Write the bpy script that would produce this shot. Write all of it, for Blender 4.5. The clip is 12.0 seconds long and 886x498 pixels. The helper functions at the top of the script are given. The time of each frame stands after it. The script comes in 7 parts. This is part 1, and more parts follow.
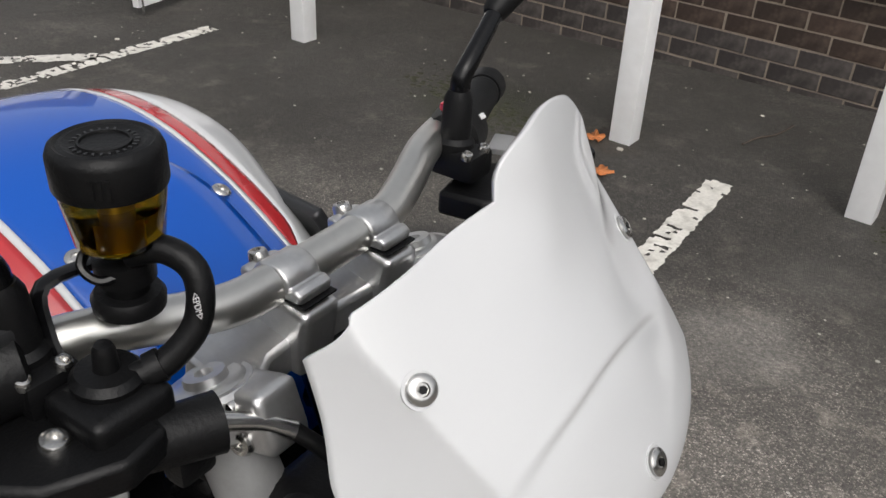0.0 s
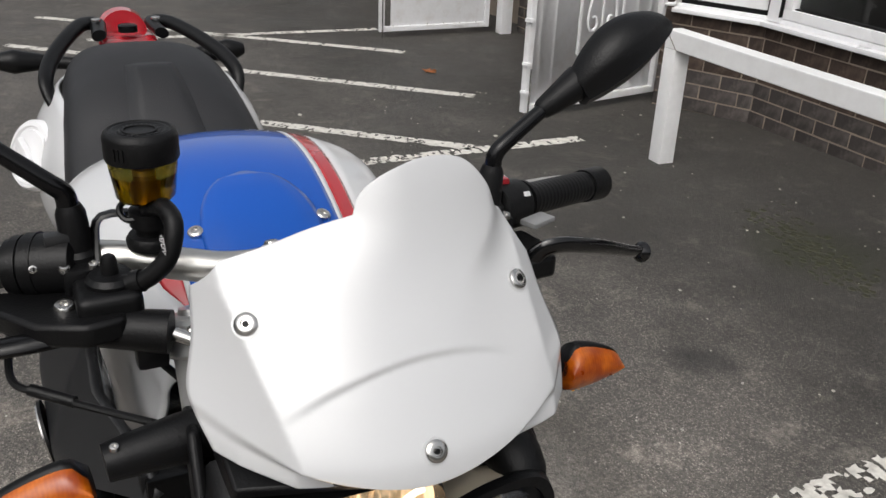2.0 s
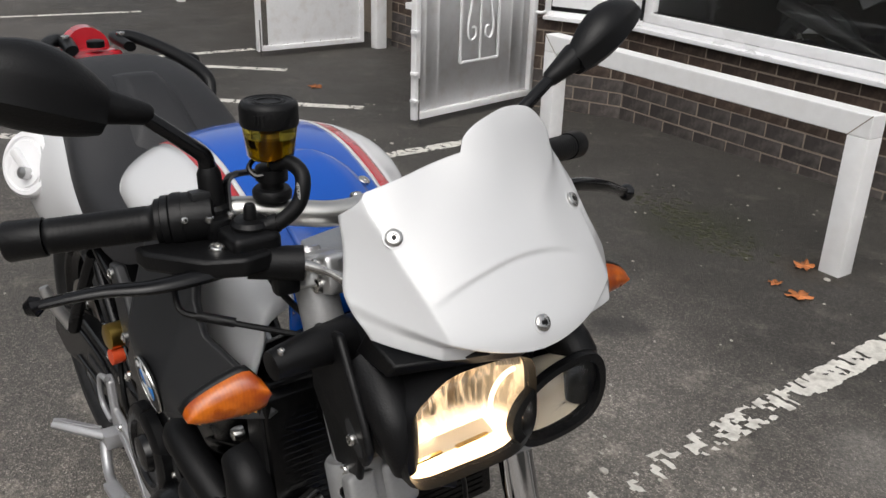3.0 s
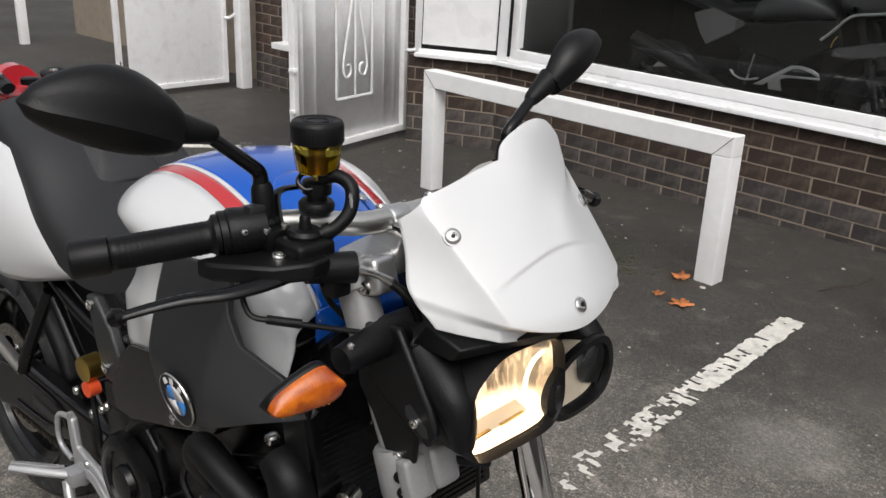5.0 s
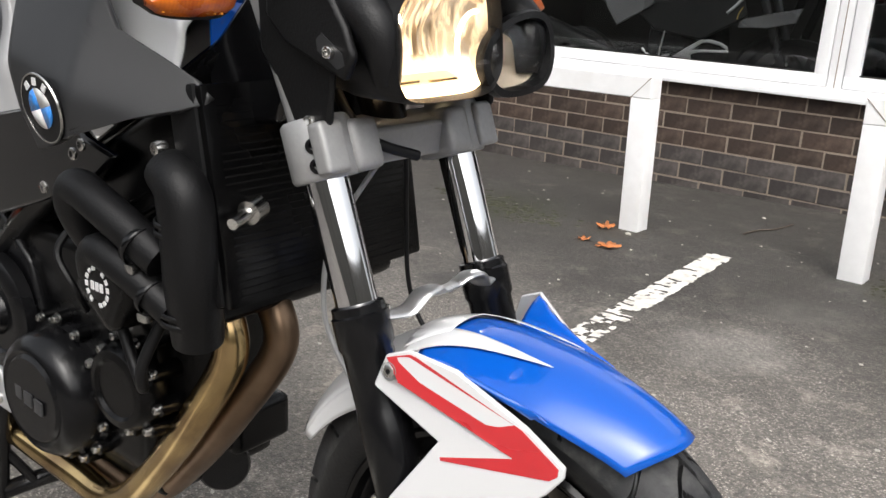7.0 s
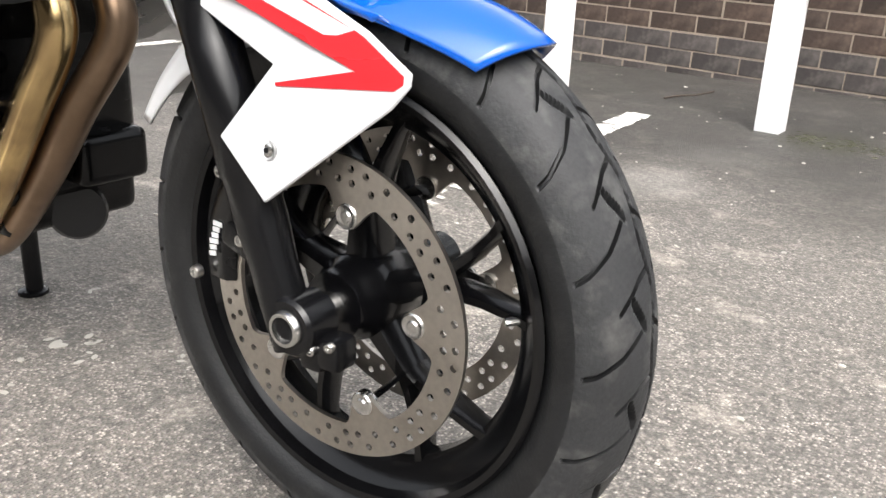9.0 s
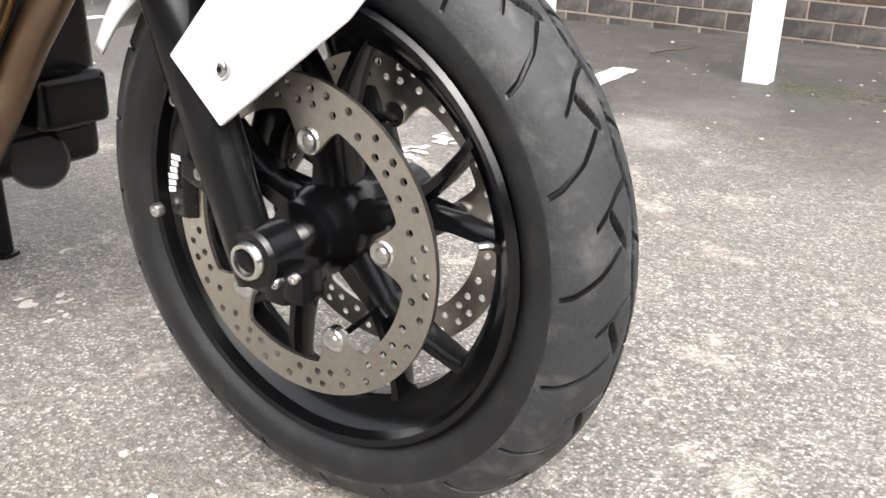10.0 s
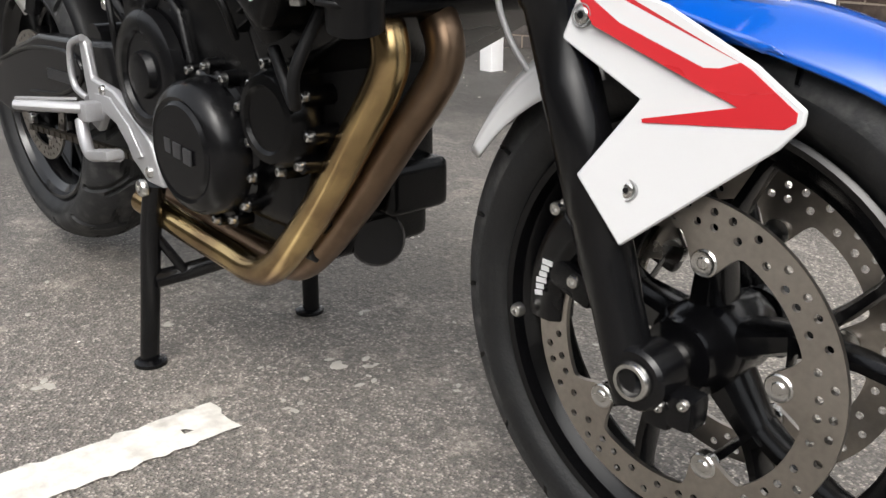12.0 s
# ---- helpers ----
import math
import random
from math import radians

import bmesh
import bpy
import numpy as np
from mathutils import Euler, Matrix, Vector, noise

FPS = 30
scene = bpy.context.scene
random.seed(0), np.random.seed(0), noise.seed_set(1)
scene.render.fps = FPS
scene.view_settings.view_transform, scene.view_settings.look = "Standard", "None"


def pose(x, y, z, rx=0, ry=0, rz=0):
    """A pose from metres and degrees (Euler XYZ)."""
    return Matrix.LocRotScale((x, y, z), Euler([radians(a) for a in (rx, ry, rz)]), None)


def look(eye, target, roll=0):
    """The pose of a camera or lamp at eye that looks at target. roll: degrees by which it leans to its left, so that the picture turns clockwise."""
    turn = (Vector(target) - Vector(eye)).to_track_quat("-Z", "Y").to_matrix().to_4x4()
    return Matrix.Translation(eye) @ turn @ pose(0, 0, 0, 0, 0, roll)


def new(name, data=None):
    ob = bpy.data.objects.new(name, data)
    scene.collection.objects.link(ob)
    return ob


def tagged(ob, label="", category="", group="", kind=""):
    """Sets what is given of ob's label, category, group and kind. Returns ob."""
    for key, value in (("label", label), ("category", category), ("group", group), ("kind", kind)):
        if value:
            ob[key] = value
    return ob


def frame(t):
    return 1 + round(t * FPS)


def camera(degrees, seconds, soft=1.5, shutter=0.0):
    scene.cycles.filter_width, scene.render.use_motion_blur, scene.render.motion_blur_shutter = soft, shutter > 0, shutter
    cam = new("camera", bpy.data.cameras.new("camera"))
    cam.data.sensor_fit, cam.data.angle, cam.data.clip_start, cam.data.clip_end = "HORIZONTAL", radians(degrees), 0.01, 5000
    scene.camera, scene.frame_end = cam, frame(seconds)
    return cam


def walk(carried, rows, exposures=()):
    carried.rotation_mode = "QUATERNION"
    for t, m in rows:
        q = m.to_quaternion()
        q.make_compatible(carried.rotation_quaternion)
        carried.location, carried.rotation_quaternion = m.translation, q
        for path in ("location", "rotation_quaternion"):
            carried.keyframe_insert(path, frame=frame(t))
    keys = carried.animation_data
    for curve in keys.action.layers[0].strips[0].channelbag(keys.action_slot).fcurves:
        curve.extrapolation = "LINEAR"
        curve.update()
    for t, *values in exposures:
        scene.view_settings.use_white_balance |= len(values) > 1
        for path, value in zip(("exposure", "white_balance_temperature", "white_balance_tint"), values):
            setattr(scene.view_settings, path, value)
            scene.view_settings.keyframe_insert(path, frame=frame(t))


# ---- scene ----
cam = camera(53.8, 12.0)
PATH = [
    (0, (0.055, -0.375, 1.355), (-0.931, 1.025, 0.321), 2.7),
    (0.5, (0.097, -0.275, 1.362), (-1.064, 1.022, 0.376), 1.5),
    (1, (0.124, -0.195, 1.386), (-1.229, 0.969, 0.483), 1.2),
    (1.5, (0.259, -0.191, 1.378), (-1.288, 0.741, 0.52), 2.0),
    (2, (0.39, -0.223, 1.379), (-1.245, 0.578, 0.552), 2.5),
    (2.5, (0.44, -0.317, 1.371), (-1.158, 0.593, 0.585), 2.0),
    (3, (0.477, -0.495, 1.375), (-1.025, 0.571, 0.595), 1.7),
    (5, (0.436, -0.712, 1.368), (-0.879, 0.629, 0.68), 2.4),
    (5.5, (0.394, -0.703, 1.321), (-0.849, 0.715, 0.654), 3.4),
    (6, (0.433, -0.734, 1.241), (-0.813, 0.688, 0.59), 3.3),
    (6.5, (0.423, -0.724, 1.086), (-0.818, 0.719, 0.472), 2.5),
    (7, (0.437, -0.697, 0.938), (-0.771, 0.792, 0.369), 2.1),
    (9, (0.515, -0.642, 0.644), (-0.553, 0.898, -0.054), 2.4),
    (9.5, (0.517, -0.624, 0.61), (-0.523, 0.914, -0.134), 1.8),
    (10, (0.52, -0.612, 0.59), (-0.521, 0.92, -0.163), 1.0),
    (10.5, (0.515, -0.612, 0.579), (-0.531, 0.907, -0.193), 0.7),
    (11, (0.498, -0.617, 0.58), (-0.584, 0.881, -0.184), 1.0),
    (11.5, (0.434, -0.649, 0.616), (-0.814, 0.745, -0.09), 0.9),
    (12, (0.38, -0.692, 0.645), (-1.027, 0.564, -0.02), 0.0),
]
walk(cam, [(t, look(eye, target, roll)) for t, eye, target, roll in PATH], [(0, 0.14), (0.6, -0.08), (1, 0.12), (1.5, 0.28), (2.2, 0.09), (3, 0.13), (5, 0.28), (6.2, 0.44), (6.6, 0.60), (7.2, 1.12), (8.8, 1.55), (9.2, 1.72), (9.6, 1.97), (10.5, 1.94), (11, 1.86), (11.5, 1.52), (12, 1.00)])

# ---------------------------------------------------------------- light
world = bpy.data.worlds.new("overcast_sky")
scene.world = world
world.use_nodes = True
_wn = world.node_tree.nodes
_bg = _wn["Background"]
_sky = _wn.new("ShaderNodeTexSky")
_sky.sky_type = "NISHITA"
_sky.sun_disc = False
_sky.sun_elevation = radians(52)
_sky.sun_rotation = radians(133)
_sky.air_density, _sky.dust_density, _sky.ozone_density = 1.2, 6.0, 1.0
_hsv = _wn.new("ShaderNodeHueSaturation")
_hsv.inputs["Saturation"].default_value = 0.22
world.node_tree.links.new(_sky.outputs[0], _hsv.inputs["Color"])
world.node_tree.links.new(_hsv.outputs[0], _bg.inputs["Color"])
_bg.inputs["Strength"].default_value = 0.15
sun = new("sun", bpy.data.lights.new("sun", "SUN"))
sun.data.energy = 0.32
sun.data.angle = radians(60)
sun.data.color = (1.0, 0.97, 0.93)
sun.matrix_world = look((3.2, -3.0, 5.5), (0, 0, 0))

# ---------------------------------------------------------------- materials


def links_of(m):
    return m.node_tree.nodes, m.node_tree.links


def surface(name, colour, rough=0.5, metal=0.0, vary=0.15, grain=60.0, patch=3.0, bump=0.1, coat=0.0, spec=0.5, dirt=None, dirt_amount=0.0, random_tint=0.0):
    """A painted, moulded or cast surface: grain and larger patches in colour and gloss, fine relief."""
    m = bpy.data.materials.new(name)
    m.use_nodes = True
    n, l = links_of(m)
    b = n["Principled BSDF"]
    tc = n.new("ShaderNodeTexCoord")
    fine = n.new("ShaderNodeTexNoise")
    fine.inputs["Scale"].default_value, fine.inputs["Detail"].default_value = grain, 4.0
    big = n.new("ShaderNodeTexNoise")
    big.inputs["Scale"].default_value, big.inputs["Detail"].default_value = patch, 5.0
    for t in (fine, big):
        l.new(tc.outputs["Object"], t.inputs["Vector"])
    both = n.new("ShaderNodeMath")
    both.operation = "ADD"
    l.new(fine.outputs["Fac"], both.inputs[0])
    l.new(big.outputs["Fac"], both.inputs[1])
    spread = n.new("ShaderNodeMapRange")
    spread.inputs["From Min"].default_value, spread.inputs["From Max"].default_value = 0.6, 1.4
    spread.inputs["To Min"].default_value, spread.inputs["To Max"].default_value = 1.0 - vary, 1.0 + vary
    l.new(both.outputs[0], spread.inputs["Value"])
    hue = n.new("ShaderNodeHueSaturation")
    hue.inputs["Color"].default_value = (*colour, 1)
    l.new(spread.outputs[0], hue.inputs["Value"])
    col = hue.outputs[0]
    if random_tint:
        info = n.new("ShaderNodeObjectInfo")
        mr = n.new("ShaderNodeMapRange")
        mr.inputs["To Min"].default_value, mr.inputs["To Max"].default_value = 1 - random_tint, 1 + random_tint
        l.new(info.outputs["Random"], mr.inputs["Value"])
        h2 = n.new("ShaderNodeHueSaturation")
        l.new(col, h2.inputs["Color"])
        l.new(mr.outputs[0], h2.inputs["Value"])
        col = h2.outputs[0]
    if dirt:
        spots = n.new("ShaderNodeTexNoise")
        spots.inputs["Scale"].default_value, spots.inputs["Detail"].default_value = patch * 2.3, 8.0
        l.new(tc.outputs["Object"], spots.inputs["Vector"])
        mask = n.new("ShaderNodeMapRange")
        mask.inputs["From Min"].default_value, mask.inputs["From Max"].default_value = 0.5, 0.72
        mask.inputs["To Max"].default_value = dirt_amount
        l.new(spots.outputs["Fac"], mask.inputs["Value"])
        mix = n.new("ShaderNodeMix")
        mix.data_type = "RGBA"
        l.new(mask.outputs[0], mix.inputs["Factor"])
        l.new(col, mix.inputs["A"])
        mix.inputs["B"].default_value = (*dirt, 1)
        col = mix.outputs["Result"]
    l.new(col, b.inputs["Base Color"])
    rr = n.new("ShaderNodeMapRange")
    rr.inputs["From Min"].default_value, rr.inputs["From Max"].default_value = 0.3, 0.7
    rr.inputs["To Min"].default_value, rr.inputs["To Max"].default_value = max(0.02, rough * 0.8), min(1.0, rough * 1.2)
    l.new(big.outputs["Fac"], rr.inputs["Value"])
    l.new(rr.outputs[0], b.inputs["Roughness"])
    b.inputs["Metallic"].default_value = metal
    b.inputs["Specular IOR Level"].default_value = spec
    b.inputs["Coat Weight"].default_value = coat
    b.inputs["Coat Roughness"].default_value = 0.04
    if bump:
        bp = n.new("ShaderNodeBump")
        bp.inputs["Strength"].default_value = bump
        bp.inputs["Distance"].default_value = 0.002
        l.new(fine.outputs["Fac"], bp.inputs["Height"])
        l.new(bp.outputs[0], b.inputs["Normal"])
    return m


def glass(name, colour=(1, 1, 1), rough=0.02, ior=1.45):
    m = bpy.data.materials.new(name)
    m.use_nodes = True
    n, l = links_of(m)
    b = n["Principled BSDF"]
    b.inputs["Base Color"].default_value = (*colour, 1)
    b.inputs["Transmission Weight"].default_value = 1.0
    b.inputs["Roughness"].default_value = rough
    b.inputs["IOR"].default_value = ior
    return m


def thin_lens(name):
    """A thin clear cover: see-through, with a faint mirror gloss."""
    m = bpy.data.materials.new(name)
    m.use_nodes = True
    n, l = links_of(m)
    see, gloss, mix = n.new("ShaderNodeBsdfTransparent"), n.new("ShaderNodeBsdfGlossy"), n.new("ShaderNodeMixShader")
    see.inputs["Color"].default_value = (0.95, 0.95, 0.95, 1)
    gloss.inputs["Roughness"].default_value = 0.03
    mix.inputs[0].default_value = 0.05
    l.new(see.outputs[0], mix.inputs[1])
    l.new(gloss.outputs[0], mix.inputs[2])
    l.new(mix.outputs[0], n["Material Output"].inputs["Surface"])
    return m


def asphalt():
    m = bpy.data.materials.new("old_tarmac")
    m.use_nodes = True
    n, l = links_of(m)
    b = n["Principled BSDF"]
    tc = n.new("ShaderNodeTexCoord")

    def noise_tex(scale, detail=4.0, rough=0.55):
        t = n.new("ShaderNodeTexNoise")
        t.inputs["Scale"].default_value, t.inputs["Detail"].default_value, t.inputs["Roughness"].default_value = scale, detail, rough
        l.new(tc.outputs["Object"], t.inputs["Vector"])
        return t.outputs["Fac"]

    def remap(v, a, c, lo, hi):
        r = n.new("ShaderNodeMapRange")
        r.inputs["From Min"].default_value, r.inputs["From Max"].default_value = a, c
        r.inputs["To Min"].default_value, r.inputs["To Max"].default_value = lo, hi
        l.new(v, r.inputs["Value"])
        return r.outputs[0]

    def mix(f, a, c):
        x = n.new("ShaderNodeMix")
        x.data_type = "RGBA"
        l.new(f, x.inputs["Factor"])
        for k, v in (("A", a), ("B", c)):
            if isinstance(v, tuple):
                x.inputs[k].default_value = (*v, 1)
            else:
                l.new(v, x.inputs[k])
        return x.outputs["Result"]

    stones = n.new("ShaderNodeTexVoronoi")
    stones.inputs["Scale"].default_value = 225.0
    l.new(tc.outputs["Object"], stones.inputs["Vector"])
    grey = n.new("ShaderNodeSeparateColor")
    l.new(stones.outputs["Color"], grey.inputs[0])
    chips = remap(grey.outputs[0], 0.45, 1.0, 0.0, 1.0)
    stone_col = mix(chips, (0.047, 0.043, 0.038), (0.222, 0.20, 0.174))
    binder = remap(stones.outputs["Distance"], 0.30, 0.62, 0.0, 0.75)
    col = mix(binder, stone_col, (0.052, 0.047, 0.042))
    film = remap(noise_tex(0.9, 6.0), 0.48, 0.64, 0.0, 0.72)
    col = mix(film, col, (0.050, 0.045, 0.038))
    pale = remap(noise_tex(2.2, 6.0, 0.6), 0.56, 0.74, 0.0, 0.45)
    col = mix(pale, col, (0.19, 0.175, 0.155))
    oil = remap(noise_tex(1.3, 3.0), 0.63, 0.72, 0.0, 0.55)
    col = mix(oil, col, (0.03, 0.028, 0.026))
    blots = remap(noise_tex(21.0, 6.0, 0.75), 0.44, 0.62, 0.0, 0.62)
    col = mix(blots, col, (0.042, 0.039, 0.035))
    scuffs = remap(noise_tex(6.5, 8.0, 0.7), 0.55, 0.70, 0.0, 0.6)
    col = mix(scuffs, col, (0.207, 0.185, 0.157))
    spots = remap(noise_tex(38.0, 2.0), 0.74, 0.78, 0.0, 0.8)
    col = mix(spots, col, (0.34, 0.32, 0.29))
    # single stains and bleached patches
    warp = n.new("ShaderNodeTexNoise")
    warp.inputs["Scale"].default_value, warp.inputs["Detail"].default_value = 7.0, 5.0
    l.new(tc.outputs["Object"], warp.inputs["Vector"])
    bend = n.new("ShaderNodeVectorMath")
    bend.operation = "MULTIPLY_ADD"
    l.new(warp.outputs["Color"], bend.inputs[0])
    bend.inputs[1].default_value = (0.22, 0.22, 0.0)
    l.new(tc.outputs["Object"], bend.inputs[2])
    for x, y, r, tone, amount in ((-1.33, 1.51, 0.13, (0.018, 0.017, 0.016), 0.75), (-0.366, 1.586, 0.24, (0.17, 0.16, 0.145), 0.4), (-0.31, 2.03, 0.22, (0.15, 0.14, 0.125), 0.35), (-0.08, 2.49, 0.20, (0.045, 0.045, 0.025), 0.8), (-1.80, 2.50, 0.34, (0.036, 0.038, 0.020), 0.85), (-1.25, 2.50, 0.16, (0.06, 0.045, 0.03), 0.6)):
        gap = n.new("ShaderNodeVectorMath")
        gap.operation = "DISTANCE"
        l.new(bend.outputs[0], gap.inputs[0])
        gap.inputs[1].default_value = (x + 0.11, y + 0.11, 0.0)
        col = mix(remap(gap.outputs["Value"], r * 0.35, r, amount, 0.0), col, tone)
    # brightness gain put into the colour: high around the bike, low towards the building
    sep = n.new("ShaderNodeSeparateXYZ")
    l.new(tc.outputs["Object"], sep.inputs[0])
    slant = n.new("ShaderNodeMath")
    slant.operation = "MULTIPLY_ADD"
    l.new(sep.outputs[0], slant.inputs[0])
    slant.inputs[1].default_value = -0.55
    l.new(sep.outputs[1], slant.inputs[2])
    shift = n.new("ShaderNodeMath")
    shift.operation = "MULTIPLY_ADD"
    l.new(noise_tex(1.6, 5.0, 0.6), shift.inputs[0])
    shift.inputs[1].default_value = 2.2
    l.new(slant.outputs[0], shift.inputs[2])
    # worn masks the high-gain area, by x, y and noise
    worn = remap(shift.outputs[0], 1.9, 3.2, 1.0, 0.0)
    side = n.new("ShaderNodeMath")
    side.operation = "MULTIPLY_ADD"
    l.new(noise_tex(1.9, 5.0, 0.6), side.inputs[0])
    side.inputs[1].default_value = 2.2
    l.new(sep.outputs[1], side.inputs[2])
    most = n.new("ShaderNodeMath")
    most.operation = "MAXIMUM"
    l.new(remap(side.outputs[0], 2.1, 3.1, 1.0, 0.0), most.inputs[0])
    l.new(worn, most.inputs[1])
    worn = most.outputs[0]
    # gain also falls off beyond the bike's tail
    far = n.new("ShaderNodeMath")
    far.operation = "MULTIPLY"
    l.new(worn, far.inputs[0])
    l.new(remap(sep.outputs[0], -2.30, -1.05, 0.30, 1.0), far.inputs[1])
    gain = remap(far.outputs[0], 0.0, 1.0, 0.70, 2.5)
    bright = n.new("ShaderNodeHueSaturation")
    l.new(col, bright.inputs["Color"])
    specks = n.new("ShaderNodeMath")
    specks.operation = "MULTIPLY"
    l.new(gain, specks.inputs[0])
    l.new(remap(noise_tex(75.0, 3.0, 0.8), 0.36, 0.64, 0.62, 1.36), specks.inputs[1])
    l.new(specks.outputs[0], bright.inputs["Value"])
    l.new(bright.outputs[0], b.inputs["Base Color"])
    l.new(remap(noise_tex(1.1, 5.0), 0.35, 0.7, 0.5, 0.75), b.inputs["Roughness"])
    b.inputs["Specular IOR Level"].default_value = 0.5
    bp = n.new("ShaderNodeBump")
    bp.inputs["Strength"].default_value, bp.inputs["Distance"].default_value = 0.7, 0.004
    l.new(stones.outputs["Distance"], bp.inputs["Height"])
    b2 = n.new("ShaderNodeBump")
    b2.inputs["Strength"].default_value, b2.inputs["Distance"].default_value = 0.35, 0.02
    l.new(noise_tex(14.0, 4.0), b2.inputs["Height"])
    l.new(bp.outputs[0], b2.inputs["Normal"])
    l.new(b2.outputs[0], b.inputs["Normal"])
    return m


def glow_reflector():
    """Chromed reflector bowl of the lit headlamp, the bulb's light painted in as emission: a hot band along the bottom,
    streaked facets above, bronze where emission is low.
    """
    m = bpy.data.materials.new("glow_reflector")
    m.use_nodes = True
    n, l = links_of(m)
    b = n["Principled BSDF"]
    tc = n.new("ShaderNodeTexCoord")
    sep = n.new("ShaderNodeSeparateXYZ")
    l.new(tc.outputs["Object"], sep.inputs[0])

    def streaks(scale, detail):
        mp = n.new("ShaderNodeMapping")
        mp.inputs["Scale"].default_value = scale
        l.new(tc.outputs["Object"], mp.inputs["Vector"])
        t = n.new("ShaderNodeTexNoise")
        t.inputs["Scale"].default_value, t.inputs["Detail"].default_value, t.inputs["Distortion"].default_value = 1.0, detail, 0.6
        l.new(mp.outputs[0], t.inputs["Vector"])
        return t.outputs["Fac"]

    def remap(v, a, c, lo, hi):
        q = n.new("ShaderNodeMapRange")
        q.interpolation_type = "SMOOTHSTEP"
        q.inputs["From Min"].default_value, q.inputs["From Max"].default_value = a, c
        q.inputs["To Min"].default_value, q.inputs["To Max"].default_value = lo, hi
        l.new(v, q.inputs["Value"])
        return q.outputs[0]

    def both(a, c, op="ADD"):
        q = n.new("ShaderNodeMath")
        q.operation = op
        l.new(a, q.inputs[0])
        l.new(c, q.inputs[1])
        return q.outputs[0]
    # emission graded by height and side, broken up by noise streaks
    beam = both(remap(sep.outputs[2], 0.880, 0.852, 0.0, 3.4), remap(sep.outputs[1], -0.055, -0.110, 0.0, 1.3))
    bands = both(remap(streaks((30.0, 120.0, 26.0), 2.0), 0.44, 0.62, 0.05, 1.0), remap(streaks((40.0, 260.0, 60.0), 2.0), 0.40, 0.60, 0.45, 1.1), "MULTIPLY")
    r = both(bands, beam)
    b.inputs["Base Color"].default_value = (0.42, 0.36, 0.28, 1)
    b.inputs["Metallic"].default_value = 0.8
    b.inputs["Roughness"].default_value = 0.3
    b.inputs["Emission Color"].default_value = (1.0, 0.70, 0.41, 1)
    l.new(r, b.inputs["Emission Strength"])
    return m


def glow(name, colour, strength):
    m = bpy.data.materials.new(name)
    m.use_nodes = True
    b = m.node_tree.nodes["Principled BSDF"]
    b.inputs["Base Color"].default_value = (*colour, 1)
    b.inputs["Emission Color"].default_value = (*colour, 1)
    b.inputs["Emission Strength"].default_value = strength
    return m


def exhaust_steel():
    """Heat-tinted stainless steel, straw gold to brown."""
    m = surface("heat_tinted_steel", (0.55, 0.42, 0.24), rough=0.2, metal=1.0, vary=0.2, grain=25, patch=5, bump=0.05)
    n, l = links_of(m)
    b = n["Principled BSDF"]
    tc = n.new("ShaderNodeTexCoord")
    t = n.new("ShaderNodeTexNoise")
    t.inputs["Scale"].default_value, t.inputs["Detail"].default_value = 7.0, 3.0
    l.new(tc.outputs["Object"], t.inputs["Vector"])
    ramp = n.new("ShaderNodeValToRGB")
    ramp.color_ramp.elements[0].position, ramp.color_ramp.elements[0].color = 0.35, (0.22, 0.14, 0.08, 1)
    ramp.color_ramp.elements[1].position, ramp.color_ramp.elements[1].color = 0.62, (0.78, 0.58, 0.27, 1)
    l.new(t.outputs["Fac"], ramp.inputs["Fac"])
    l.new(ramp.outputs[0], b.inputs["Base Color"])
    return m


def amber_lens():
    """Ribbed amber plastic: bands of lighter and deeper orange under a thin gloss."""
    m = surface("amber_lens", (0.8, 0.2, 0.01), rough=0.3, vary=0.1, grain=60, patch=20, bump=0.0, coat=0.15)
    n, l = links_of(m)
    b = n["Principled BSDF"]
    tc = n.new("ShaderNodeTexCoord")
    bands = []
    for axis, scale in (("Y", 95.0), ("Z", 60.0)):
        w = n.new("ShaderNodeTexWave")
        w.bands_direction = axis
        w.inputs["Scale"].default_value, w.inputs["Distortion"].default_value, w.inputs["Detail"].default_value = scale, 2.5, 2.0
        l.new(tc.outputs["Object"], w.inputs["Vector"])
        bands.append(w.outputs["Fac"])
    spots = n.new("ShaderNodeTexNoise")
    spots.inputs["Scale"].default_value, spots.inputs["Detail"].default_value = 55.0, 3.0
    l.new(tc.outputs["Object"], spots.inputs["Vector"])
    mul = n.new("ShaderNodeMath")
    mul.operation = "MULTIPLY_ADD"
    l.new(bands[0], mul.inputs[0])
    mul.inputs[1].default_value = 0.04
    l.new(spots.outputs["Fac"], mul.inputs[2])
    ramp = n.new("ShaderNodeValToRGB")
    ramp.color_ramp.elements[0].position, ramp.color_ramp.elements[0].color = 0.40, (0.30, 0.045, 0.002, 1)
    ramp.color_ramp.elements[1].position, ramp.color_ramp.elements[1].color = 0.85, (0.72, 0.19, 0.006, 1)
    l.new(mul.outputs[0], ramp.inputs["Fac"])
    l.new(ramp.outputs[0], b.inputs["Base Color"])
    bp = n.new("ShaderNodeBump")
    bp.inputs["Strength"].default_value, bp.inputs["Distance"].default_value = 0.04, 0.001
    l.new(bands[0], bp.inputs["Height"])
    l.new(bp.outputs[0], b.inputs["Normal"])
    return m


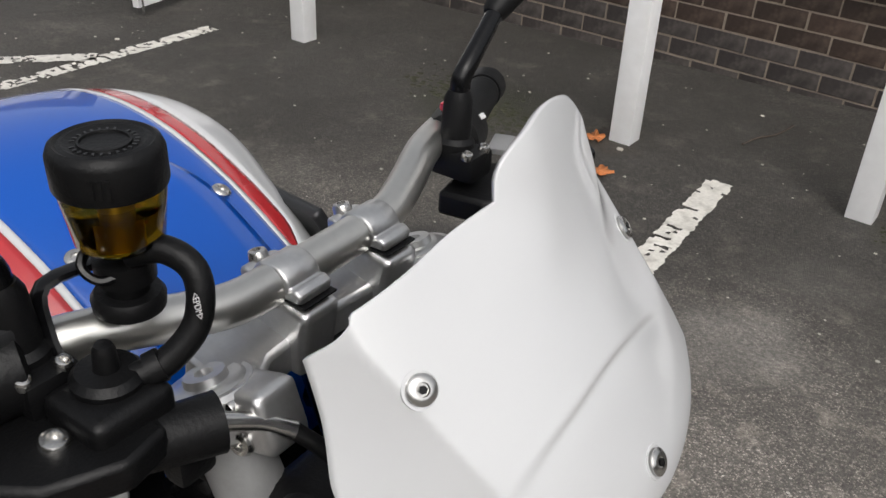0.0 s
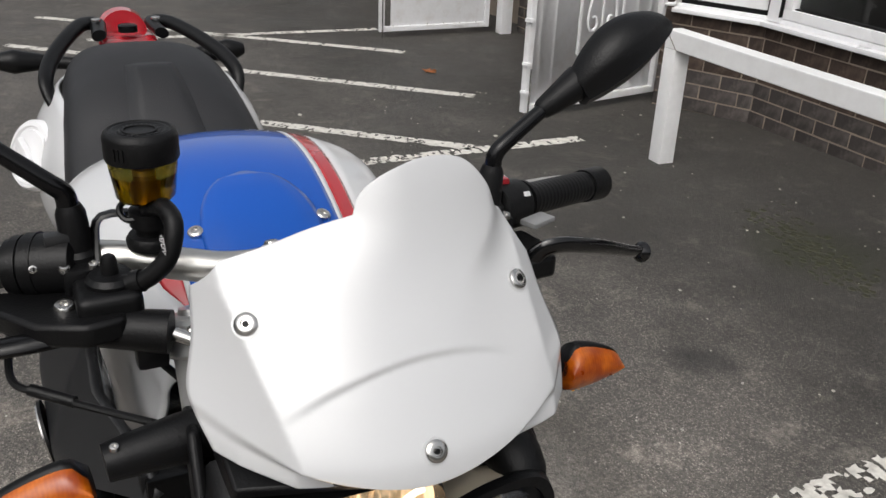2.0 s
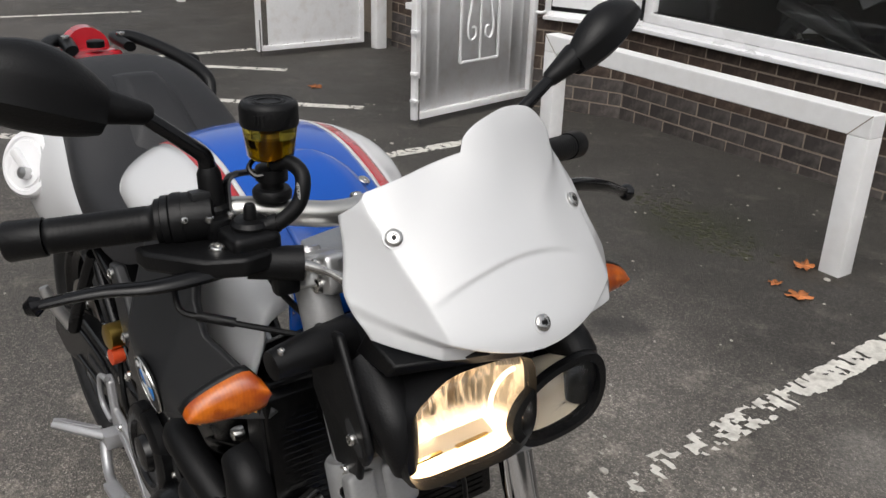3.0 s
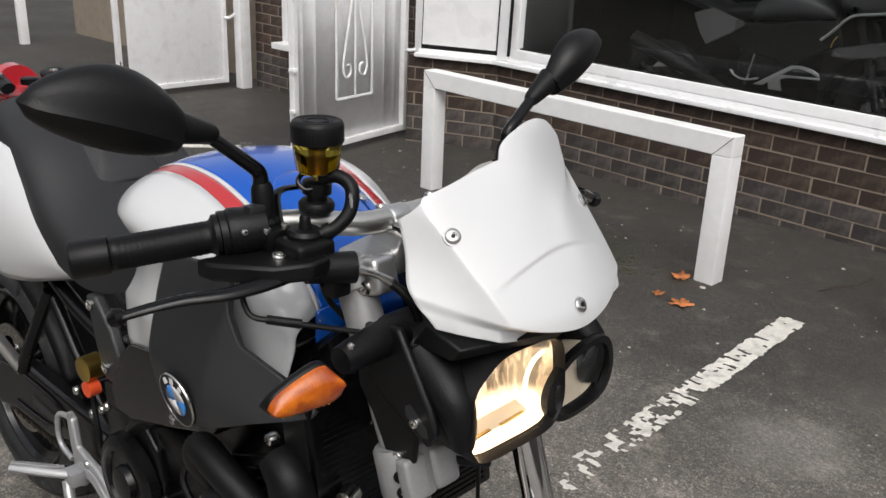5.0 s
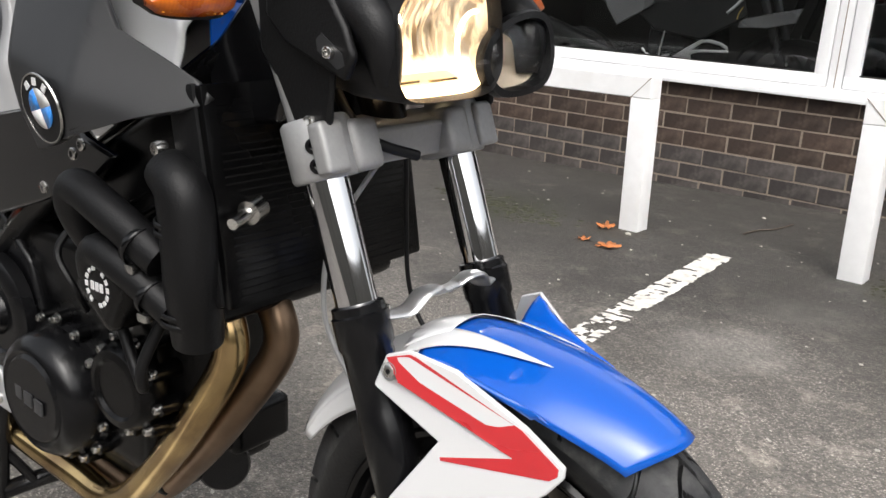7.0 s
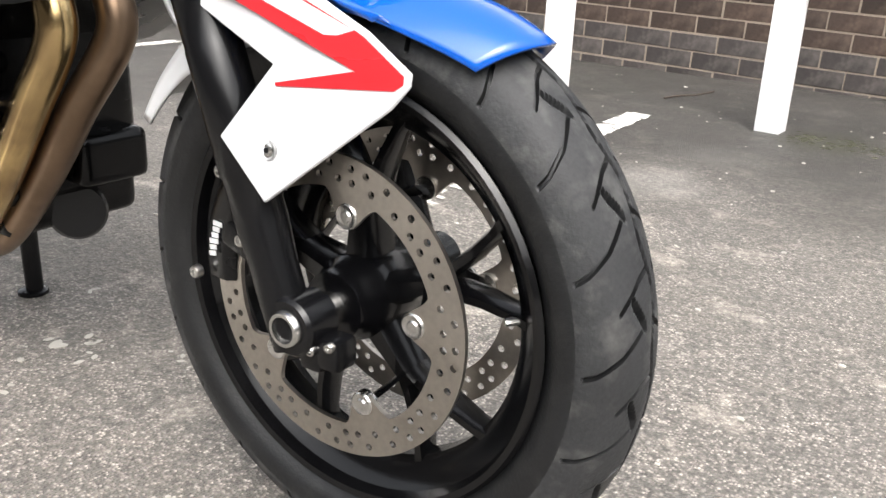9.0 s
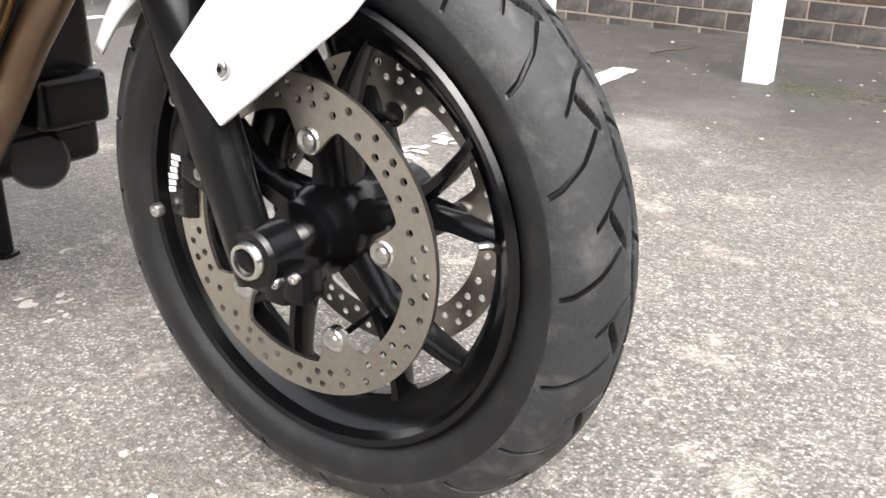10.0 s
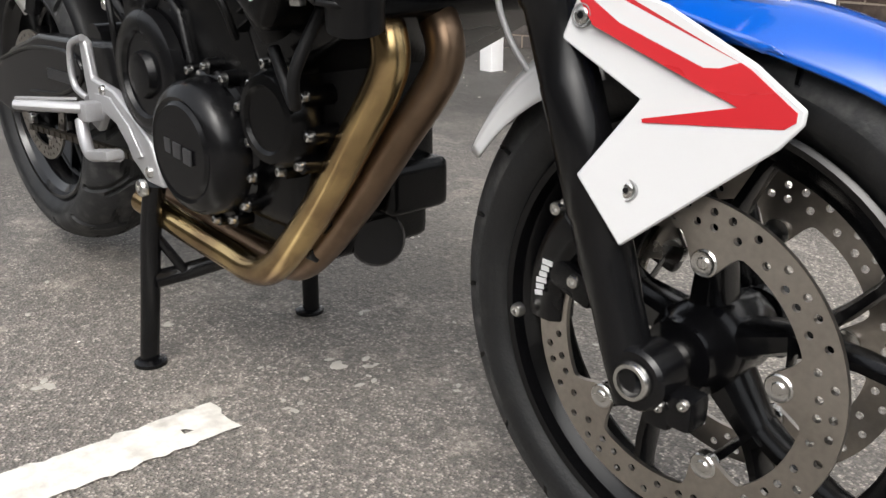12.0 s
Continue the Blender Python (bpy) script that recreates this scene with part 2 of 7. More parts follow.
M = {
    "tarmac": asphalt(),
    "line": surface("worn_road_paint", (0.62, 0.60, 0.55), rough=0.8, vary=0.18, grain=90, patch=9, bump=0.5, dirt=(0.25, 0.23, 0.2), dirt_amount=0.6),
    "white_wood": surface("white_gloss_woodwork", (0.80, 0.80, 0.80), rough=0.4, vary=0.05, grain=30, patch=4, bump=0.12, dirt=(0.55, 0.52, 0.47), dirt_amount=0.12),
    "upvc": surface("white_upvc", (0.82, 0.82, 0.83), rough=0.3, vary=0.03, grain=20, patch=3, bump=0.02, dirt=(0.55, 0.53, 0.5), dirt_amount=0.18),
    "white_steel": surface("white_painted_steel", (0.80, 0.80, 0.81), rough=0.38, vary=0.04, grain=40, patch=5, bump=0.05, dirt=(0.45, 0.36, 0.28), dirt_amount=0.2),
    "brick": surface("brown_brick", (0.040, 0.025, 0.018), rough=0.75, vary=0.35, grain=70, patch=6, bump=0.7, dirt=(0.2, 0.15, 0.12), dirt_amount=0.3, random_tint=0.3),
    "brick_grey": surface("blue_grey_engineering_brick", (0.043, 0.036, 0.034), rough=0.65, vary=0.3, grain=60, patch=6, bump=0.5, dirt=(0.2, 0.18, 0.16), dirt_amount=0.35, random_tint=0.25),
    "mortar": surface("mortar", (0.25, 0.205, 0.16), rough=0.9, vary=0.25, grain=120, patch=5, bump=0.8, dirt=(0.15, 0.13, 0.11), dirt_amount=0.5),
    "backdrop": surface("dark_backdrop_wall", (0.15, 0.142, 0.125), rough=0.9, vary=0.35, grain=6, patch=0.6, bump=0.3),
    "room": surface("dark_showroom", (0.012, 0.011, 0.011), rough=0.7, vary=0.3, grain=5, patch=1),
    "dim_plastic": surface("dim_grey_bodywork", (0.06, 0.06, 0.063), rough=0.3, vary=0.1, grain=10, patch=2, bump=0.0, coat=0.4),
    "white": surface("white_gloss_paint", (0.58, 0.585, 0.592), rough=0.35, vary=0.015, grain=8, patch=3, bump=0.0, coat=1.0),
    "blue": surface("metallic_blue_paint", (0.001, 0.078, 0.42), rough=0.35, metal=0.0, vary=0.06, grain=900, patch=3, bump=0.0, coat=1.0, spec=0.1),
    "deep_blue": surface("deep_blue_paint", (0.003, 0.045, 0.30), rough=0.3, metal=0.1, vary=0.08, grain=900, patch=3, bump=0.0, coat=1.0),
    "red": surface("red_stripe_paint", (0.4420, 0.0150, 0.0210), rough=0.3, vary=0.04, grain=50, patch=3, bump=0.0, coat=1.0),
    "trim": surface("textured_dark_grey_plastic", (0.019, 0.0195, 0.021), rough=0.42, vary=0.10, grain=900, patch=4, bump=0.10),
    "black": surface("black_moulded_plastic", (0.004, 0.004, 0.0044), rough=0.42, vary=0.2, grain=400, patch=6, bump=0.2, spec=0.25),
    "satin": surface("satin_black_metal", (0.0035, 0.0035, 0.004), rough=0.24, vary=0.15, grain=150, patch=6, bump=0.04, spec=0.3),
    "gloss_black": surface("gloss_black_paint", (0.0025, 0.0025, 0.003), rough=0.2, vary=0.1, grain=50, patch=4, bump=0.0, coat=0.35, spec=0.4),
    "rim_black": surface("black_wheel_paint", (0.0022, 0.0022, 0.0026), rough=0.22, vary=0.1, grain=50, patch=4, bump=0.0, coat=0.12, spec=0.28),
    "engine": surface("black_engine_casting", (0.0012, 0.0012, 0.0014), rough=0.24, vary=0.3, grain=260, patch=7, bump=0.10, spec=0.22, dirt=(0.006, 0.0057, 0.0054), dirt_amount=0.3),
    "leather": surface("black_seat_vinyl", (0.013, 0.013, 0.0145), rough=0.5, vary=0.12, grain=420, patch=5, bump=0.35),
    "rubber": surface("black_rubber", (0.004, 0.004, 0.0044), rough=0.48, vary=0.2, grain=300, patch=8, bump=0.2, spec=0.24),
    "tread": surface("dusty_tread_rubber", (0.022, 0.0225, 0.0235), rough=0.62, vary=0.3, grain=240, patch=16, bump=0.3, spec=0.35, dirt=(0.12, 0.117, 0.11), dirt_amount=0.4),
    "tyre": surface("dusty_tyre_rubber", (0.0075, 0.0078, 0.0085), rough=0.5, vary=0.3, grain=260, patch=14, bump=0.25, spec=0.4, dirt=(0.04, 0.039, 0.037), dirt_amount=0.25),
    "alloy": surface("cast_silver_alloy", (0.55, 0.55, 0.55), rough=0.33, metal=0.9, vary=0.08, grain=220, patch=7, bump=0.1),
    "grey_cast": surface("grey_painted_casting", (0.30, 0.30, 0.30), rough=0.42, metal=0.35, vary=0.08, grain=220, patch=7, bump=0.15),
    "bar_alloy": surface("anodised_silver_tube", (0.60, 0.59, 0.56), rough=0.30, metal=0.95, vary=0.05, grain=150, patch=6, bump=0.04),
    "chrome": surface("hard_chrome", (0.75, 0.75, 0.76), rough=0.06, metal=1.0, vary=0.03, grain=20, patch=4, bump=0.0),
    "steel": surface("bright_steel", (0.58, 0.57, 0.55), rough=0.25, metal=1.0, vary=0.08, grain=120, patch=9, bump=0.05),
    "disc": surface("worn_brake_disc_steel", (0.42, 0.39, 0.35), rough=0.34, metal=1.0, vary=0.14, grain=160, patch=14, bump=0.1),
    "pipe": exhaust_steel(),
    "brown_pipe": surface("heat_browned_steel", (0.17, 0.115, 0.075), rough=0.36, metal=0.9, vary=0.25, grain=40, patch=8, bump=0.05),
    "orange": amber_lens(),
    "amber_core": surface("amber_reflector", (0.95, 0.42, 0.05), rough=0.3, metal=0.3, vary=0.25, grain=90, patch=20, bump=0.5),
    "silver_paint": surface("silver_painted_alloy", (0.40, 0.40, 0.41), rough=0.36, metal=0.5, vary=0.06, grain=220, patch=7, bump=0.1),
    "clear": thin_lens("clear_lens"),
    "fluid_cup": glass("amber_reservoir_plastic", (0.46, 0.37, 0.06), rough=0.08, ior=1.3),
    "fluid": glass("brake_fluid", (0.36, 0.25, 0.015), rough=0.0, ior=1.3),
    "brass": surface("brass", (0.65, 0.45, 0.12), rough=0.3, metal=1.0, vary=0.1),
    "chain": surface("greasy_chain_steel", (0.05, 0.042, 0.032), rough=0.4, metal=0.7, vary=0.2, grain=120, patch=8, bump=0.1),
    "pane": glass("window_pane", (0.92, 0.95, 0.94), rough=0.0),
    "reflector": glow_reflector(),
    "filament": glow("headlamp_bulb", (1.0, 0.78, 0.5), 60.0),
    "arc_glow": glow("glowing_chrome_arc", (1.0, 0.86, 0.66), 2.2),
    # silver reflector tinted bronze, standing in for the main lamp's glow
    "warm_reflector": surface("glow_tinted_reflector", (0.80, 0.70, 0.55), rough=0.45, metal=0.2, vary=0.1, grain=30, patch=12, bump=0.0),
    "red_lens": surface("red_tail_lens", (0.45, 0.02, 0.03), rough=0.15, vary=0.08, coat=1.0, bump=0.0),
    "badge_blue": surface("badge_blue", (0.03, 0.22, 0.65), rough=0.25, vary=0.03, bump=0.0, coat=0.5),
    "letters": surface("pale_lettering", (0.62, 0.62, 0.62), rough=0.4, vary=0.05, bump=0.0),
    "dull_letters": surface("raised_dull_lettering", (0.03, 0.03, 0.032), rough=0.5, vary=0.05, bump=0.0),
    "leaf": surface("brown_orange_dead_leaf", (0.42, 0.14, 0.04), rough=0.6, vary=0.35, grain=90, patch=25, bump=0.5, random_tint=0.25),
    "moss": surface("moss", (0.036, 0.036, 0.018), rough=0.9, vary=0.4, grain=120, patch=20, bump=0.8),
    "twig": surface("dead_twig", (0.06, 0.045, 0.035), rough=0.8, vary=0.3),
    "grit": surface("pale_grit", (0.38, 0.36, 0.32), rough=0.9, vary=0.3, random_tint=0.3),
    "orange_knob": surface("red_orange_spring_paint", (0.6, 0.07, 0.02), rough=0.4, vary=0.1),
}

# ---------------------------------------------------------------- mesh helpers


def mesh_of(name, bm, material, angle=38.0):
    me = bpy.data.meshes.new(name)
    bmesh.ops.recalc_face_normals(bm, faces=bm.faces)
    bm.to_mesh(me)
    bm.free()
    me.polygons.foreach_set("use_smooth", [True] * len(me.polygons))
    me.set_sharp_from_angle(angle=radians(angle))
    if material:
        me.materials.append(M[material])
    return me


def part(name, bm, material, parent, label="", angle=38.0, solid=0.0, offset=-1.0, bevel=0.0, flat=False):
    ob = new(name, mesh_of(name, bm, material, angle))
    ob.parent = parent
    if flat:
        ob.data.polygons.foreach_set("use_smooth", [False] * len(ob.data.polygons))
    if solid:
        s = ob.modifiers.new("thickness", "SOLIDIFY")
        s.thickness, s.offset = solid, offset
    if bevel:
        b = ob.modifiers.new("edges", "BEVEL")
        b.width, b.segments, b.limit_method = bevel, 2, "ANGLE"
    return tagged(ob, label)


def empty(name, place, label, category, group=""):
    ob = new(name)
    ob.location = place
    return tagged(ob, label, category, group)


def add_box(bm, centre, size, rot=None, bevel=0.0, segs=2):
    m = Matrix.Translation(centre) @ (rot.to_4x4() if rot else Matrix.Identity(4)) @ Matrix.Diagonal((*size, 1))
    r = bmesh.ops.create_cube(bm, size=1.0, matrix=m)
    if bevel:
        es = list({e for v in r["verts"] for e in v.link_edges})
        bmesh.ops.bevel(bm, geom=es, offset=bevel, segments=segs, affect="EDGES", profile=0.6)
    return bm


def box(centre, size, rot=None, bevel=0.0, segs=2):
    return add_box(bmesh.new(), centre, size, rot, bevel, segs)


def rings_mesh(bm, rings, closed=True, cap=True):
    rows = [[bm.verts.new(p) for p in ring] for ring in rings]
    n = len(rows[0])
    for a, b in zip(rows, rows[1:]):
        for i in range(n if closed else n - 1):
            j = (i + 1) % n
            bm.faces.new((a[i], a[j], b[j], b[i]))
    if cap and closed:
        bm.faces.new(rows[0][::-1])
        bm.faces.new(rows[-1])
    return bm


def spline(pts, per=6):
    """Points on a smooth curve through pts."""
    P = [Vector(p) for p in pts]
    out = []
    for i in range(len(P) - 1):
        a, b, c, d = P[max(i - 1, 0)], P[i], P[i + 1], P[min(i + 2, len(P) - 1)]
        for k in range(per):
            t = k / per
            out.append(0.5 * ((2 * b) + (c - a) * t + (2 * a - 5 * b + 4 * c - d) * t * t + (3 * b - a - 3 * c + d) * t ** 3))
    out.append(P[-1])
    return out


def add_tube(bm, pts, radius, n=12, per=6, squash=1.0):
    """A round bar along a smooth curve. radius: a number, or one for each point."""
    line = spline(pts, per) if len(pts) > 2 and per > 1 else [Vector(p) for p in pts]
    rs = [radius] * len(line) if not hasattr(radius, "__len__") else [float(r) for r in np.interp(np.linspace(0, len(pts) - 1, len(line)), range(len(pts)), radius)]
    rings, up = [], None
    for i, p in enumerate(line):
        d = (line[min(i + 1, len(line) - 1)] - line[max(i - 1, 0)]).normalized()
        if up is None:
            up = Vector((0, 0, 1)) if abs(d.z) < 0.9 else Vector((1, 0, 0))
        side = d.cross(up).normalized()
        up = side.cross(d).normalized()
        rings.append([p + rs[i] * (math.cos(a) * side + squash * math.sin(a) * up) for a in (2 * math.pi * k / n for k in range(n))])
    return rings_mesh(bm, rings)


def tube(pts, radius, n=12, per=6, squash=1.0):
    return add_tube(bmesh.new(), pts, radius, n, per, squash)


def add_lathe(bm, profile, centre, axis, n=32, cap=True):
    """A turned form: profile of (along, radius) about an axis through centre."""
    axis = Vector(axis).normalized()
    u = axis.orthogonal().normalized()
    v = axis.cross(u)
    c = Vector(centre)
    rings = [[c + a * axis + max(r, 1e-4) * (math.cos(t) * u + math.sin(t) * v) for t in (2 * math.pi * k / n for k in range(n))] for a, r in profile]
    return rings_mesh(bm, rings, cap=cap)


def lathe(profile, centre, axis, n=32, cap=True):
    return add_lathe(bmesh.new(), profile, centre, axis, n, cap)


def add_bolt(bm, centre, axis, r, h, n=14):
    """A round-headed screw with a sunk socket."""
    return add_lathe(bm, [(-0.002, r), (h * 0.5, r), (h * 0.9, r * 0.82), (h, r * 0.55), (h, r * 0.45), (h * 0.45, r * 0.4), (h * 0.45, 0.0)], centre, axis, n)


def bolt(centre, axis, r, h, n=14):
    return add_bolt(bmesh.new(), centre, axis, r, h, n)


def grid_mesh(fn, nu, nv, wrap_u=False):
    bm = bmesh.new()
    vs = [[bm.verts.new(fn(i / nu, j / nv)) for j in range(nv + 1)] for i in range(nu if wrap_u else nu + 1)]
    for i in range(nu):
        for j in range(nv):
            a, b = vs[i], vs[(i + 1) % len(vs)]
            bm.faces.new((a[j], b[j], b[j + 1], a[j + 1]))
    return bm


def plate(poly, place, thick):
    """A flat shape: poly of (a, b), each put at place(a, b, 0) and place(a, b, thick)."""
    bm = bmesh.new()
    lo = [bm.verts.new(place(a, b, 0.0)) for a, b in poly]
    hi = [bm.verts.new(place(a, b, thick)) for a, b in poly]
    n = len(poly)
    bm.faces.new(lo[::-1])
    bm.faces.new(hi)
    for i in range(n):
        j = (i + 1) % n
        bm.faces.new((lo[i], lo[j], hi[j], hi[i]))
    return bm


def ease(a, b, x):
    t = min(1.0, max(0.0, (x - a) / (b - a)))
    return t * t * (3 - 2 * t)


def curve_at(xs, ys, x):
    """A smooth curve through (xs, ys), xs rising."""
    if x <= xs[0]:
        return ys[0]
    if x >= xs[-1]:
        return ys[-1]
    i = max(k for k in range(len(xs) - 1) if xs[k] <= x)
    s = []
    for k in (i, i + 1):
        lo, hi = max(k - 1, 0), min(k + 1, len(xs) - 1)
        s.append((ys[hi] - ys[lo]) / (xs[hi] - xs[lo]))
    h = xs[i + 1] - xs[i]
    t = (x - xs[i]) / h
    return (2 * t ** 3 - 3 * t * t + 1) * ys[i] + (t ** 3 - 2 * t * t + t) * h * s[0] + (3 * t * t - 2 * t ** 3) * ys[i + 1] + (t ** 3 - t * t) * h * s[1]


def structure(name, bm, material, label, angle=38.0, bevel=0.0, category=""):
    ob = new(name, mesh_of(name, bm, material, angle))
    if bevel:
        b = ob.modifiers.new("edges", "BEVEL")
        b.width, b.segments, b.limit_method = bevel, 2, "ANGLE"
    return tagged(ob, label, category, kind="structure")



def lettering(name, text, size, place, along, facing, material, parent):
    """Flat raised letters at a place, reading along one way and facing another."""
    cu = bpy.data.curves.new(name, "FONT")
    cu.body, cu.size, cu.extrude, cu.align_x, cu.align_y = text, size, 0.0002, "CENTER", "CENTER"
    tmp = new(name, cu)
    me = bpy.data.meshes.new_from_object(tmp.evaluated_get(bpy.context.evaluated_depsgraph_get()))
    bpy.data.objects.remove(tmp)
    me.materials.clear()
    me.materials.append(M[material])
    ob = new(name, me)
    x = Vector(along).normalized()
    z = Vector(facing).normalized()
    y = z.cross(x).normalized()
    z = x.cross(y)
    ob.matrix_basis = Matrix(((x.x, y.x, z.x, place[0]), (x.y, y.y, z.y, place[1]), (x.z, y.z, z.z, place[2]), (0, 0, 0, 1)))
    ob.parent = parent
    return ob

# ---------------------------------------------------------------- ground and wall


def ground_sheet():
    def at(u, v):
        x, y = -40 + 80 * u, -40 + 80 * v
        near = math.exp(-((x + 2) ** 2 + (y - 1) ** 2) / 30.0)
        return (x, y, 0.0 * near)
    bm = grid_mesh(at, 40, 40)
    rim = 4000.0
    vs = [bm.verts.new((sx * rim, sy * rim, 0.0)) for sx, sy in ((-1, -1), (1, -1), (1, 1), (-1, 1))]
    cs = [min(bm.verts, key=lambda v: (v.co - Vector((sx * 40, sy * 40, 0))).length) for sx, sy in ((-1, -1), (1, -1), (1, 1), (-1, 1))]
    for i in range(4):
        j = (i + 1) % 4
        a, b = cs[i].co, cs[j].co
        edge = sorted([v for v in bm.verts if v not in vs and ((i == 0 and v.co.y == -40) or (i == 1 and v.co.x == 40) or (i == 2 and v.co.y == 40) or (i == 3 and v.co.x == -40))], key=lambda v: (v.co - a).length)
        bm.faces.new(edge + [vs[j], vs[i]])
    return bm


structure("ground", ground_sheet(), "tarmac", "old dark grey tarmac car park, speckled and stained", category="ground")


def paint_line(a, b, width, wear, seed, gap_from=None):
    """A flaked painted line: what is left of the paint, cell by cell."""
    rnd = random.Random(seed)
    a, b = Vector((*a, 0)), Vector((*b, 0))
    d = (b - a).normalized()
    s = Vector((-d.y, d.x, 0))
    L = (b - a).length
    step = 0.014
    nu, nv = int(L / step), max(4, int(width / step))
    bm = bmesh.new()
    grid = {}

    def vert(i, j):
        if (i, j) not in grid:
            p = a + d * (L * i / nu + rnd.uniform(-0.005, 0.005)) + s * (width * (j / nv - 0.5) + rnd.uniform(-0.005, 0.005))
            grid[i, j] = bm.verts.new((p.x, p.y, 0.003))
        return grid[i, j]
    for i in range(nu):
        for j in range(nv):
            p = a + d * (L * i / nu) + s * (width * j / nv)
            n1 = noise.noise((p.x * 16 + seed, p.y * 16, 0.3)) * 0.6 + noise.noise((p.x * 45, p.y * 45 + seed, 2.0)) * 0.5
            ribs = abs(math.sin((L * i / nu) * 62 + 2.2 * noise.noise((p.x * 9, p.y * 9, 5.0)) + 1.5 * noise.noise((p.x * 30, p.y * 30, 7.0))))
            cut = wear(i / nu)
            if n1 + (0.25 if ribs > 0.35 else -0.35) * min(1.0, cut * 2.5 + 0.15) < cut - 0.42:
                continue
            bm.faces.new((vert(i, j), vert(i + 1, j), vert(i + 1, j + 1), vert(i, j + 1)))
    return bm


def bay_line(a, b, width, wear, seed, label):
    structure("bay_line", paint_line(a, b, width, wear, seed), "line", label, category="road marking")


bay_line((-0.757, 2.458), (-0.690, 0.60), 0.092, lambda t: 0.16 + 0.42 * ease(0.34, 0.46, t) + 0.30 * ease(0.58, 0.75, t), 3, "flaking white painted bay line on tarmac")
bay_line((-0.655, -0.190), (-0.70, -2.3), 0.092, lambda t: 0.02, 11, "solid white painted bay line under the motorcycle")
bay_line((-3.380, 2.42), (-3.385, 0.2), 0.092, lambda t: 0.25 + 0.35 * t, 5, "worn white painted bay line on tarmac")
bay_line((-4.95, -0.05), (-3.42, 1.79), 0.092, lambda t: 0.24, 7, "worn slanting white hatch line on tarmac")
bay_line((-6.60, -0.35), (-4.35, 2.27), 0.092, lambda t: 0.2, 8, "worn slanting white hatch line on tarmac")
bay_line((-7.70, -0.10), (-5.66, 2.35), 0.092, lambda t: 0.12, 9, "slanting white hatch line on tarmac")
bay_line((-6.575, 2.48), (-6.64, 0.2), 0.092, lambda t: 0.2, 10, "worn white painted bay line on tarmac")
bay_line((-9.1, 2.3), (-9.4, -0.6), 0.092, lambda t: 0.1, 12, "far white painted bay line on tarmac")

WALL_Y = 3.56
COURSE, LONG = 0.0835, 0.235
BEND = (-3.345, WALL_Y)


def level_with_courses(ob):
    """The building's courses climb slightly along the sloping car park."""
    ob.rotation_euler = (0, 0.020, 0)
    ob.location.z -= 0.018
    return ob


def brick_mesh(name, l, h, material, bend=0.0):
    bm = box((0, 0, 0), (l, 0.06, h), bevel=0.002, segs=1)
    me = mesh_of(name, bm, material, 60)
    me.polygons.foreach_set("use_smooth", [False] * len(me.polygons))
    return me


def wall_run(name, a, b, top, label, mesh_pair, joint=0.0):
    """A brick wall face from a to b: a mortar core with real bricks standing 5 mm proud. joint: where a joint of the lowest full course lies."""
    a, b = Vector((*a, 0)), Vector((*b, 0))
    d = (b - a).normalized()
    nrm = Vector((d.y, -d.x, 0))
    L = (b - a).length
    rot = Matrix(((d.x, -nrm.x, 0), (d.y, -nrm.y, 0), (0, 0, 1)))
    core = structure(name, box(a + d * L / 2 - nrm * 0.0520 + Vector((0, 0, top / 2 - 0.10)), (L, 0.1, top + 0.2), rot), "mortar", label, category="wall")
    rnd = random.Random(name)
    z, row = 0.0265 - 2 * COURSE, -1
    while z < top - 0.02:
        h = min(COURSE - 0.008, top - z)
        x = (joint + (0.0 if row % 2 else LONG / 2)) % LONG - LONG + 0.005
        while x < L:
            x0, x1 = max(x, 0.0), min(x + LONG - 0.008, L)
            if x1 - x0 > 0.03:
                ob = new("brick", mesh_pair[0 if row < 3 else 1])
                m = Matrix.Translation(a + d * ((x0 + x1) / 2 + rnd.uniform(-0.002, 0.002)) + nrm * (-0.0295 + rnd.uniform(-0.0012, 0.0012)) + Vector((0, 0, z + 0.005 + h / 2 + rnd.uniform(-0.0012, 0.0012)))) @ rot.to_4x4() @ pose(0, 0, 0, 0, rnd.uniform(-0.25, 0.25), rnd.uniform(-0.1, 0.1))
                ob.matrix_basis = m @ Matrix.Diagonal(((x1 - x0) / 0.225, 1, h / 0.0735, 1))
                ob.parent = core
            x += LONG
        z += COURSE
        row += 1
    return level_with_courses(core)


SILL = 0.519


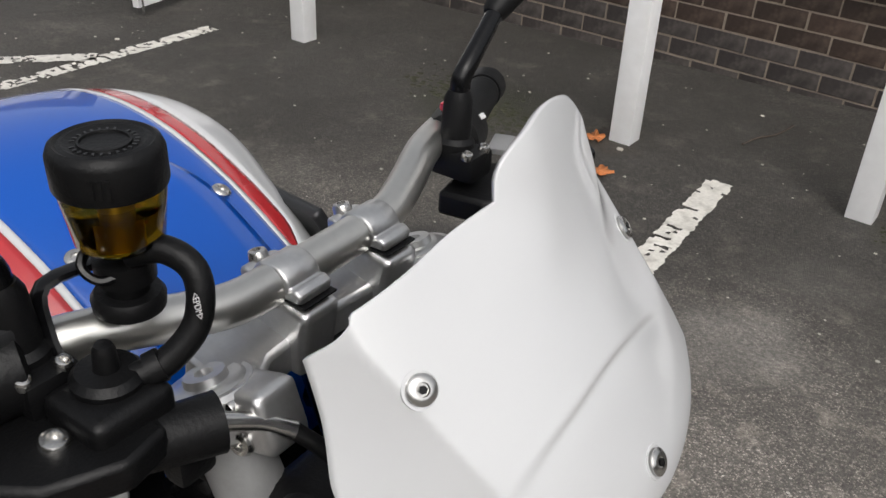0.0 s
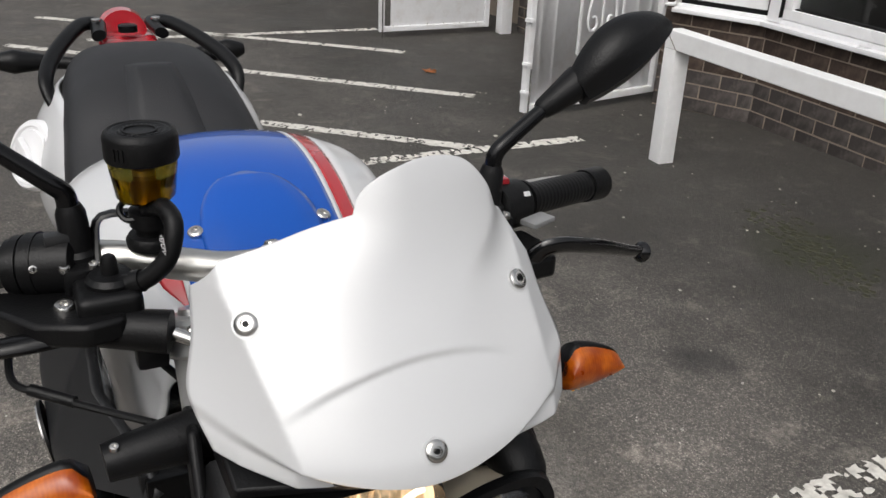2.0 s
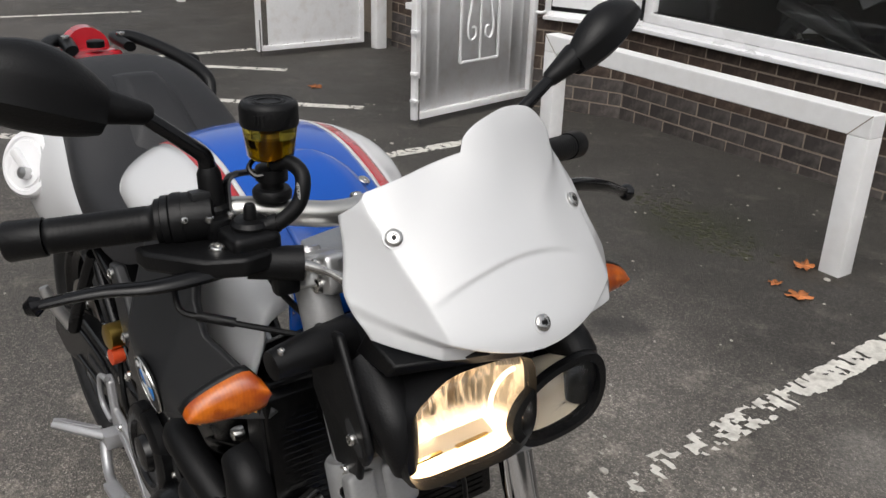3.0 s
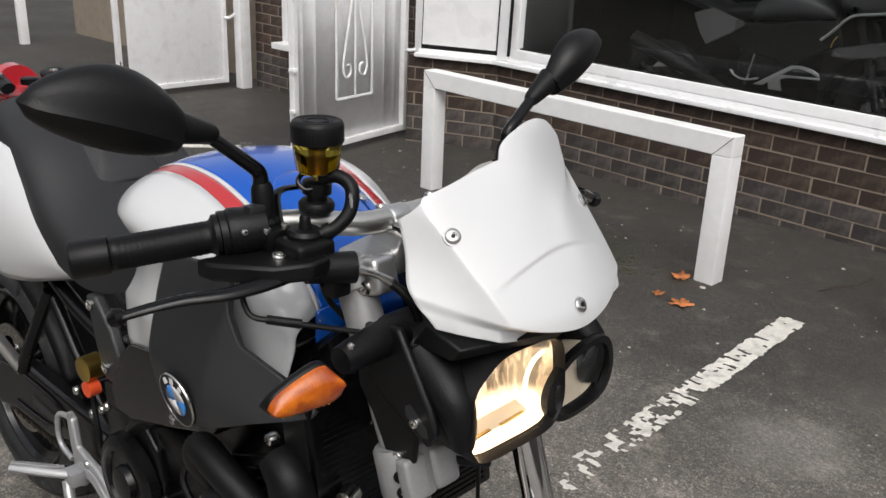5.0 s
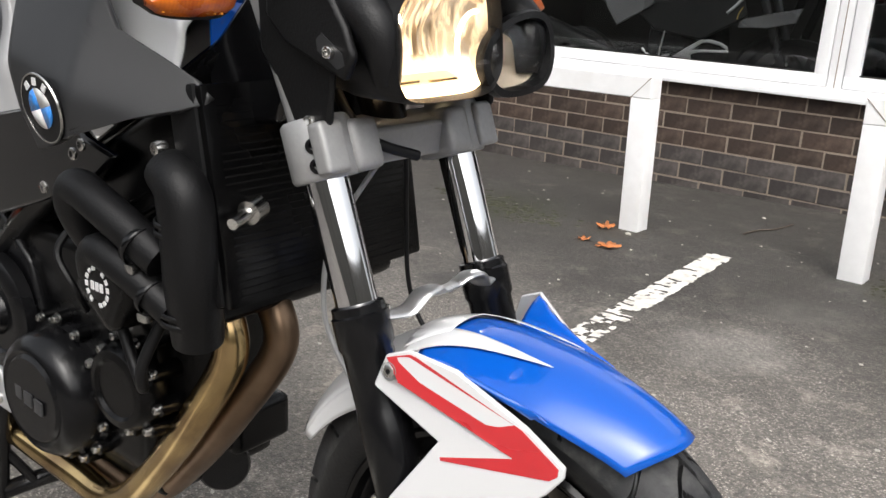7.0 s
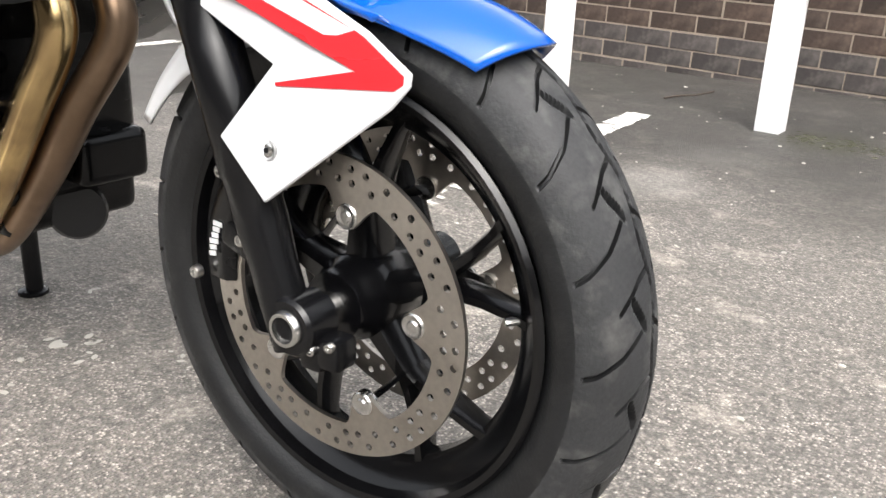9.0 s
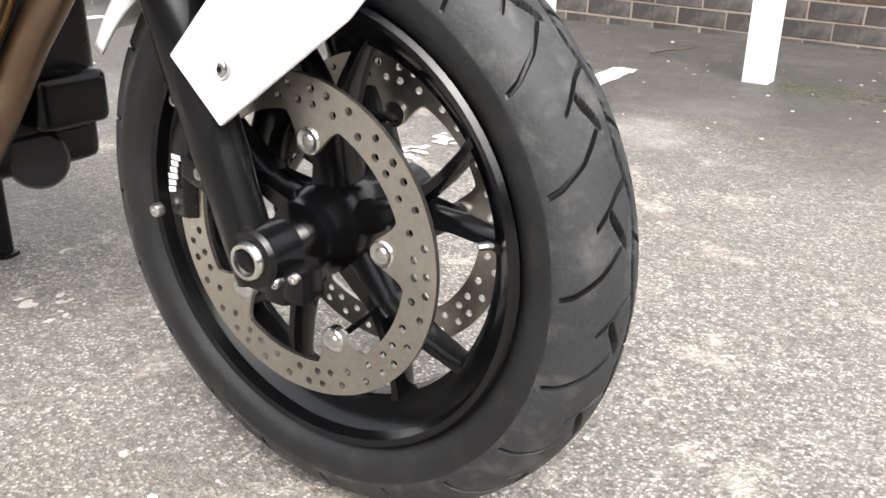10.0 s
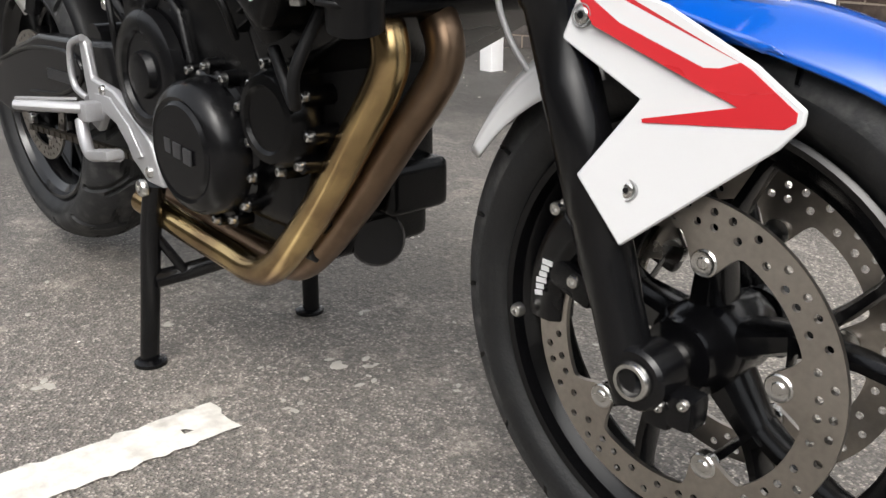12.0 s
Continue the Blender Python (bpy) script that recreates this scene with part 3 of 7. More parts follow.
def showroom_window():
    """White frames, sill and panes of the shop window, with the room behind, and the boarded side panel that turns towards the gate."""
    y0 = WALL_Y
    win = empty("window_1", (0, 0, 0), "large white framed shop window over a brick plinth", "window")
    tagged(win, kind="structure")
    part("window_sill", box((-0.925, y0 + 0.005, SILL + 0.013), (4.84, 0.13, 0.026), bevel=0.006), "upvc", win)
    part("window_frame", box((-0.925, y0 + 0.03, SILL + 0.0395), (4.84, 0.06, 0.027), bevel=0.004), "upvc", win)
    part("window_frame", box((-0.925, y0 + 0.03, 2.2), (4.84, 0.07, 0.07), bevel=0.006), "upvc", win)
    for x0, x1 in ((-3.245, -0.803), (-0.730, 1.49)):
        part("sash_rail", box(((x0 + x1) / 2, y0 + 0.026, SILL + 0.0825), (x1 - x0, 0.06, 0.057), bevel=0.008), "upvc", win)
        for x in (x0 + 0.030, x1 - 0.030):
            part("sash_stile", box((x, y0 + 0.0275, 1.385), (0.06, 0.061, 1.62), bevel=0.008), "upvc", win)
        part("gasket", box(((x0 + x1) / 2, y0 + 0.034, SILL + 0.113), (x1 - x0 - 0.12, 0.03, 0.008)), "rubber", win)
        p = part("pane", box(((x0 + x1) / 2, y0 + 0.045, 1.40), (x1 - x0 - 0.10, 0.008, 1.52)), "pane", win)
        p.visible_shadow = False
    part("mullion", box((-0.7665, y0 + 0.040, 1.38), (0.067, 0.07, 1.64), bevel=0.004), "upvc", win)
    part("mullion_groove", box((-0.7665, y0 + 0.008, 1.38), (0.004, 0.010, 1.62)), "mortar", win)
    part("jamb", box((-3.296, y0 + 0.03, 1.38), (0.092, 0.09, 1.66), bevel=0.006), "upvc", win)
    part("jamb_gap", box((-3.248, y0 + 0.0, 1.38), (0.007, 0.045, 1.60)), "rubber", win)
    turn = pose(0, 0, 0, 0, 0, 28).to_3x3()
    along = Vector((-math.cos(radians(28)), -math.sin(radians(28)), 0))
    back = Vector((-along.y, along.x, 0)) * -1
    mid = Vector((*BEND, 0)) + along * 0.27
    part("side_panel", box(mid + back * 0.030 + Vector((0, 0, 1.385)), (0.50, 0.03, 1.58), turn, bevel=0.004), "upvc", win)
    part("side_panel_gap", box(mid + back * 0.040 + Vector((0, 0, 1.375)), (0.515, 0.03, 1.62), turn), "rubber", win)
    part("side_frame", box(mid + back * 0.035 + Vector((0, 0, SILL + 0.035)), (0.54, 0.05, 0.025), turn, bevel=0.004), "upvc", win)
    part("window_sill", box(mid + back * 0.005 + Vector((0, 0, SILL + 0.012)), (0.56, 0.12, 0.024), turn, bevel=0.005), "upvc", win)
    part("inner_sill", box((-0.925, y0 + 0.26, SILL + 0.03), (4.7, 0.36, 0.03), bevel=0.005), "dim_plastic", win)
    level_with_courses(win)


showroom_window()
# unseen upper wall, built for its effect on light and reflections
structure("wall_upper", box((-1.0, WALL_Y + 0.05, 2.75), (5.4, 0.16, 1.02)), "upvc", "unseen plain white wall above the shop window", category="wall")
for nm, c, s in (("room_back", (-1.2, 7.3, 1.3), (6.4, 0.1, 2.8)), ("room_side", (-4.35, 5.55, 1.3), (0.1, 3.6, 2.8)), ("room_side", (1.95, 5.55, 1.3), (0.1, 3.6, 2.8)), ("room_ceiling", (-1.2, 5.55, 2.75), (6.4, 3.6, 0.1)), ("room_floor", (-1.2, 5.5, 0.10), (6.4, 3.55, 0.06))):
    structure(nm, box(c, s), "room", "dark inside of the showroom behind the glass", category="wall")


def barrier(a, b, heights, label):
    """A white timber hoop: two square posts and a rail, mitred at the corners."""
    (ax, ay), (bx, by) = a, b
    ob = empty("barrier", ((ax + bx) / 2, (ay + by) / 2, 0), label, "barrier", "white car park barriers")
    ob.rotation_euler = (0, 0, math.atan2(by - ay, bx - ax))
    w, dx = 0.088, math.hypot(bx - ax, by - ay) / 2
    tops = dict(zip((-1, 1), heights))
    for s in (-1, 1):
        h = tops[s]
        part("post", box((s * dx, 0, (h - w) / 2 - 0.01), (w, w, h - w + 0.02), bevel=0.004), "white_wood", ob)
    bm = bmesh.new()
    prof = [(-w / 2, -w / 2), (w / 2, -w / 2), (w / 2, w / 2), (-w / 2, w / 2)]
    rings_mesh(bm, [[(s * (dx + w / 2), py, tops[s] - w / 2 + pz) for py, pz in prof] for s in (-1, 1)])
    part("rail", bm, "white_wood", ob, bevel=0.004)
    for s in (-1, 1):
        part("mitre_joint", box((s * dx, -w / 2 - 0.0005, tops[s] - w / 2), (w * 1.38, 0.002, 0.003), pose(0, 0, 0, 0, s * -45, 0).to_3x3()), "mortar", ob)
    return ob


barrier((-2.935, 2.610), (-1.190, 2.572), (0.655, 0.637), "white painted timber barrier hoop in front of the window")
barrier((-0.298, 2.535), (1.45, 2.49), (0.640, 0.640), "white painted timber barrier hoop beside the bay line")
barrier((-11.5, 2.98), (-9.72, 2.95), (0.65, 0.65), "white painted timber barrier hoop far along the wall")


def gate(name, hinge, L, turn, label, scrolls):
    """A steel gate leaf standing open at right angles to the wall: frame, folded sheet, scrollwork."""
    x, y1 = hinge
    g = empty(name, (x, y1, 0), label, "gate", "white steel gates")
    g.rotation_euler = (0, 0, radians(turn))
    h, z0 = 1.75, 0.045
    for yy in (-0.02, -L + 0.02):
        part("gate_stile", box((0, yy, z0 + h / 2), (0.04, 0.04, h), bevel=0.003), "white_steel", g)
    for zz in (z0 + 0.02, z0 + h - 0.02):
        part("gate_rail", box((0, -L / 2, zz), (0.038, L - 0.08, 0.04), bevel=0.003), "white_steel", g)
    if scrolls:
        bm = bmesh.new()
        ys, prof = [-0.04], [-0.006]
        for c, wide in ((0.10, 0.014), (0.20, 0.012), (0.80, 0.012), (0.90, 0.014)):
            ys += [-L * c + wide, -L * c + wide * 0.5, -L * c - wide * 0.5, -L * c - wide]
            prof += [-0.006, -0.001, -0.001, -0.006]
        ys, prof = ys + [-L + 0.04], prof + [-0.006]
        rings_mesh(bm, [[(-0.012 + p, yv, z) for yv, p in zip(ys, prof)] for z in (z0 + 0.04, z0 + h - 0.04)], closed=False, cap=False)
        part("ribbed_sheet", bm, "white_steel", g, solid=0.002, offset=0.0)
        yc = -L * 0.50
        for s in (-1, 1):
            part("panel_bar", box((0.016, yc + s * 0.172, z0 + 0.95), (0.014, 0.016, 1.3), bevel=0.002), "white_steel", g)
        for zz in (z0 + 0.30, z0 + 1.6):
            part("panel_bar", box((0.0165, yc, zz), (0.012, 0.344, 0.016), bevel=0.002), "white_steel", g)
        part("scroll_stem", box((0.02, yc, z0 + 0.70), (0.012, 0.012, 0.8), bevel=0.002), "white_steel", g)
        for s in (-1, 1):
            curl = [(0.02, yc + s * 0.020, z0 + 1.10), (0.02, yc + s * 0.028, z0 + 0.92), (0.02, yc + s * 0.085, z0 + 0.66), (0.02, yc + s * 0.115, z0 + 0.50), (0.02, yc + s * 0.09, z0 + 0.43), (0.02, yc + s * 0.045, z0 + 0.45), (0.02, yc + s * 0.05, z0 + 0.50), (0.02, yc + s * 0.075, z0 + 0.505)]
            part("scroll", tube(curl, 0.008, 8, 5), "white_steel", g)
            top = [(0.02, yc + s * 0.020, z0 + 0.98), (0.02, yc + s * 0.06, z0 + 1.06), (0.02, yc + s * 0.115, z0 + 1.05), (0.02, yc + s * 0.11, z0 + 0.97), (0.02, yc + s * 0.065, z0 + 0.975), (0.02, yc + s * 0.07, z0 + 1.01)]
            part("scroll", tube(top, 0.008, 8, 5), "white_steel", g)
            part("scroll", tube([(0.02, yc + s * 0.01, z0 + 1.0), (0.02, yc + s * 0.03, z0 + 1.2), (0.02, yc + s * 0.10, z0 + 1.42), (0.02, yc + s * 0.08, z0 + 1.5)], 0.008, 8, 5), "white_steel", g)
        part("scroll_collar", box((0.021, yc, z0 + 0.985), (0.022, 0.06, 0.035), bevel=0.004), "white_steel", g)
        for zz in (0.12, 0.28, 0.52, 0.95):
            part("hinge_lug", box((0.02, -L - 0.006, z0 + zz), (0.05, 0.03, 0.02), bevel=0.003), "white_steel", g)
        part("drop_bolt", tube([(0.02, -L + 0.03, z0 + 0.25), (0.02, -L + 0.03, 0.003)], 0.006, 8, 1), "steel", g)
    else:
        part("flat_sheet", box((-0.002, -L / 2 + 0.03, z0 + h / 2), (0.012, L - 0.14, h - 0.02), bevel=0.002), "white_steel", g)
        for k in range(6):
            part("rivet", lathe([(0, 0.006), (0.003, 0.004), (0.004, 0)], (0.004, -0.12 - k * (L - 0.24) / 5, z0 + 0.045), (1, 0, 0), 8), "steel", g)
        part("drop_bolt", tube([(0.02, -L + 0.02, z0 + 0.25), (0.02, -L + 0.02, 0.003)], 0.006, 8, 1), "steel", g)
    part("latch", tube([(0.03, -0.03, z0 + 0.55), (0.07, 0.0, z0 + 0.55), (0.07, 0.05, z0 + 0.58)], 0.012, 8, 3), "white_steel", g)
    return g


gate("gate_leaf", (-4.0, 3.37), 1.10, 10.5, "open white steel gate leaf with ribbed sheet and scrollwork", True)
gate("gate_leaf", (-6.27, 3.37), 1.0, 1.6, "open plain white sheet steel gate leaf", False)
for x, y in ((-3.885, 3.44), (-6.17, 3.47)):
    structure("gate_post", box((x, y, 1.0), (0.10, 0.10, 2.0), bevel=0.006), "white_steel", "white painted steel gate post", category="post")

# unseen walls behind and beside the camera, standing in for surroundings to darken reflections
for nm, c, z in (("wall_south", (-3, -13.0), (44, 0.4, 6.0)), ("wall_east", (15.0, 2.0), (0.4, 30, 5.0)), ("wall_yard_west", (-25.0, 2.0), (0.4, 30, 5.0))):
    structure(nm, box((*c, z[2] / 2 - 0.05), z), "backdrop", "unseen dark backdrop wall added to darken reflections", category="wall")

# ---------------------------------------------------------------- the motorcycle
bike = empty("motorcycle", (0, -0.01, 0), "white, blue and red motorcycle on its centre stand, headlight lit", "motorcycle")
bike.rotation_euler = (0, 0, radians(1.0))
AXLE = Vector((-0.003, -0.006, 0.298))
LEAN_BACK = Vector((-0.346, 0, 1.0)).normalized()
FORK_Y = 0.103


def fork_at(z, y=0.0):
    """A point on the fork's line at height z."""
    return Vector((AXLE.x - 0.017 - 0.346 * (z - AXLE.z) - 0.115 * max(0.0, z - 0.785), AXLE.y + y, z))


# front wheel


def tyre_mesh(centre, radius, width, bead, pitches=18, per=64, fine=9):
    """A tyre with a cut tread: a line round the crown and grooves sweeping from it out to the shoulders.
    The mesh is skewed so that its columns run along the grooves."""
    prof_y = np.array([-0.36, -0.47, -0.50, -0.475, -0.39, -0.24, -0.1, 0, 0.1, 0.24, 0.39, 0.475, 0.50, 0.47, 0.36]) * width
    side = radius - bead
    prof_r = radius - side * np.array([1.0, 0.80, 0.60, 0.43, 0.24, 0.085, 0.014, 0, 0.014, 0.085, 0.24, 0.43, 0.60, 0.80, 1.0])
    line = spline([(a, b, 0) for a, b in zip(prof_y, prof_r)], fine)
    ys, rs = np.array([p.x for p in line]), np.array([p.y for p in line])
    ty, tr = np.gradient(ys), np.gradient(rs)
    ln = np.hypot(ty, tr)
    ny, nr = -tr / ln, ty / ln
    arc = np.concatenate(([0], np.cumsum(np.hypot(np.diff(ys), np.diff(rs)))))
    arc -= arc[len(arc) // 2]
    w = width / 0.114
    m, n = len(ys), pitches * per
    pitch = 2 * math.pi / pitches
    sweep = np.interp(np.abs(arc) / w, [0.0, 0.004, 0.016, 0.038, 0.062, 0.076, 0.084], [0.56, 0.53, 0.46, 0.22, 0.05, 0.0, -0.02]) * pitch

    def window(x, lo, hi, soft=0.002):
        return np.clip((x - lo) / soft, 0, 1) * np.clip((hi - x) / soft, 0, 1)
    s = np.abs(arc) / w
    corner = 0.48 * pitch
    bm = bmesh.new()
    rows, cuts = [], []
    for i in range(n):
        col = i % per
        depth = 0.0055 * np.clip((0.0024 - np.abs(arc - 0.0026 * math.sin(2 * math.pi * col / per))) / 0.0010, 0, 1)
        for sign in (1, -1):
            here = (arc * sign > 0)
            for base, lo, hi, half, d in ((0, 0.002, 0.040, 2.0, 0.0055), (34, 0.014, 0.074, 2.0, 0.0055)):
                off = (col - base - (per // 2 if sign < 0 else 0) + per // 2) % per - per // 2
                depth = np.maximum(depth, here * d * window(s, lo, hi) * min(1.0, max(0.0, (half - abs(off)) / 0.9)))
            bar = 34 + per * ((corner - sweep) / pitch + 0.24 * (s - 0.014) / 0.012)
            off = (col - bar - (per // 2 if sign < 0 else 0) + per // 2) % per - per // 2
            depth = np.maximum(depth, here * 0.006 * window(s, 0.012, 0.027) * np.clip((5.0 - np.abs(off)) / 3.0, 0, 1))
        rr, yy = rs - nr * depth, ys - ny * depth
        th = 2 * math.pi * i / n + sweep
        rows.append([bm.verts.new((centre.x + rr[j] * math.cos(th[j]), centre.y + yy[j], centre.z + rr[j] * math.sin(th[j]))) for j in range(m)])
        cuts.append(depth)
    for i in range(n):
        k = (i + 1) % n
        a, b = rows[i], rows[k]
        for j in range(m - 1):
            f = bm.faces.new((a[j], b[j], b[j + 1], a[j + 1]))
            deep = max(cuts[i][j], cuts[k][j], cuts[i][j + 1], cuts[k][j + 1])
            f.material_index = 1 if s[j] < 0.081 and deep < 0.003 else 0
    return bm


def rim_profile(r, half):
    return [(-half, r + 0.004), (-half - 0.004, r), (-half - 0.002, r - 0.006), (-half + 0.010, r - 0.010), (-half + 0.022, r - 0.024), (-0.014, r - 0.030), (-0.010, r - 0.038), (0.010, r - 0.038), (0.014, r - 0.030), (half - 0.022, r - 0.024), (half - 0.010, r - 0.010), (half + 0.002, r - 0.006), (half + 0.004, r), (half, r + 0.004)]


def spoke(bm, c, ang_hub, ang_rim, r0, r1, w0, w1, d0, d1):
    """A tapered cast spoke between hub and rim."""
    rings = []
    for t in (0.0, 0.2, 0.5, 0.8, 1.0):
        a = ang_hub + (ang_rim - ang_hub) * t
        r = r0 + (r1 - r0) * t
        w = (w0 + (w1 - w0) * t) * (1.0 + 0.5 * (ease(0.8, 1.0, t)))
        d = d0 + (d1 - d0) * t
        p = c + Vector((math.cos(a) * r, 0, math.sin(a) * r))
        tan = Vector((-math.sin(a), 0, math.cos(a)))
        yv = Vector((0, 1, 0))
        oct_ = [(1, 0.5), (0.55, 1), (-0.55, 1), (-1, 0.5), (-1, -0.5), (-0.55, -1), (0.55, -1), (1, -0.5)]
        rings.append([p + tan * (w * u) + yv * (d * v) for u, v in oct_])
    rings_mesh(bm, rings)


def disc_mesh(c, y, R, r_in, tab_r, phase, holes=True):
    """A floating brake disc: drilled ring with five inward tabs."""
    bm = bmesh.new()

    def loop(pts):
        vs = [bm.verts.new((c.x + px, y, c.z + pz)) for px, pz in pts]
        return [bm.edges.new((vs[i], vs[(i + 1) % len(vs)])) for i in range(len(vs))]
    edges = loop([(R * math.cos(a), R * math.sin(a)) for a in np.linspace(0, 2 * math.pi, 120, endpoint=False)])
    inner = []
    for k in range(200):
        a = 2 * math.pi * k / 200
        d = min(abs((a - phase - j * 2 * math.pi / 5 + math.pi) % (2 * math.pi) - math.pi) for j in range(5))
        tab = 1 - ease(0.075, 0.26, d)
        r = r_in - (r_in - tab_r + 0.010) * tab
        inner.append((r * math.cos(a), r * math.sin(a)))
    edges += loop(inner)
    if holes:
        for row, (rr, off) in enumerate(((R - 0.010, 0.0), (R - 0.0225, 0.55))):
            for k in range(36):
                a = (k + off + (0.3 if (k // 2) % 2 else 0.0)) * 2 * math.pi / 36
                hr = 0.0038
                edges += loop([(rr * math.cos(a) + hr * math.cos(b), rr * math.sin(a) + hr * math.sin(b)) for b in np.linspace(0, 2 * math.pi, 9, endpoint=False)])
    bmesh.ops.triangle_fill(bm, use_beauty=True, use_dissolve=False, edges=edges)
    return bm


def wheel(name, c, radius, width, rim_r, half, material, pairs_phase, disc_r, disc_y, discs, label, pitches=20, per=60, fine=9):
    rim = part(name, lathe(rim_profile(rim_r, half), c, (0, 1, 0), 96, cap=False), material, bike, label, 30)
    tyre = part("tyre", tyre_mesh(c, radius, width, rim_r + 0.002, pitches, per, fine), "tyre", rim, "black road tyre with cut grooves, dusty tread", 28)
    tyre.data.materials.append(M["tread"])
    bm = bmesh.new()
    for k in range(5):
        mid = pairs_phase + k * 2 * math.pi / 5
        spoke(bm, c, mid, mid, 0.036, 0.102, 0.017, 0.010, 0.030, 0.022)
        for s in (-1, 1):
            spoke(bm, c, mid + s * 0.05, mid + s * 0.27, 0.088, rim_r - 0.026, 0.0078, 0.0062, 0.020, 0.013)
    part("spokes", bm, material, rim, "gloss black cast twin spokes", 30)
    part("hub", lathe([(-0.062, 0.022), (-0.06, 0.034), (-0.045, 0.036), (-0.035, 0.043), (0.035, 0.043), (0.045, 0.036), (0.06, 0.034), (0.062, 0.022)], c, (0, 1, 0), 40), material, rim)
    for s in discs:
        d = part("brake_disc", disc_mesh(c, c.y + s * disc_y, disc_r, disc_r * 0.785, disc_r * 0.64, radians(78)), "disc", rim, "drilled steel brake disc", 30, solid=0.0048, offset=0.0, flat=True)
        for k in range(5):
            a = radians(78) + k * 2 * math.pi / 5
            p = c + Vector((math.cos(a) * disc_r * 0.64, s * disc_y, math.sin(a) * disc_r * 0.64))
            part("disc_button", lathe([(-0.006, 0.0125), (0.003, 0.0125), (0.0045, 0.011), (0.0035, 0.0085), (0.0035, 0.006), (0.005, 0.0045), (0.005, 0.0)], p, (0, s, 0), 20), "steel", d)
            bm = bmesh.new()
            rings = []
            for t in (0.0, 0.4, 0.75, 1.0):
                aa = a + 0.245 * (1 - t)
                r = 0.088 + (disc_r * 0.64 - 0.088) * t
                q = c + Vector((math.cos(aa) * r, s * (0.016 + (disc_y - 0.012 - 0.016) * t), math.sin(aa) * r))
                tan = Vector((-math.sin(aa), 0, math.cos(aa)))
                w = 0.013 - 0.002 * t
                rings.append([q + tan * (w * math.cos(b)) + Vector((0, s * 0.008 * math.sin(b), 0)) for b in np.linspace(0, 2 * math.pi, 10, endpoint=False)])
            part("disc_arm", rings_mesh(bm, rings), material, rim)
    return rim


front = wheel("front_wheel", AXLE, 0.2955, 0.108, 0.215, 0.044, "rim_black", radians(20), 0.153, 0.062, (-1, 1), "black cast front wheel")
part("wheel_spacer", lathe([(-0.108, 0.0165), (-0.06, 0.0165)], AXLE, (0, 1, 0), 24), "steel", front)
part("valve", tube([AXLE + Vector((0.185, 0, 0.02)), AXLE + Vector((0.165, -0.02, 0.018))], [0.005, 0.004], 8, 1), "steel", front)
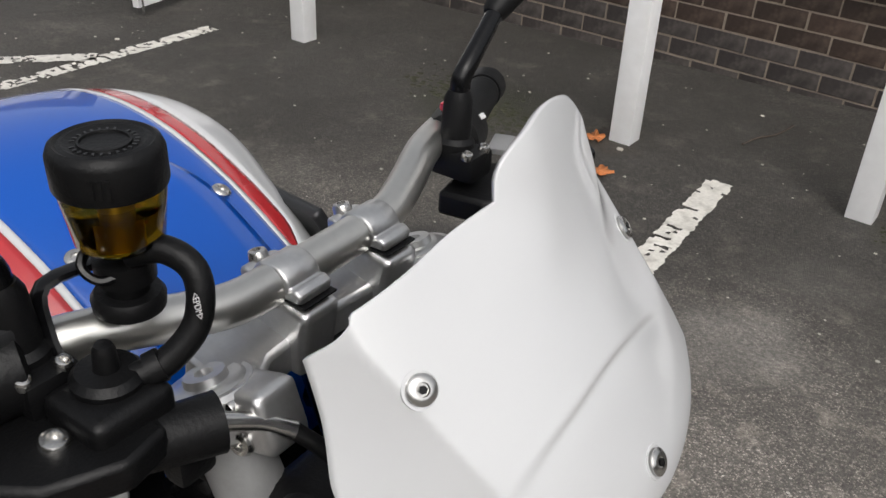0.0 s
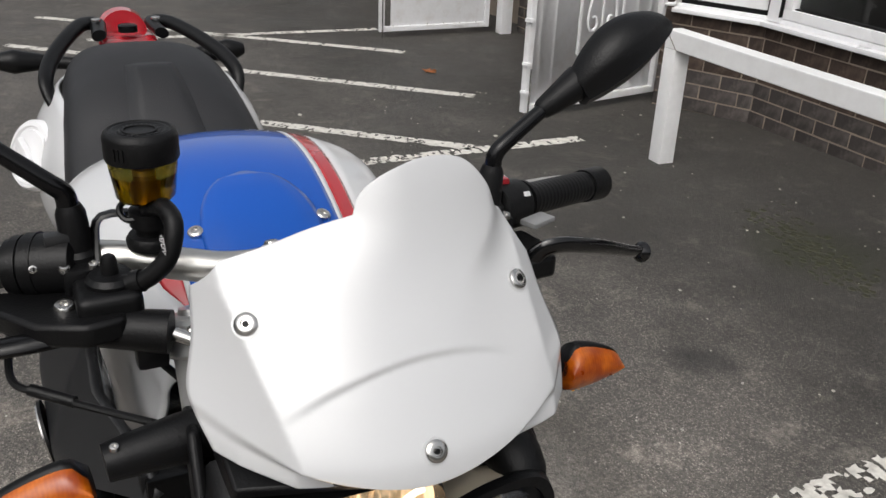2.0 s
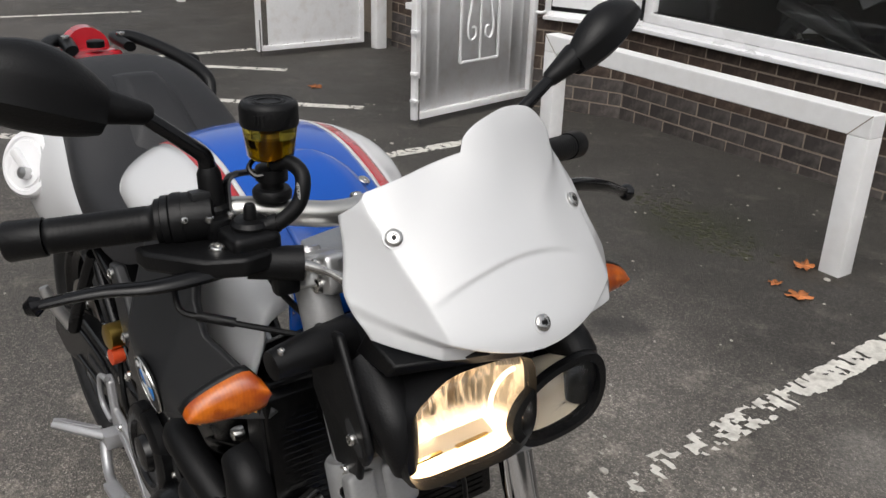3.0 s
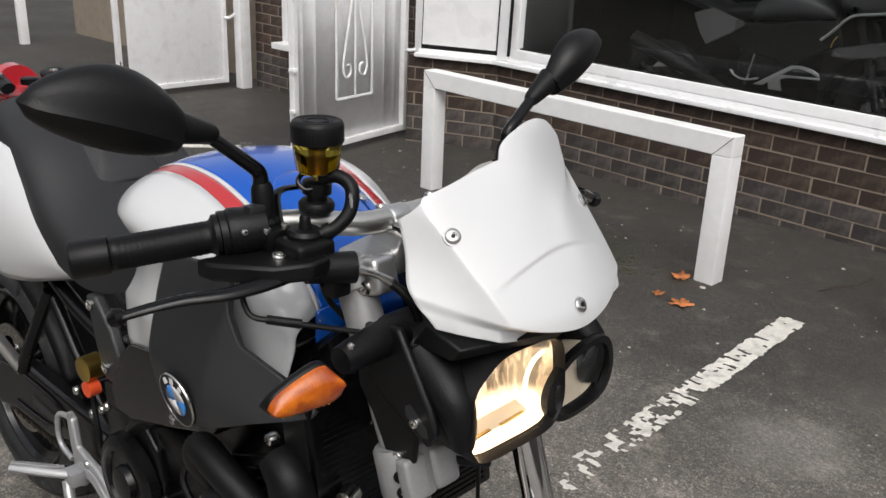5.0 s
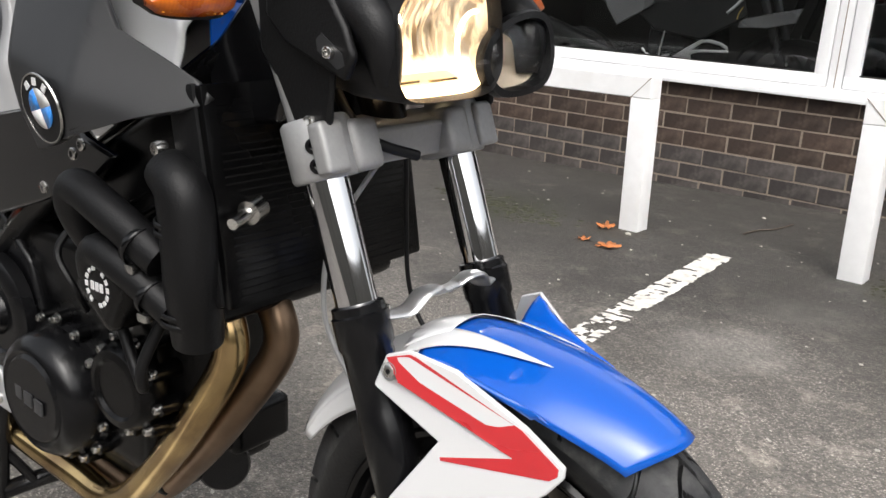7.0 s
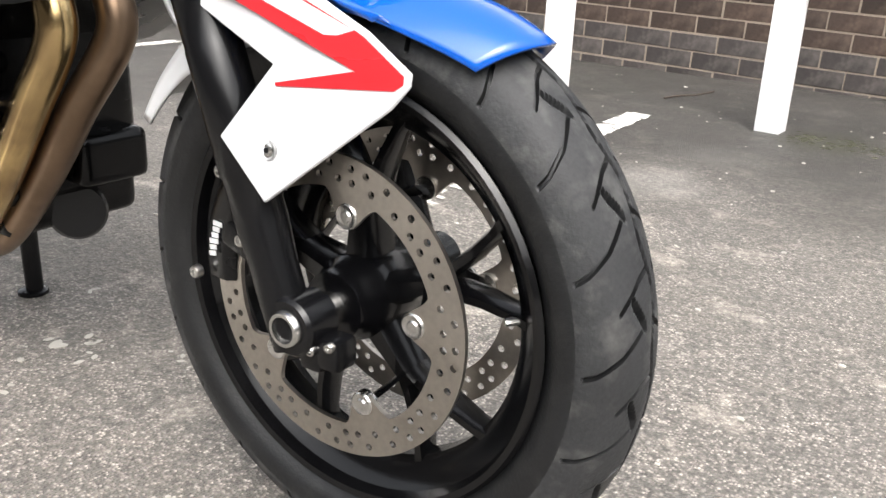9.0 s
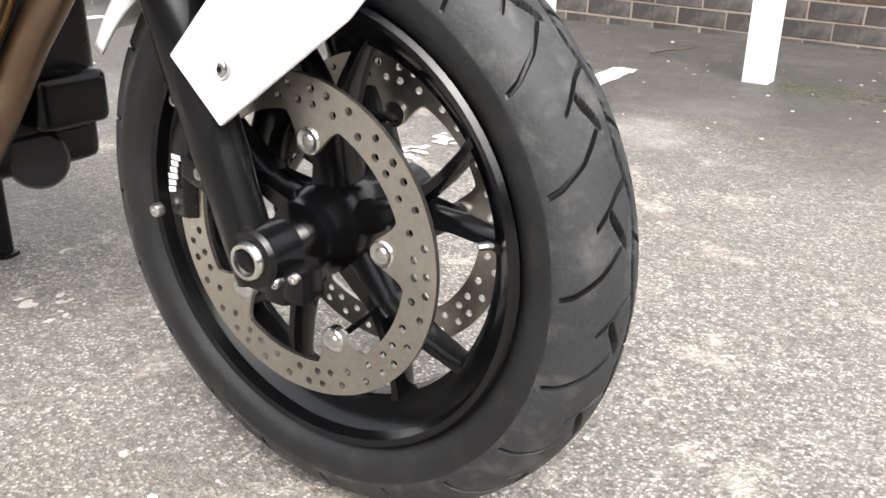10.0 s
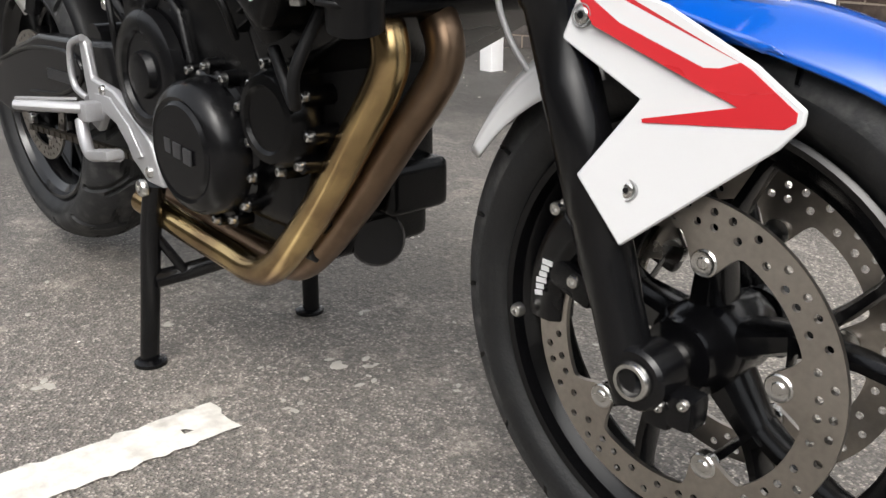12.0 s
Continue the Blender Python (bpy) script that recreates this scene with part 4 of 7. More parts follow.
# fork
for s, nm in ((-1, "right"), (1, "left")):
    y = s * FORK_Y
    leg_axis = LEAN_BACK
    base = fork_at(0.298, y)
    leg = part("fork_leg", lathe([(-0.030, 0.012), (-0.028, 0.021), (0.02, 0.0225), (0.055, 0.0225), (0.09, 0.0245), (0.135, 0.0245), (0.138, 0.0262), (0.25, 0.0262), (0.252, 0.0255), (0.315, 0.0258), (0.320, 0.0285), (0.350, 0.029), (0.352, 0.027), (0.360, 0.027), (0.362, 0.0225)], base, leg_axis, 36), "satin", bike, "black lower fork leg")
    part("axle_lug", lathe([(-0.020, 0.027), (0.016, 0.0285), (0.020, 0.0255), (0.020, 0.015), (-0.005, 0.0135)], AXLE + Vector((0, y, 0)), (0, s, 0), 32), "satin", leg)
    part("axle_nut", lathe([(0.0, 0.0175), (0.0235, 0.0175), (0.026, 0.0160), (0.026, 0.0128), (0.000, 0.0115), (0.000, 0.0)], AXLE + Vector((0, y, 0)), (0, s, 0), 28), "steel", leg)
    for k in range(2):
        part("pinch_lug", box(AXLE + Vector((0.018 + 0.020 * k, y - s * 0.004, -0.026 + 0.006 * k)), (0.026, 0.030, 0.030), bevel=0.006), "satin", leg)
        part("pinch_bolt", bolt(AXLE + Vector((0.022 + 0.022 * k, y + s * 0.012, -0.018 + 0.01 * k)), (0.15, s, -0.1), 0.0052, 0.004), "steel", leg)
    part("fork_tube", tube([fork_at(0.60, y), fork_at(0.80, y)], 0.0215, 32, 1), "chrome", bike, "polished chrome fork tube", 60)
    part("upper_tube", tube([fork_at(0.79, y), fork_at(1.005, y)], 0.0225, 28, 1), "grey_cast", bike, "silver grey upper fork tube", 60)
    clamp = part("lower_yoke_clamp", lathe([(-0.030, 0.031), (-0.026, 0.034), (0.026, 0.034), (0.030, 0.031)], fork_at(0.785, y), LEAN_BACK, 32), "grey_cast", bike, "cast grey lower yoke clamp")
    part("clamp_boss", box(fork_at(0.785, y) + Vector((0.010, -s * 0.030, 0.0)), (0.056, 0.040, 0.052), Euler((0, -0.333, 0)).to_matrix(), bevel=0.010, segs=3), "grey_cast", clamp)
    part("clamp_ear", box(fork_at(0.785, y) + Vector((0.029, s * 0.016, 0.008)), (0.020, 0.032, 0.050), Euler((0, -0.333, 0)).to_matrix(), bevel=0.006, segs=3), "grey_cast", clamp)
    for px, pz in ((-0.171, 0.794), (-0.165, 0.776)):
        # black disc stands in for the shaded recess round the bolt
        part("bolt_recess", lathe([(0.0, 0.0100), (0.0012, 0.0100), (0.0012, 0.0)], (px, s * 0.1345, pz), (0.5, s * 0.85, 0.1), 20), "black", clamp)
        part("clamp_bolt", lathe([(0.0, 0.0074), (0.0045, 0.0074), (0.0052, 0.0064), (0.0052, 0.0038), (0.0022, 0.0036), (0.0022, 0.0)], (px, s * 0.1345, pz), (0.5, s * 0.85, 0.1), 18), "satin", clamp)
    top = part("top_yoke_clamp", lathe([(-0.017, 0.027), (-0.014, 0.030), (0.012, 0.030), (0.015, 0.027)], fork_at(0.996, y), LEAN_BACK, 32), "alloy", bike, "bright cast top yoke clamp")
    part("fork_cap", lathe([(0.0, 0.024), (0.002, 0.024), (0.004, 0.021), (0.004, 0.014), (0.009, 0.013), (0.009, 0.006), (0.004, 0.005), (0.004, 0.0)], fork_at(1.008, y), LEAN_BACK, 24), "alloy", top)
    part("clamp_ear", box(fork_at(0.998, y) + Vector((0.026, -s * 0.010, 0.0)), (0.050, 0.034, 0.042), Euler((0, -0.333, 0)).to_matrix(), bevel=0.008, segs=3), "alloy", top)
    for k in (0, 1):
        part("yoke_bolt", bolt(fork_at(0.998, y) + Vector((0.022 + 0.009 * k, s * 0.006, 0.010 - 0.019 * k)), (0.15, s * 0.95, 0.15), 0.0088, 0.007), "steel", top)

bm = bmesh.new()
rings_mesh(bm, [[fork_at(0.785, yy) + Vector((dx, 0, dz)) for dx, dz in ((0.022, -0.020), (0.026, 0.018), (-0.022, 0.026), (-0.026, -0.014))] for yy in (-0.09, -0.05, 0.05, 0.09)])
part("lower_yoke", bm, "grey_cast", bike, "cast grey lower fork yoke", bevel=0.004)
bm = bmesh.new()
prof = [(0.030, -0.014), (0.030, 0.012), (-0.034, 0.022), (-0.040, -0.010)]
rings_mesh(bm, [[fork_at(0.995, yy) + Vector((dx * w + ox, 0, dz)) for dx, dz in prof] for yy, w, ox in ((-0.10, 0.9, 0.0), (-0.06, 0.7, -0.018), (0.0, 0.8, -0.026), (0.06, 0.7, -0.018), (0.10, 0.9, 0.0))])
part("top_yoke", bm, "alloy", bike, "bright cast alloy top fork yoke", bevel=0.004)

# handlebar
BAR = [(-0.404, -0.356, 1.040), (-0.390, -0.31, 1.044), (-0.362, -0.235, 1.052), (-0.334, -0.165, 1.056), (-0.314, -0.112, 1.049), (-0.303, -0.075, 1.044), (-0.301, -0.03, 1.043), (-0.301, 0.03, 1.043), (-0.303, 0.075, 1.044), (-0.314, 0.112, 1.049), (-0.335, 0.165, 1.055), (-0.362, 0.235, 1.046), (-0.395, 0.31, 1.034), (-0.418, 0.386, 1.022)]
bars = part("handlebar", tube(BAR, 0.0142, 24, 8), "bar_alloy", bike, "tapered silver alloy handlebar", 60)
for s in (-1, 1):
    y = 0.012 + s * 0.042
    riser = part("riser", box((-0.300, y, 1.009), (0.056, 0.034, 0.054), Euler((0, 0.16, 0)).to_matrix(), bevel=0.007, segs=3), "alloy", bars)
    bm = bmesh.new()
    arc = [(0.0205 * math.cos(a), 0.0205 * math.sin(a)) for a in np.linspace(0.25, math.pi - 0.25, 14)]
    poly = [(0.030, -0.004), (0.031, 0.003), (0.024, 0.007)] + arc + [(-0.026, 0.008), (-0.033, 0.004), (-0.032, -0.004)]
    rings_mesh(bm, [[Vector((-0.301 + px * w, yy, 1.041 + pz * w)) for px, pz in poly] for yy, w in ((y - 0.0155, 0.80), (y - 0.0125, 0.88), (y + 0.0125, 0.88), (y + 0.0155, 0.80))])
    cap = part("bar_clamp", bm, "alloy", bars, "cast alloy handlebar clamp", 30, bevel=0.002)
    part("clamp_bolt", bolt((-0.326, y, 1.046), (-0.25, 0, 1), 0.0072, 0.007), "steel", bars)
    part("clamp_slot", box((-0.300, y, 1.0366), (0.058, 0.0300, 0.0012)), "black", bars)


def grip_side(s):
    """Grip, bar end, switch box, mirror and lever of one side."""
    if s < 0:
        g0, g1 = Vector((-0.352, -0.238, 1.052)), Vector((-0.404, -0.355, 1.040))
    else:
        g0, g1 = Vector((-0.355, 0.248, 1.042)), Vector((-0.418, 0.386, 1.022))
    d = (g1 - g0).normalized()
    L = (g1 - g0).length
    ribs = [(0.0, 0.016), (0.0, 0.0235), (0.005, 0.0235), (0.008, 0.0185)]
    for k in range(16):
        a = 0.012 + k * (L - 0.036) / 16
        ribs += [(a, 0.0172), (a + 0.004, 0.0180), (a + 0.0062, 0.0180)]
    ribs += [(L - 0.018, 0.0175), (L - 0.017, 0.0162)]
    grip = part("grip", lathe(ribs, g0, d, 28), "rubber", bars, "ribbed black rubber grip", 50)
    part("bar_end", lathe([(L - 0.017, 0.0195), (L + 0.018, 0.0205), (L + 0.021, 0.0185), (L + 0.021, 0.0)], g0, d, 28), "rubber", grip)
    sw = part("switch_box", lathe([(-0.052, 0.019), (-0.050, 0.024), (-0.030, 0.0265), (-0.010, 0.0265), (-0.006, 0.023), (-0.003, 0.0195)], g0, d, 28), "black", bars, "moulded black switch housing")
    if s < 0:
        part("switch_ring", lathe([(-0.021, 0.0275), (-0.012, 0.0275)], g0, d, 28), "black", sw)
        part("switch_ring", lathe([(-0.008, 0.026), (-0.001, 0.026)], g0, d, 28), "black", sw)
        part("kill_switch", box(g0 - d * 0.036 + Vector((0.006, 0, 0.025)), (0.014, 0.022, 0.010), bevel=0.003), "trim", sw, "grey rocker switch")
        part("switch_screw", bolt(g0 - d * 0.012 + Vector((0.0265, 0.0, 0.008)), (1, 0, 0.3), 0.004, 0.003), "steel", sw)
    else:
        part("kill_switch", box(g0 - d * 0.035 + Vector((-0.004, 0, 0.027)), (0.016, 0.016, 0.008), bevel=0.003), "red_lens", sw, "red switch button")
        part("switch_marks", box(g0 - d * 0.014 + Vector((0.021, 0, 0.0175)), (0.002, 0.017, 0.005), Euler((0, -0.8, 0)).to_matrix()), "letters", sw)
        part("flash_lever", box(g0 - d * 0.028 + Vector((0.036, 0.020, -0.006)), (0.020, 0.034, 0.006), pose(0, 0, 0, 0, 0, 20).to_3x3(), bevel=0.002), "grey_cast", sw)
    # lever and its bracket
    br = g0 - d * 0.075
    if s < 0:
        poly = [(-0.345, -0.272), (-0.318, -0.270), (-0.262, -0.232), (-0.244, -0.196), (-0.250, -0.168), (-0.285, -0.160), (-0.322, -0.172), (-0.335, -0.21)]
        brk = part("lever_bracket", plate(poly, lambda a, b, t: Vector((a, b, 1.018 + t + 0.06 * (a + 0.30))), 0.020), "black", bars, "black lever bracket", bevel=0.004)
        part("pivot_bolt", bolt((-0.286, -0.209, 1.039), (0.15, 0, 1), 0.0085, 0.005), "steel", brk)
        lev = [(-0.272, -0.205, 1.024), (-0.270, -0.245, 1.022), (-0.276, -0.280, 1.020), (-0.294, -0.315, 1.018), (-0.308, -0.345, 1.013), (-0.322, -0.372, 1.006)]
        part("brake_lever", tube(lev, [0.013, 0.0115, 0.010, 0.009, 0.0078, 0.0070], 14, 6, 0.62), "satin", bars, "black brake lever with ball end")
        part("lever_ball", lathe([(-0.010, 0.0), (-0.008, 0.006), (0.0, 0.0105), (0.008, 0.006), (0.010, 0.0)], lev[-1], (-0.3, -0.8, -0.3), 16), "satin", bars)
    else:
        poly = [(-0.32, 0.165), (-0.275, 0.168), (-0.250, 0.20), (-0.252, 0.232), (-0.285, 0.245), (-0.335, 0.242)]
        brk = part("lever_bracket", plate(poly, lambda a, b, t: Vector((a, b, 1.000 + t + 0.06 * (a + 0.30))), 0.022), "black", bars, "black lever bracket", bevel=0.004)
        lev = [(-0.262, 0.206, 1.010), (-0.256, 0.213, 1.030), (-0.250, 0.232, 1.038), (-0.253, 0.278, 1.028), (-0.270, 0.328, 1.008), (-0.284, 0.364, 0.994)]
        part("clutch_lever", tube(lev, [0.013, 0.0115, 0.010, 0.009, 0.0078, 0.0072], 14, 6, 0.62), "gloss_black", bars, "glossy black clutch lever with ball end")
        part("lever_ball", lathe([(-0.011, 0.0), (-0.008, 0.007), (0.0, 0.0115), (0.008, 0.007), (0.011, 0.0)], lev[-1], (-0.3, 0.8, -0.3), 16), "gloss_black", bars)
    # mirror
    b0 = Vector((-0.336 if s < 0 else -0.322, s * 0.190, 1.052 if s < 0 else 1.046))
    post = part("mirror_stem", lathe([(0.0, 0.017), (0.012, 0.0165), (0.016, 0.013), (0.048, 0.012), (0.055, 0.009)], b0, (0, s * 0.06, 1), 22), "rubber", bars, "rubber covered mirror stem")
    part("mirror_clamp", box(b0 + Vector((0.004, 0, -0.004)), (0.05, 0.034, 0.024), bevel=0.006), "black", post)
    part("clamp_screw", bolt(b0 + Vector((0.024, 0.008, 0.008)), (0.3, 0, 1), 0.005, 0.004), "steel", post)
    part("clamp_screw", bolt(b0 + Vector((0.022, -0.014, 0.008)), (0.3, 0, 1), 0.005, 0.004), "steel", post)
    top = b0 + Vector((0, s * 0.004, 0.053))
    neck = Vector((-0.346, s * 0.252, 1.166)) if s < 0 else Vector((-0.330, s * 0.258, 1.154))
    part("mirror_arm", tube([top, top + Vector((0, s * 0.002, 0.012)), top + Vector((0, s * 0.014, 0.024)), neck], [0.0085, 0.0085, 0.008, 0.0075], 14, 6), "satin", post)
    out = Vector((-0.03, s * 1.0, 0.58)).normalized() if s > 0 else Vector((-0.05, s * 1.0, 0.31)).normalized()
    part("mirror_boot", lathe([(-0.012, 0.008), (-0.008, 0.0105), (0.018, 0.0145), (0.040, 0.018), (0.042, 0.016)], neck, out, 20), "rubber", post)
    start = neck + out * 0.032
    rings = []
    upv = Vector((0, 0, 1)) - out * out.z
    upv.normalize()
    fwd = out.cross(upv) * s
    N = 15
    for k in range(N + 1):
        t = k / N
        a = (0.040 if s < 0 else 0.031) * (math.sin(math.pi * min(1.0, t * 0.80 + 0.16)) ** 0.75) * (1.0 if t < 0.9 else math.sqrt(max(0.02, 1 - ((t - 0.9) / 0.1) ** 2)))
        dd = 0.023 * (math.sin(math.pi * min(1.0, t * 0.78 + 0.17)) ** 0.8) * (1.0 if t < 0.9 else math.sqrt(max(0.02, 1 - ((t - 0.9) / 0.1) ** 2)))
        p = start + out * ((0.150 if s < 0 else 0.128) * t) + upv * (0.010 * math.sin(math.pi * t) - 0.004)
        ring = []
        for b in np.linspace(0, 2 * math.pi, 24, endpoint=False):
            cx, cz = math.cos(b), math.sin(b)
            f = cx * dd * 1.5 if cx > 0 else cx * dd * 0.35
            z = a * (abs(cz) ** 0.85) * (1 if cz > 0 else -1)
            ridge = 0.004 * math.exp(-((cz + 0.25) / 0.12) ** 2) if cx > 0 else 0.0
            ring.append(p + fwd * (f + ridge) + upv * z)
        rings.append(ring)
    shell = part("mirror_shell", rings_mesh(bmesh.new(), rings), "black", post, "black rear view mirror housing", 50)
    gl = [[start + out * ((0.150 if s < 0 else 0.128) * t) - fwd * 0.0060 + upv * ((0.026 if s < 0 else 0.019) * math.sin(math.pi * min(1.0, t * 0.80 + 0.16)) ** 0.75 * v + 0.006 * math.sin(math.pi * t)) for v in (-1, -0.5, 0, 0.5, 1)] for t in np.linspace(0.18, 0.84, 10)]
    part("mirror_glass", rings_mesh(bmesh.new(), gl, closed=False, cap=False), "chrome", post, "silvered mirror glass", solid=0.002, offset=0.0)


grip_side(-1)
grip_side(1)

# front brake master cylinder and fluid cup
cup0 = Vector((-0.314, -0.135, 1.112))
cup = part("fluid_reservoir", lathe([(0.0000, 0.0065), (0.0011, 0.0205), (0.0043, 0.0235), (0.0321, 0.0272), (0.0380, 0.0274), (0.0481, 0.0274)], cup0, (0, 0, 1), 40), "fluid_cup", bars, "amber translucent brake fluid cup with black lid", 40)
part("brake_fluid", lathe([(0.0032, 0.0200), (0.0054, 0.0220), (0.0235, 0.0245), (0.0235, 0.0000)], cup0, (0, 0, 1), 32), "fluid", cup)
part("float_stem", lathe([(0.0043, 0.0065), (0.0278, 0.0070), (0.0321, 0.0108), (0.0342, 0.0000)], cup0, (0, 0, 1), 12), "brass", cup)
lid = part("reservoir_lid", lathe([(0.0350, 0.0285), (0.0368, 0.0292), (0.0535, 0.0292), (0.0578, 0.0275), (0.0594, 0.0248), (0.0583, 0.0232), (0.0589, 0.0205), (0.0576, 0.0178), (0.0576, 0.0000)], cup0, (0, 0, 1), 48), "black", cup, "black screw lid with moulded rings")
part("lid_ring", lathe([(0.0574, 0.0138), (0.0589, 0.0134), (0.0589, 0.0121), (0.0574, 0.0117)], cup0, (0, 0, 1), 32, cap=False), "black", cup)
for k in range(26):
    a = 2 * math.pi * k / 26
    if k % 9 == 8:
        continue
    part("lid_mark", box(cup0 + Vector((0.0157 * math.cos(a), 0.0157 * math.sin(a), 0.0578)), (0.0024, 0.0012, 0.001), Euler((0, 0, a)).to_matrix()), "trim", cup)
for k in range(3):
    a = -0.9 + 0.13 * k
    part("lid_rib", box(cup0 + Vector((0.0294 * math.cos(a), 0.0294 * math.sin(a), 0.045)), (0.0016, 0.0020, 0.010), Euler((0, 0, a)).to_matrix()), "black", cup)
part("outlet", lathe([(-0.0171, 0.0045), (-0.0021, 0.0045), (0.0000, 0.0076)], cup0, (0, 0, 1), 12), "brass", cup)
mount = part("reservoir_mount", lathe([(0.0, 0.020), (0.006, 0.0205), (0.010, 0.018), (0.0105, 0.012), (0.018, 0.012), (0.019, 0.0165), (0.032, 0.0165), (0.034, 0.012)], (-0.318, -0.134, 1.070), (0.05, 0, 1), 28), "rubber", bars, "black rubber reservoir mount")
part("mount_bracket", tube([(-0.335, -0.132, 1.092), (-0.338, -0.170, 1.092), (-0.330, -0.178, 1.070), (-0.318, -0.180, 1.050)], 0.006, 8, 4, 0.5), "satin", mount)
part("hose_clip", tube([(-0.318, -0.120, 1.108), (-0.325, -0.142, 1.112), (-0.322, -0.156, 1.104), (-0.312, -0.152, 1.096), (-0.306, -0.136, 1.100)], 0.0028, 8, 6), "satin", mount)
hose = part("reservoir_hose", tube([(-0.307, -0.137, 1.108), (-0.290, -0.126, 1.112), (-0.272, -0.122, 1.102), (-0.266, -0.130, 1.078), (-0.272, -0.148, 1.060), (-0.283, -0.166, 1.054)], 0.0078, 14, 8), "rubber", bars, "thick black fluid hose with pale print")
lettering("hose_print", "<EPDM>", 0.0048, (-0.2595, -0.1335, 1.093), (0.0, 0.12, -1.0), (0.9, -0.42, 0.1), "letters", hose)
part("hose_clamp", lathe([(-0.004, 0.0095), (0.004, 0.0095)], (-0.275, -0.153, 1.058), (0.45, 0.75, 0.3), 16), "black", bars)
mc = part("master_cylinder", box((-0.285, -0.176, 1.038), (0.048, 0.05, 0.032), bevel=0.008, segs=3), "black", bars, "black brake master cylinder")
part("cylinder_cap", lathe([(0, 0.019), (0.010, 0.0195), (0.014, 0.016), (0.015, 0.007), (0.027, 0.006), (0.030, 0.0045), (0.031, 0)], (-0.290, -0.172, 1.048), (0.05, 0, 1), 24), "black", mc)
part("cylinder_body", tube([(-0.272, -0.185, 1.024), (-0.252, -0.135, 1.020)], [0.016, 0.018], 18, 1), "black", mc)
part("brake_switch", box((-0.262, -0.150, 1.000), (0.018, 0.026, 0.026), bevel=0.005), "black", mc)
part("brake_line_fitting", tube([(-0.255, -0.132, 1.016), (-0.243, -0.112, 1.008), (-0.232, -0.098, 0.998)], [0.0062, 0.0052, 0.0062], 12, 5), "steel", bars, "bright steel brake line fitting")
part("brake_line", tube([(-0.232, -0.098, 0.998), (-0.210, -0.085, 0.975), (-0.200, -0.080, 0.93), (-0.205, -0.080, 0.86), (-0.165, -0.075, 0.80), (-0.140, -0.02, 0.775)], 0.0055, 10, 7), "rubber", bars, "black rubber brake hose")
part("throttle_cable", tube([(-0.300, -0.250, 1.022), (-0.275, -0.255, 0.992), (-0.255, -0.235, 0.985), (-0.230, -0.190, 0.972), (-0.205, -0.130, 0.952), (-0.22, -0.09, 0.92)], 0.0032, 8, 7), "rubber", bars, "black control cable")
part("cable_sleeve", tube([(-0.262, -0.243, 0.9865), (-0.243, -0.213, 0.979)], 0.0050, 10, 1), "rubber", bars)
part("switch_cable", tube([(-0.275, -0.160, 1.000), (-0.290, -0.140, 0.97), (-0.285, -0.11, 0.93), (-0.30, -0.08, 0.88)], 0.0036, 8, 6), "rubber", bars, "black wiring loom")
part("clutch_cable", tube([(-0.30, 0.20, 1.000), (-0.262, 0.165, 0.99), (-0.24, 0.11, 0.96), (-0.27, 0.06, 0.90)], 0.005, 8, 6), "rubber", bars, "black clutch cable")

# front mudguard


def guard_pt(a, v, r0=0.308, hw=0.074):
    """Crown of the mudguard: a is the angle round the axle, v runs across from -1 to 1."""
    w = hw * (0.70 + 0.30 * ease(48, 84, a))
    r = r0 + 0.006 * ease(75, 55, a) + 0.010 * ease(84, 106, a) - (0.030 + 0.004 * ease(86, 62, a)) * abs(v) ** 2.4
    t = radians(a - 5.0 * (1 - ease(54, 66, a)) * (1 - v * v))
    return Vector((AXLE.x + r * math.cos(t), AXLE.y + v * w, AXLE.z + r * math.sin(t)))


part("mudguard", grid_mesh(lambda u, v: guard_pt(59 + 49 * u, 2 * v - 1), 30, 28), "blue", bike, "metallic blue front mudguard with white flashes", solid=0.003)
guard = bike.children[-1]
part("rear_mudguard", grid_mesh(lambda u, v: guard_pt(108 + 41 * u, 2 * v - 1, r0=0.308 - 0.002 * u), 22, 18), "white", guard, "white rear half of the mudguard", solid=0.003)
for s in (-1, 1):
    def skirt(u, v, s=s):
        a = 110 + 39 * u
        p = guard_pt(a, s, r0=0.308 - 0.002 * u)
        c = Vector((AXLE.x, p.y, AXLE.z))
        return c + (p - c) * (1 - 0.13 * v * (1 - 0.7 * u))
    part("mudguard_skirt", grid_mesh(skirt, 20, 4), "white", guard, "white side skirt of the rear mudguard", 50, solid=0.003)
SIDE = [(-0.086, 0.605), (-0.098, 0.571), (-0.030, 0.528), (-0.066, 0.466), (-0.030, 0.409), (0.074, 0.500), (0.088, 0.519), (0.088, 0.530), (0.050, 0.560), (-0.020, 0.600), (-0.060, 0.616)]
RED = [(-0.084, 0.603), (-0.067, 0.583), (0.042, 0.5285), (-0.026, 0.5135), (-0.025, 0.5105), (0.076, 0.5155), (0.083, 0.521), (0.083, 0.528), (0.047, 0.5565), (-0.022, 0.5965), (-0.058, 0.6125), (-0.076, 0.606)]
BLUE_IN = [(-0.075, 0.600), (-0.085, 0.573), (-0.018, 0.530), (-0.062, 0.464), (-0.031, 0.422), (0.080, 0.510), (0.095, 0.531), (0.090, 0.542), (0.057, 0.559), (-0.022, 0.592), (-0.060, 0.607)]


def side_y(a, b):
    over_leg = ease(-0.030, -0.062, a)
    return 0.1085 - 0.12 * (b - 0.457) - 0.30 * max(0.0, a + 0.03) + 0.022 * over_leg


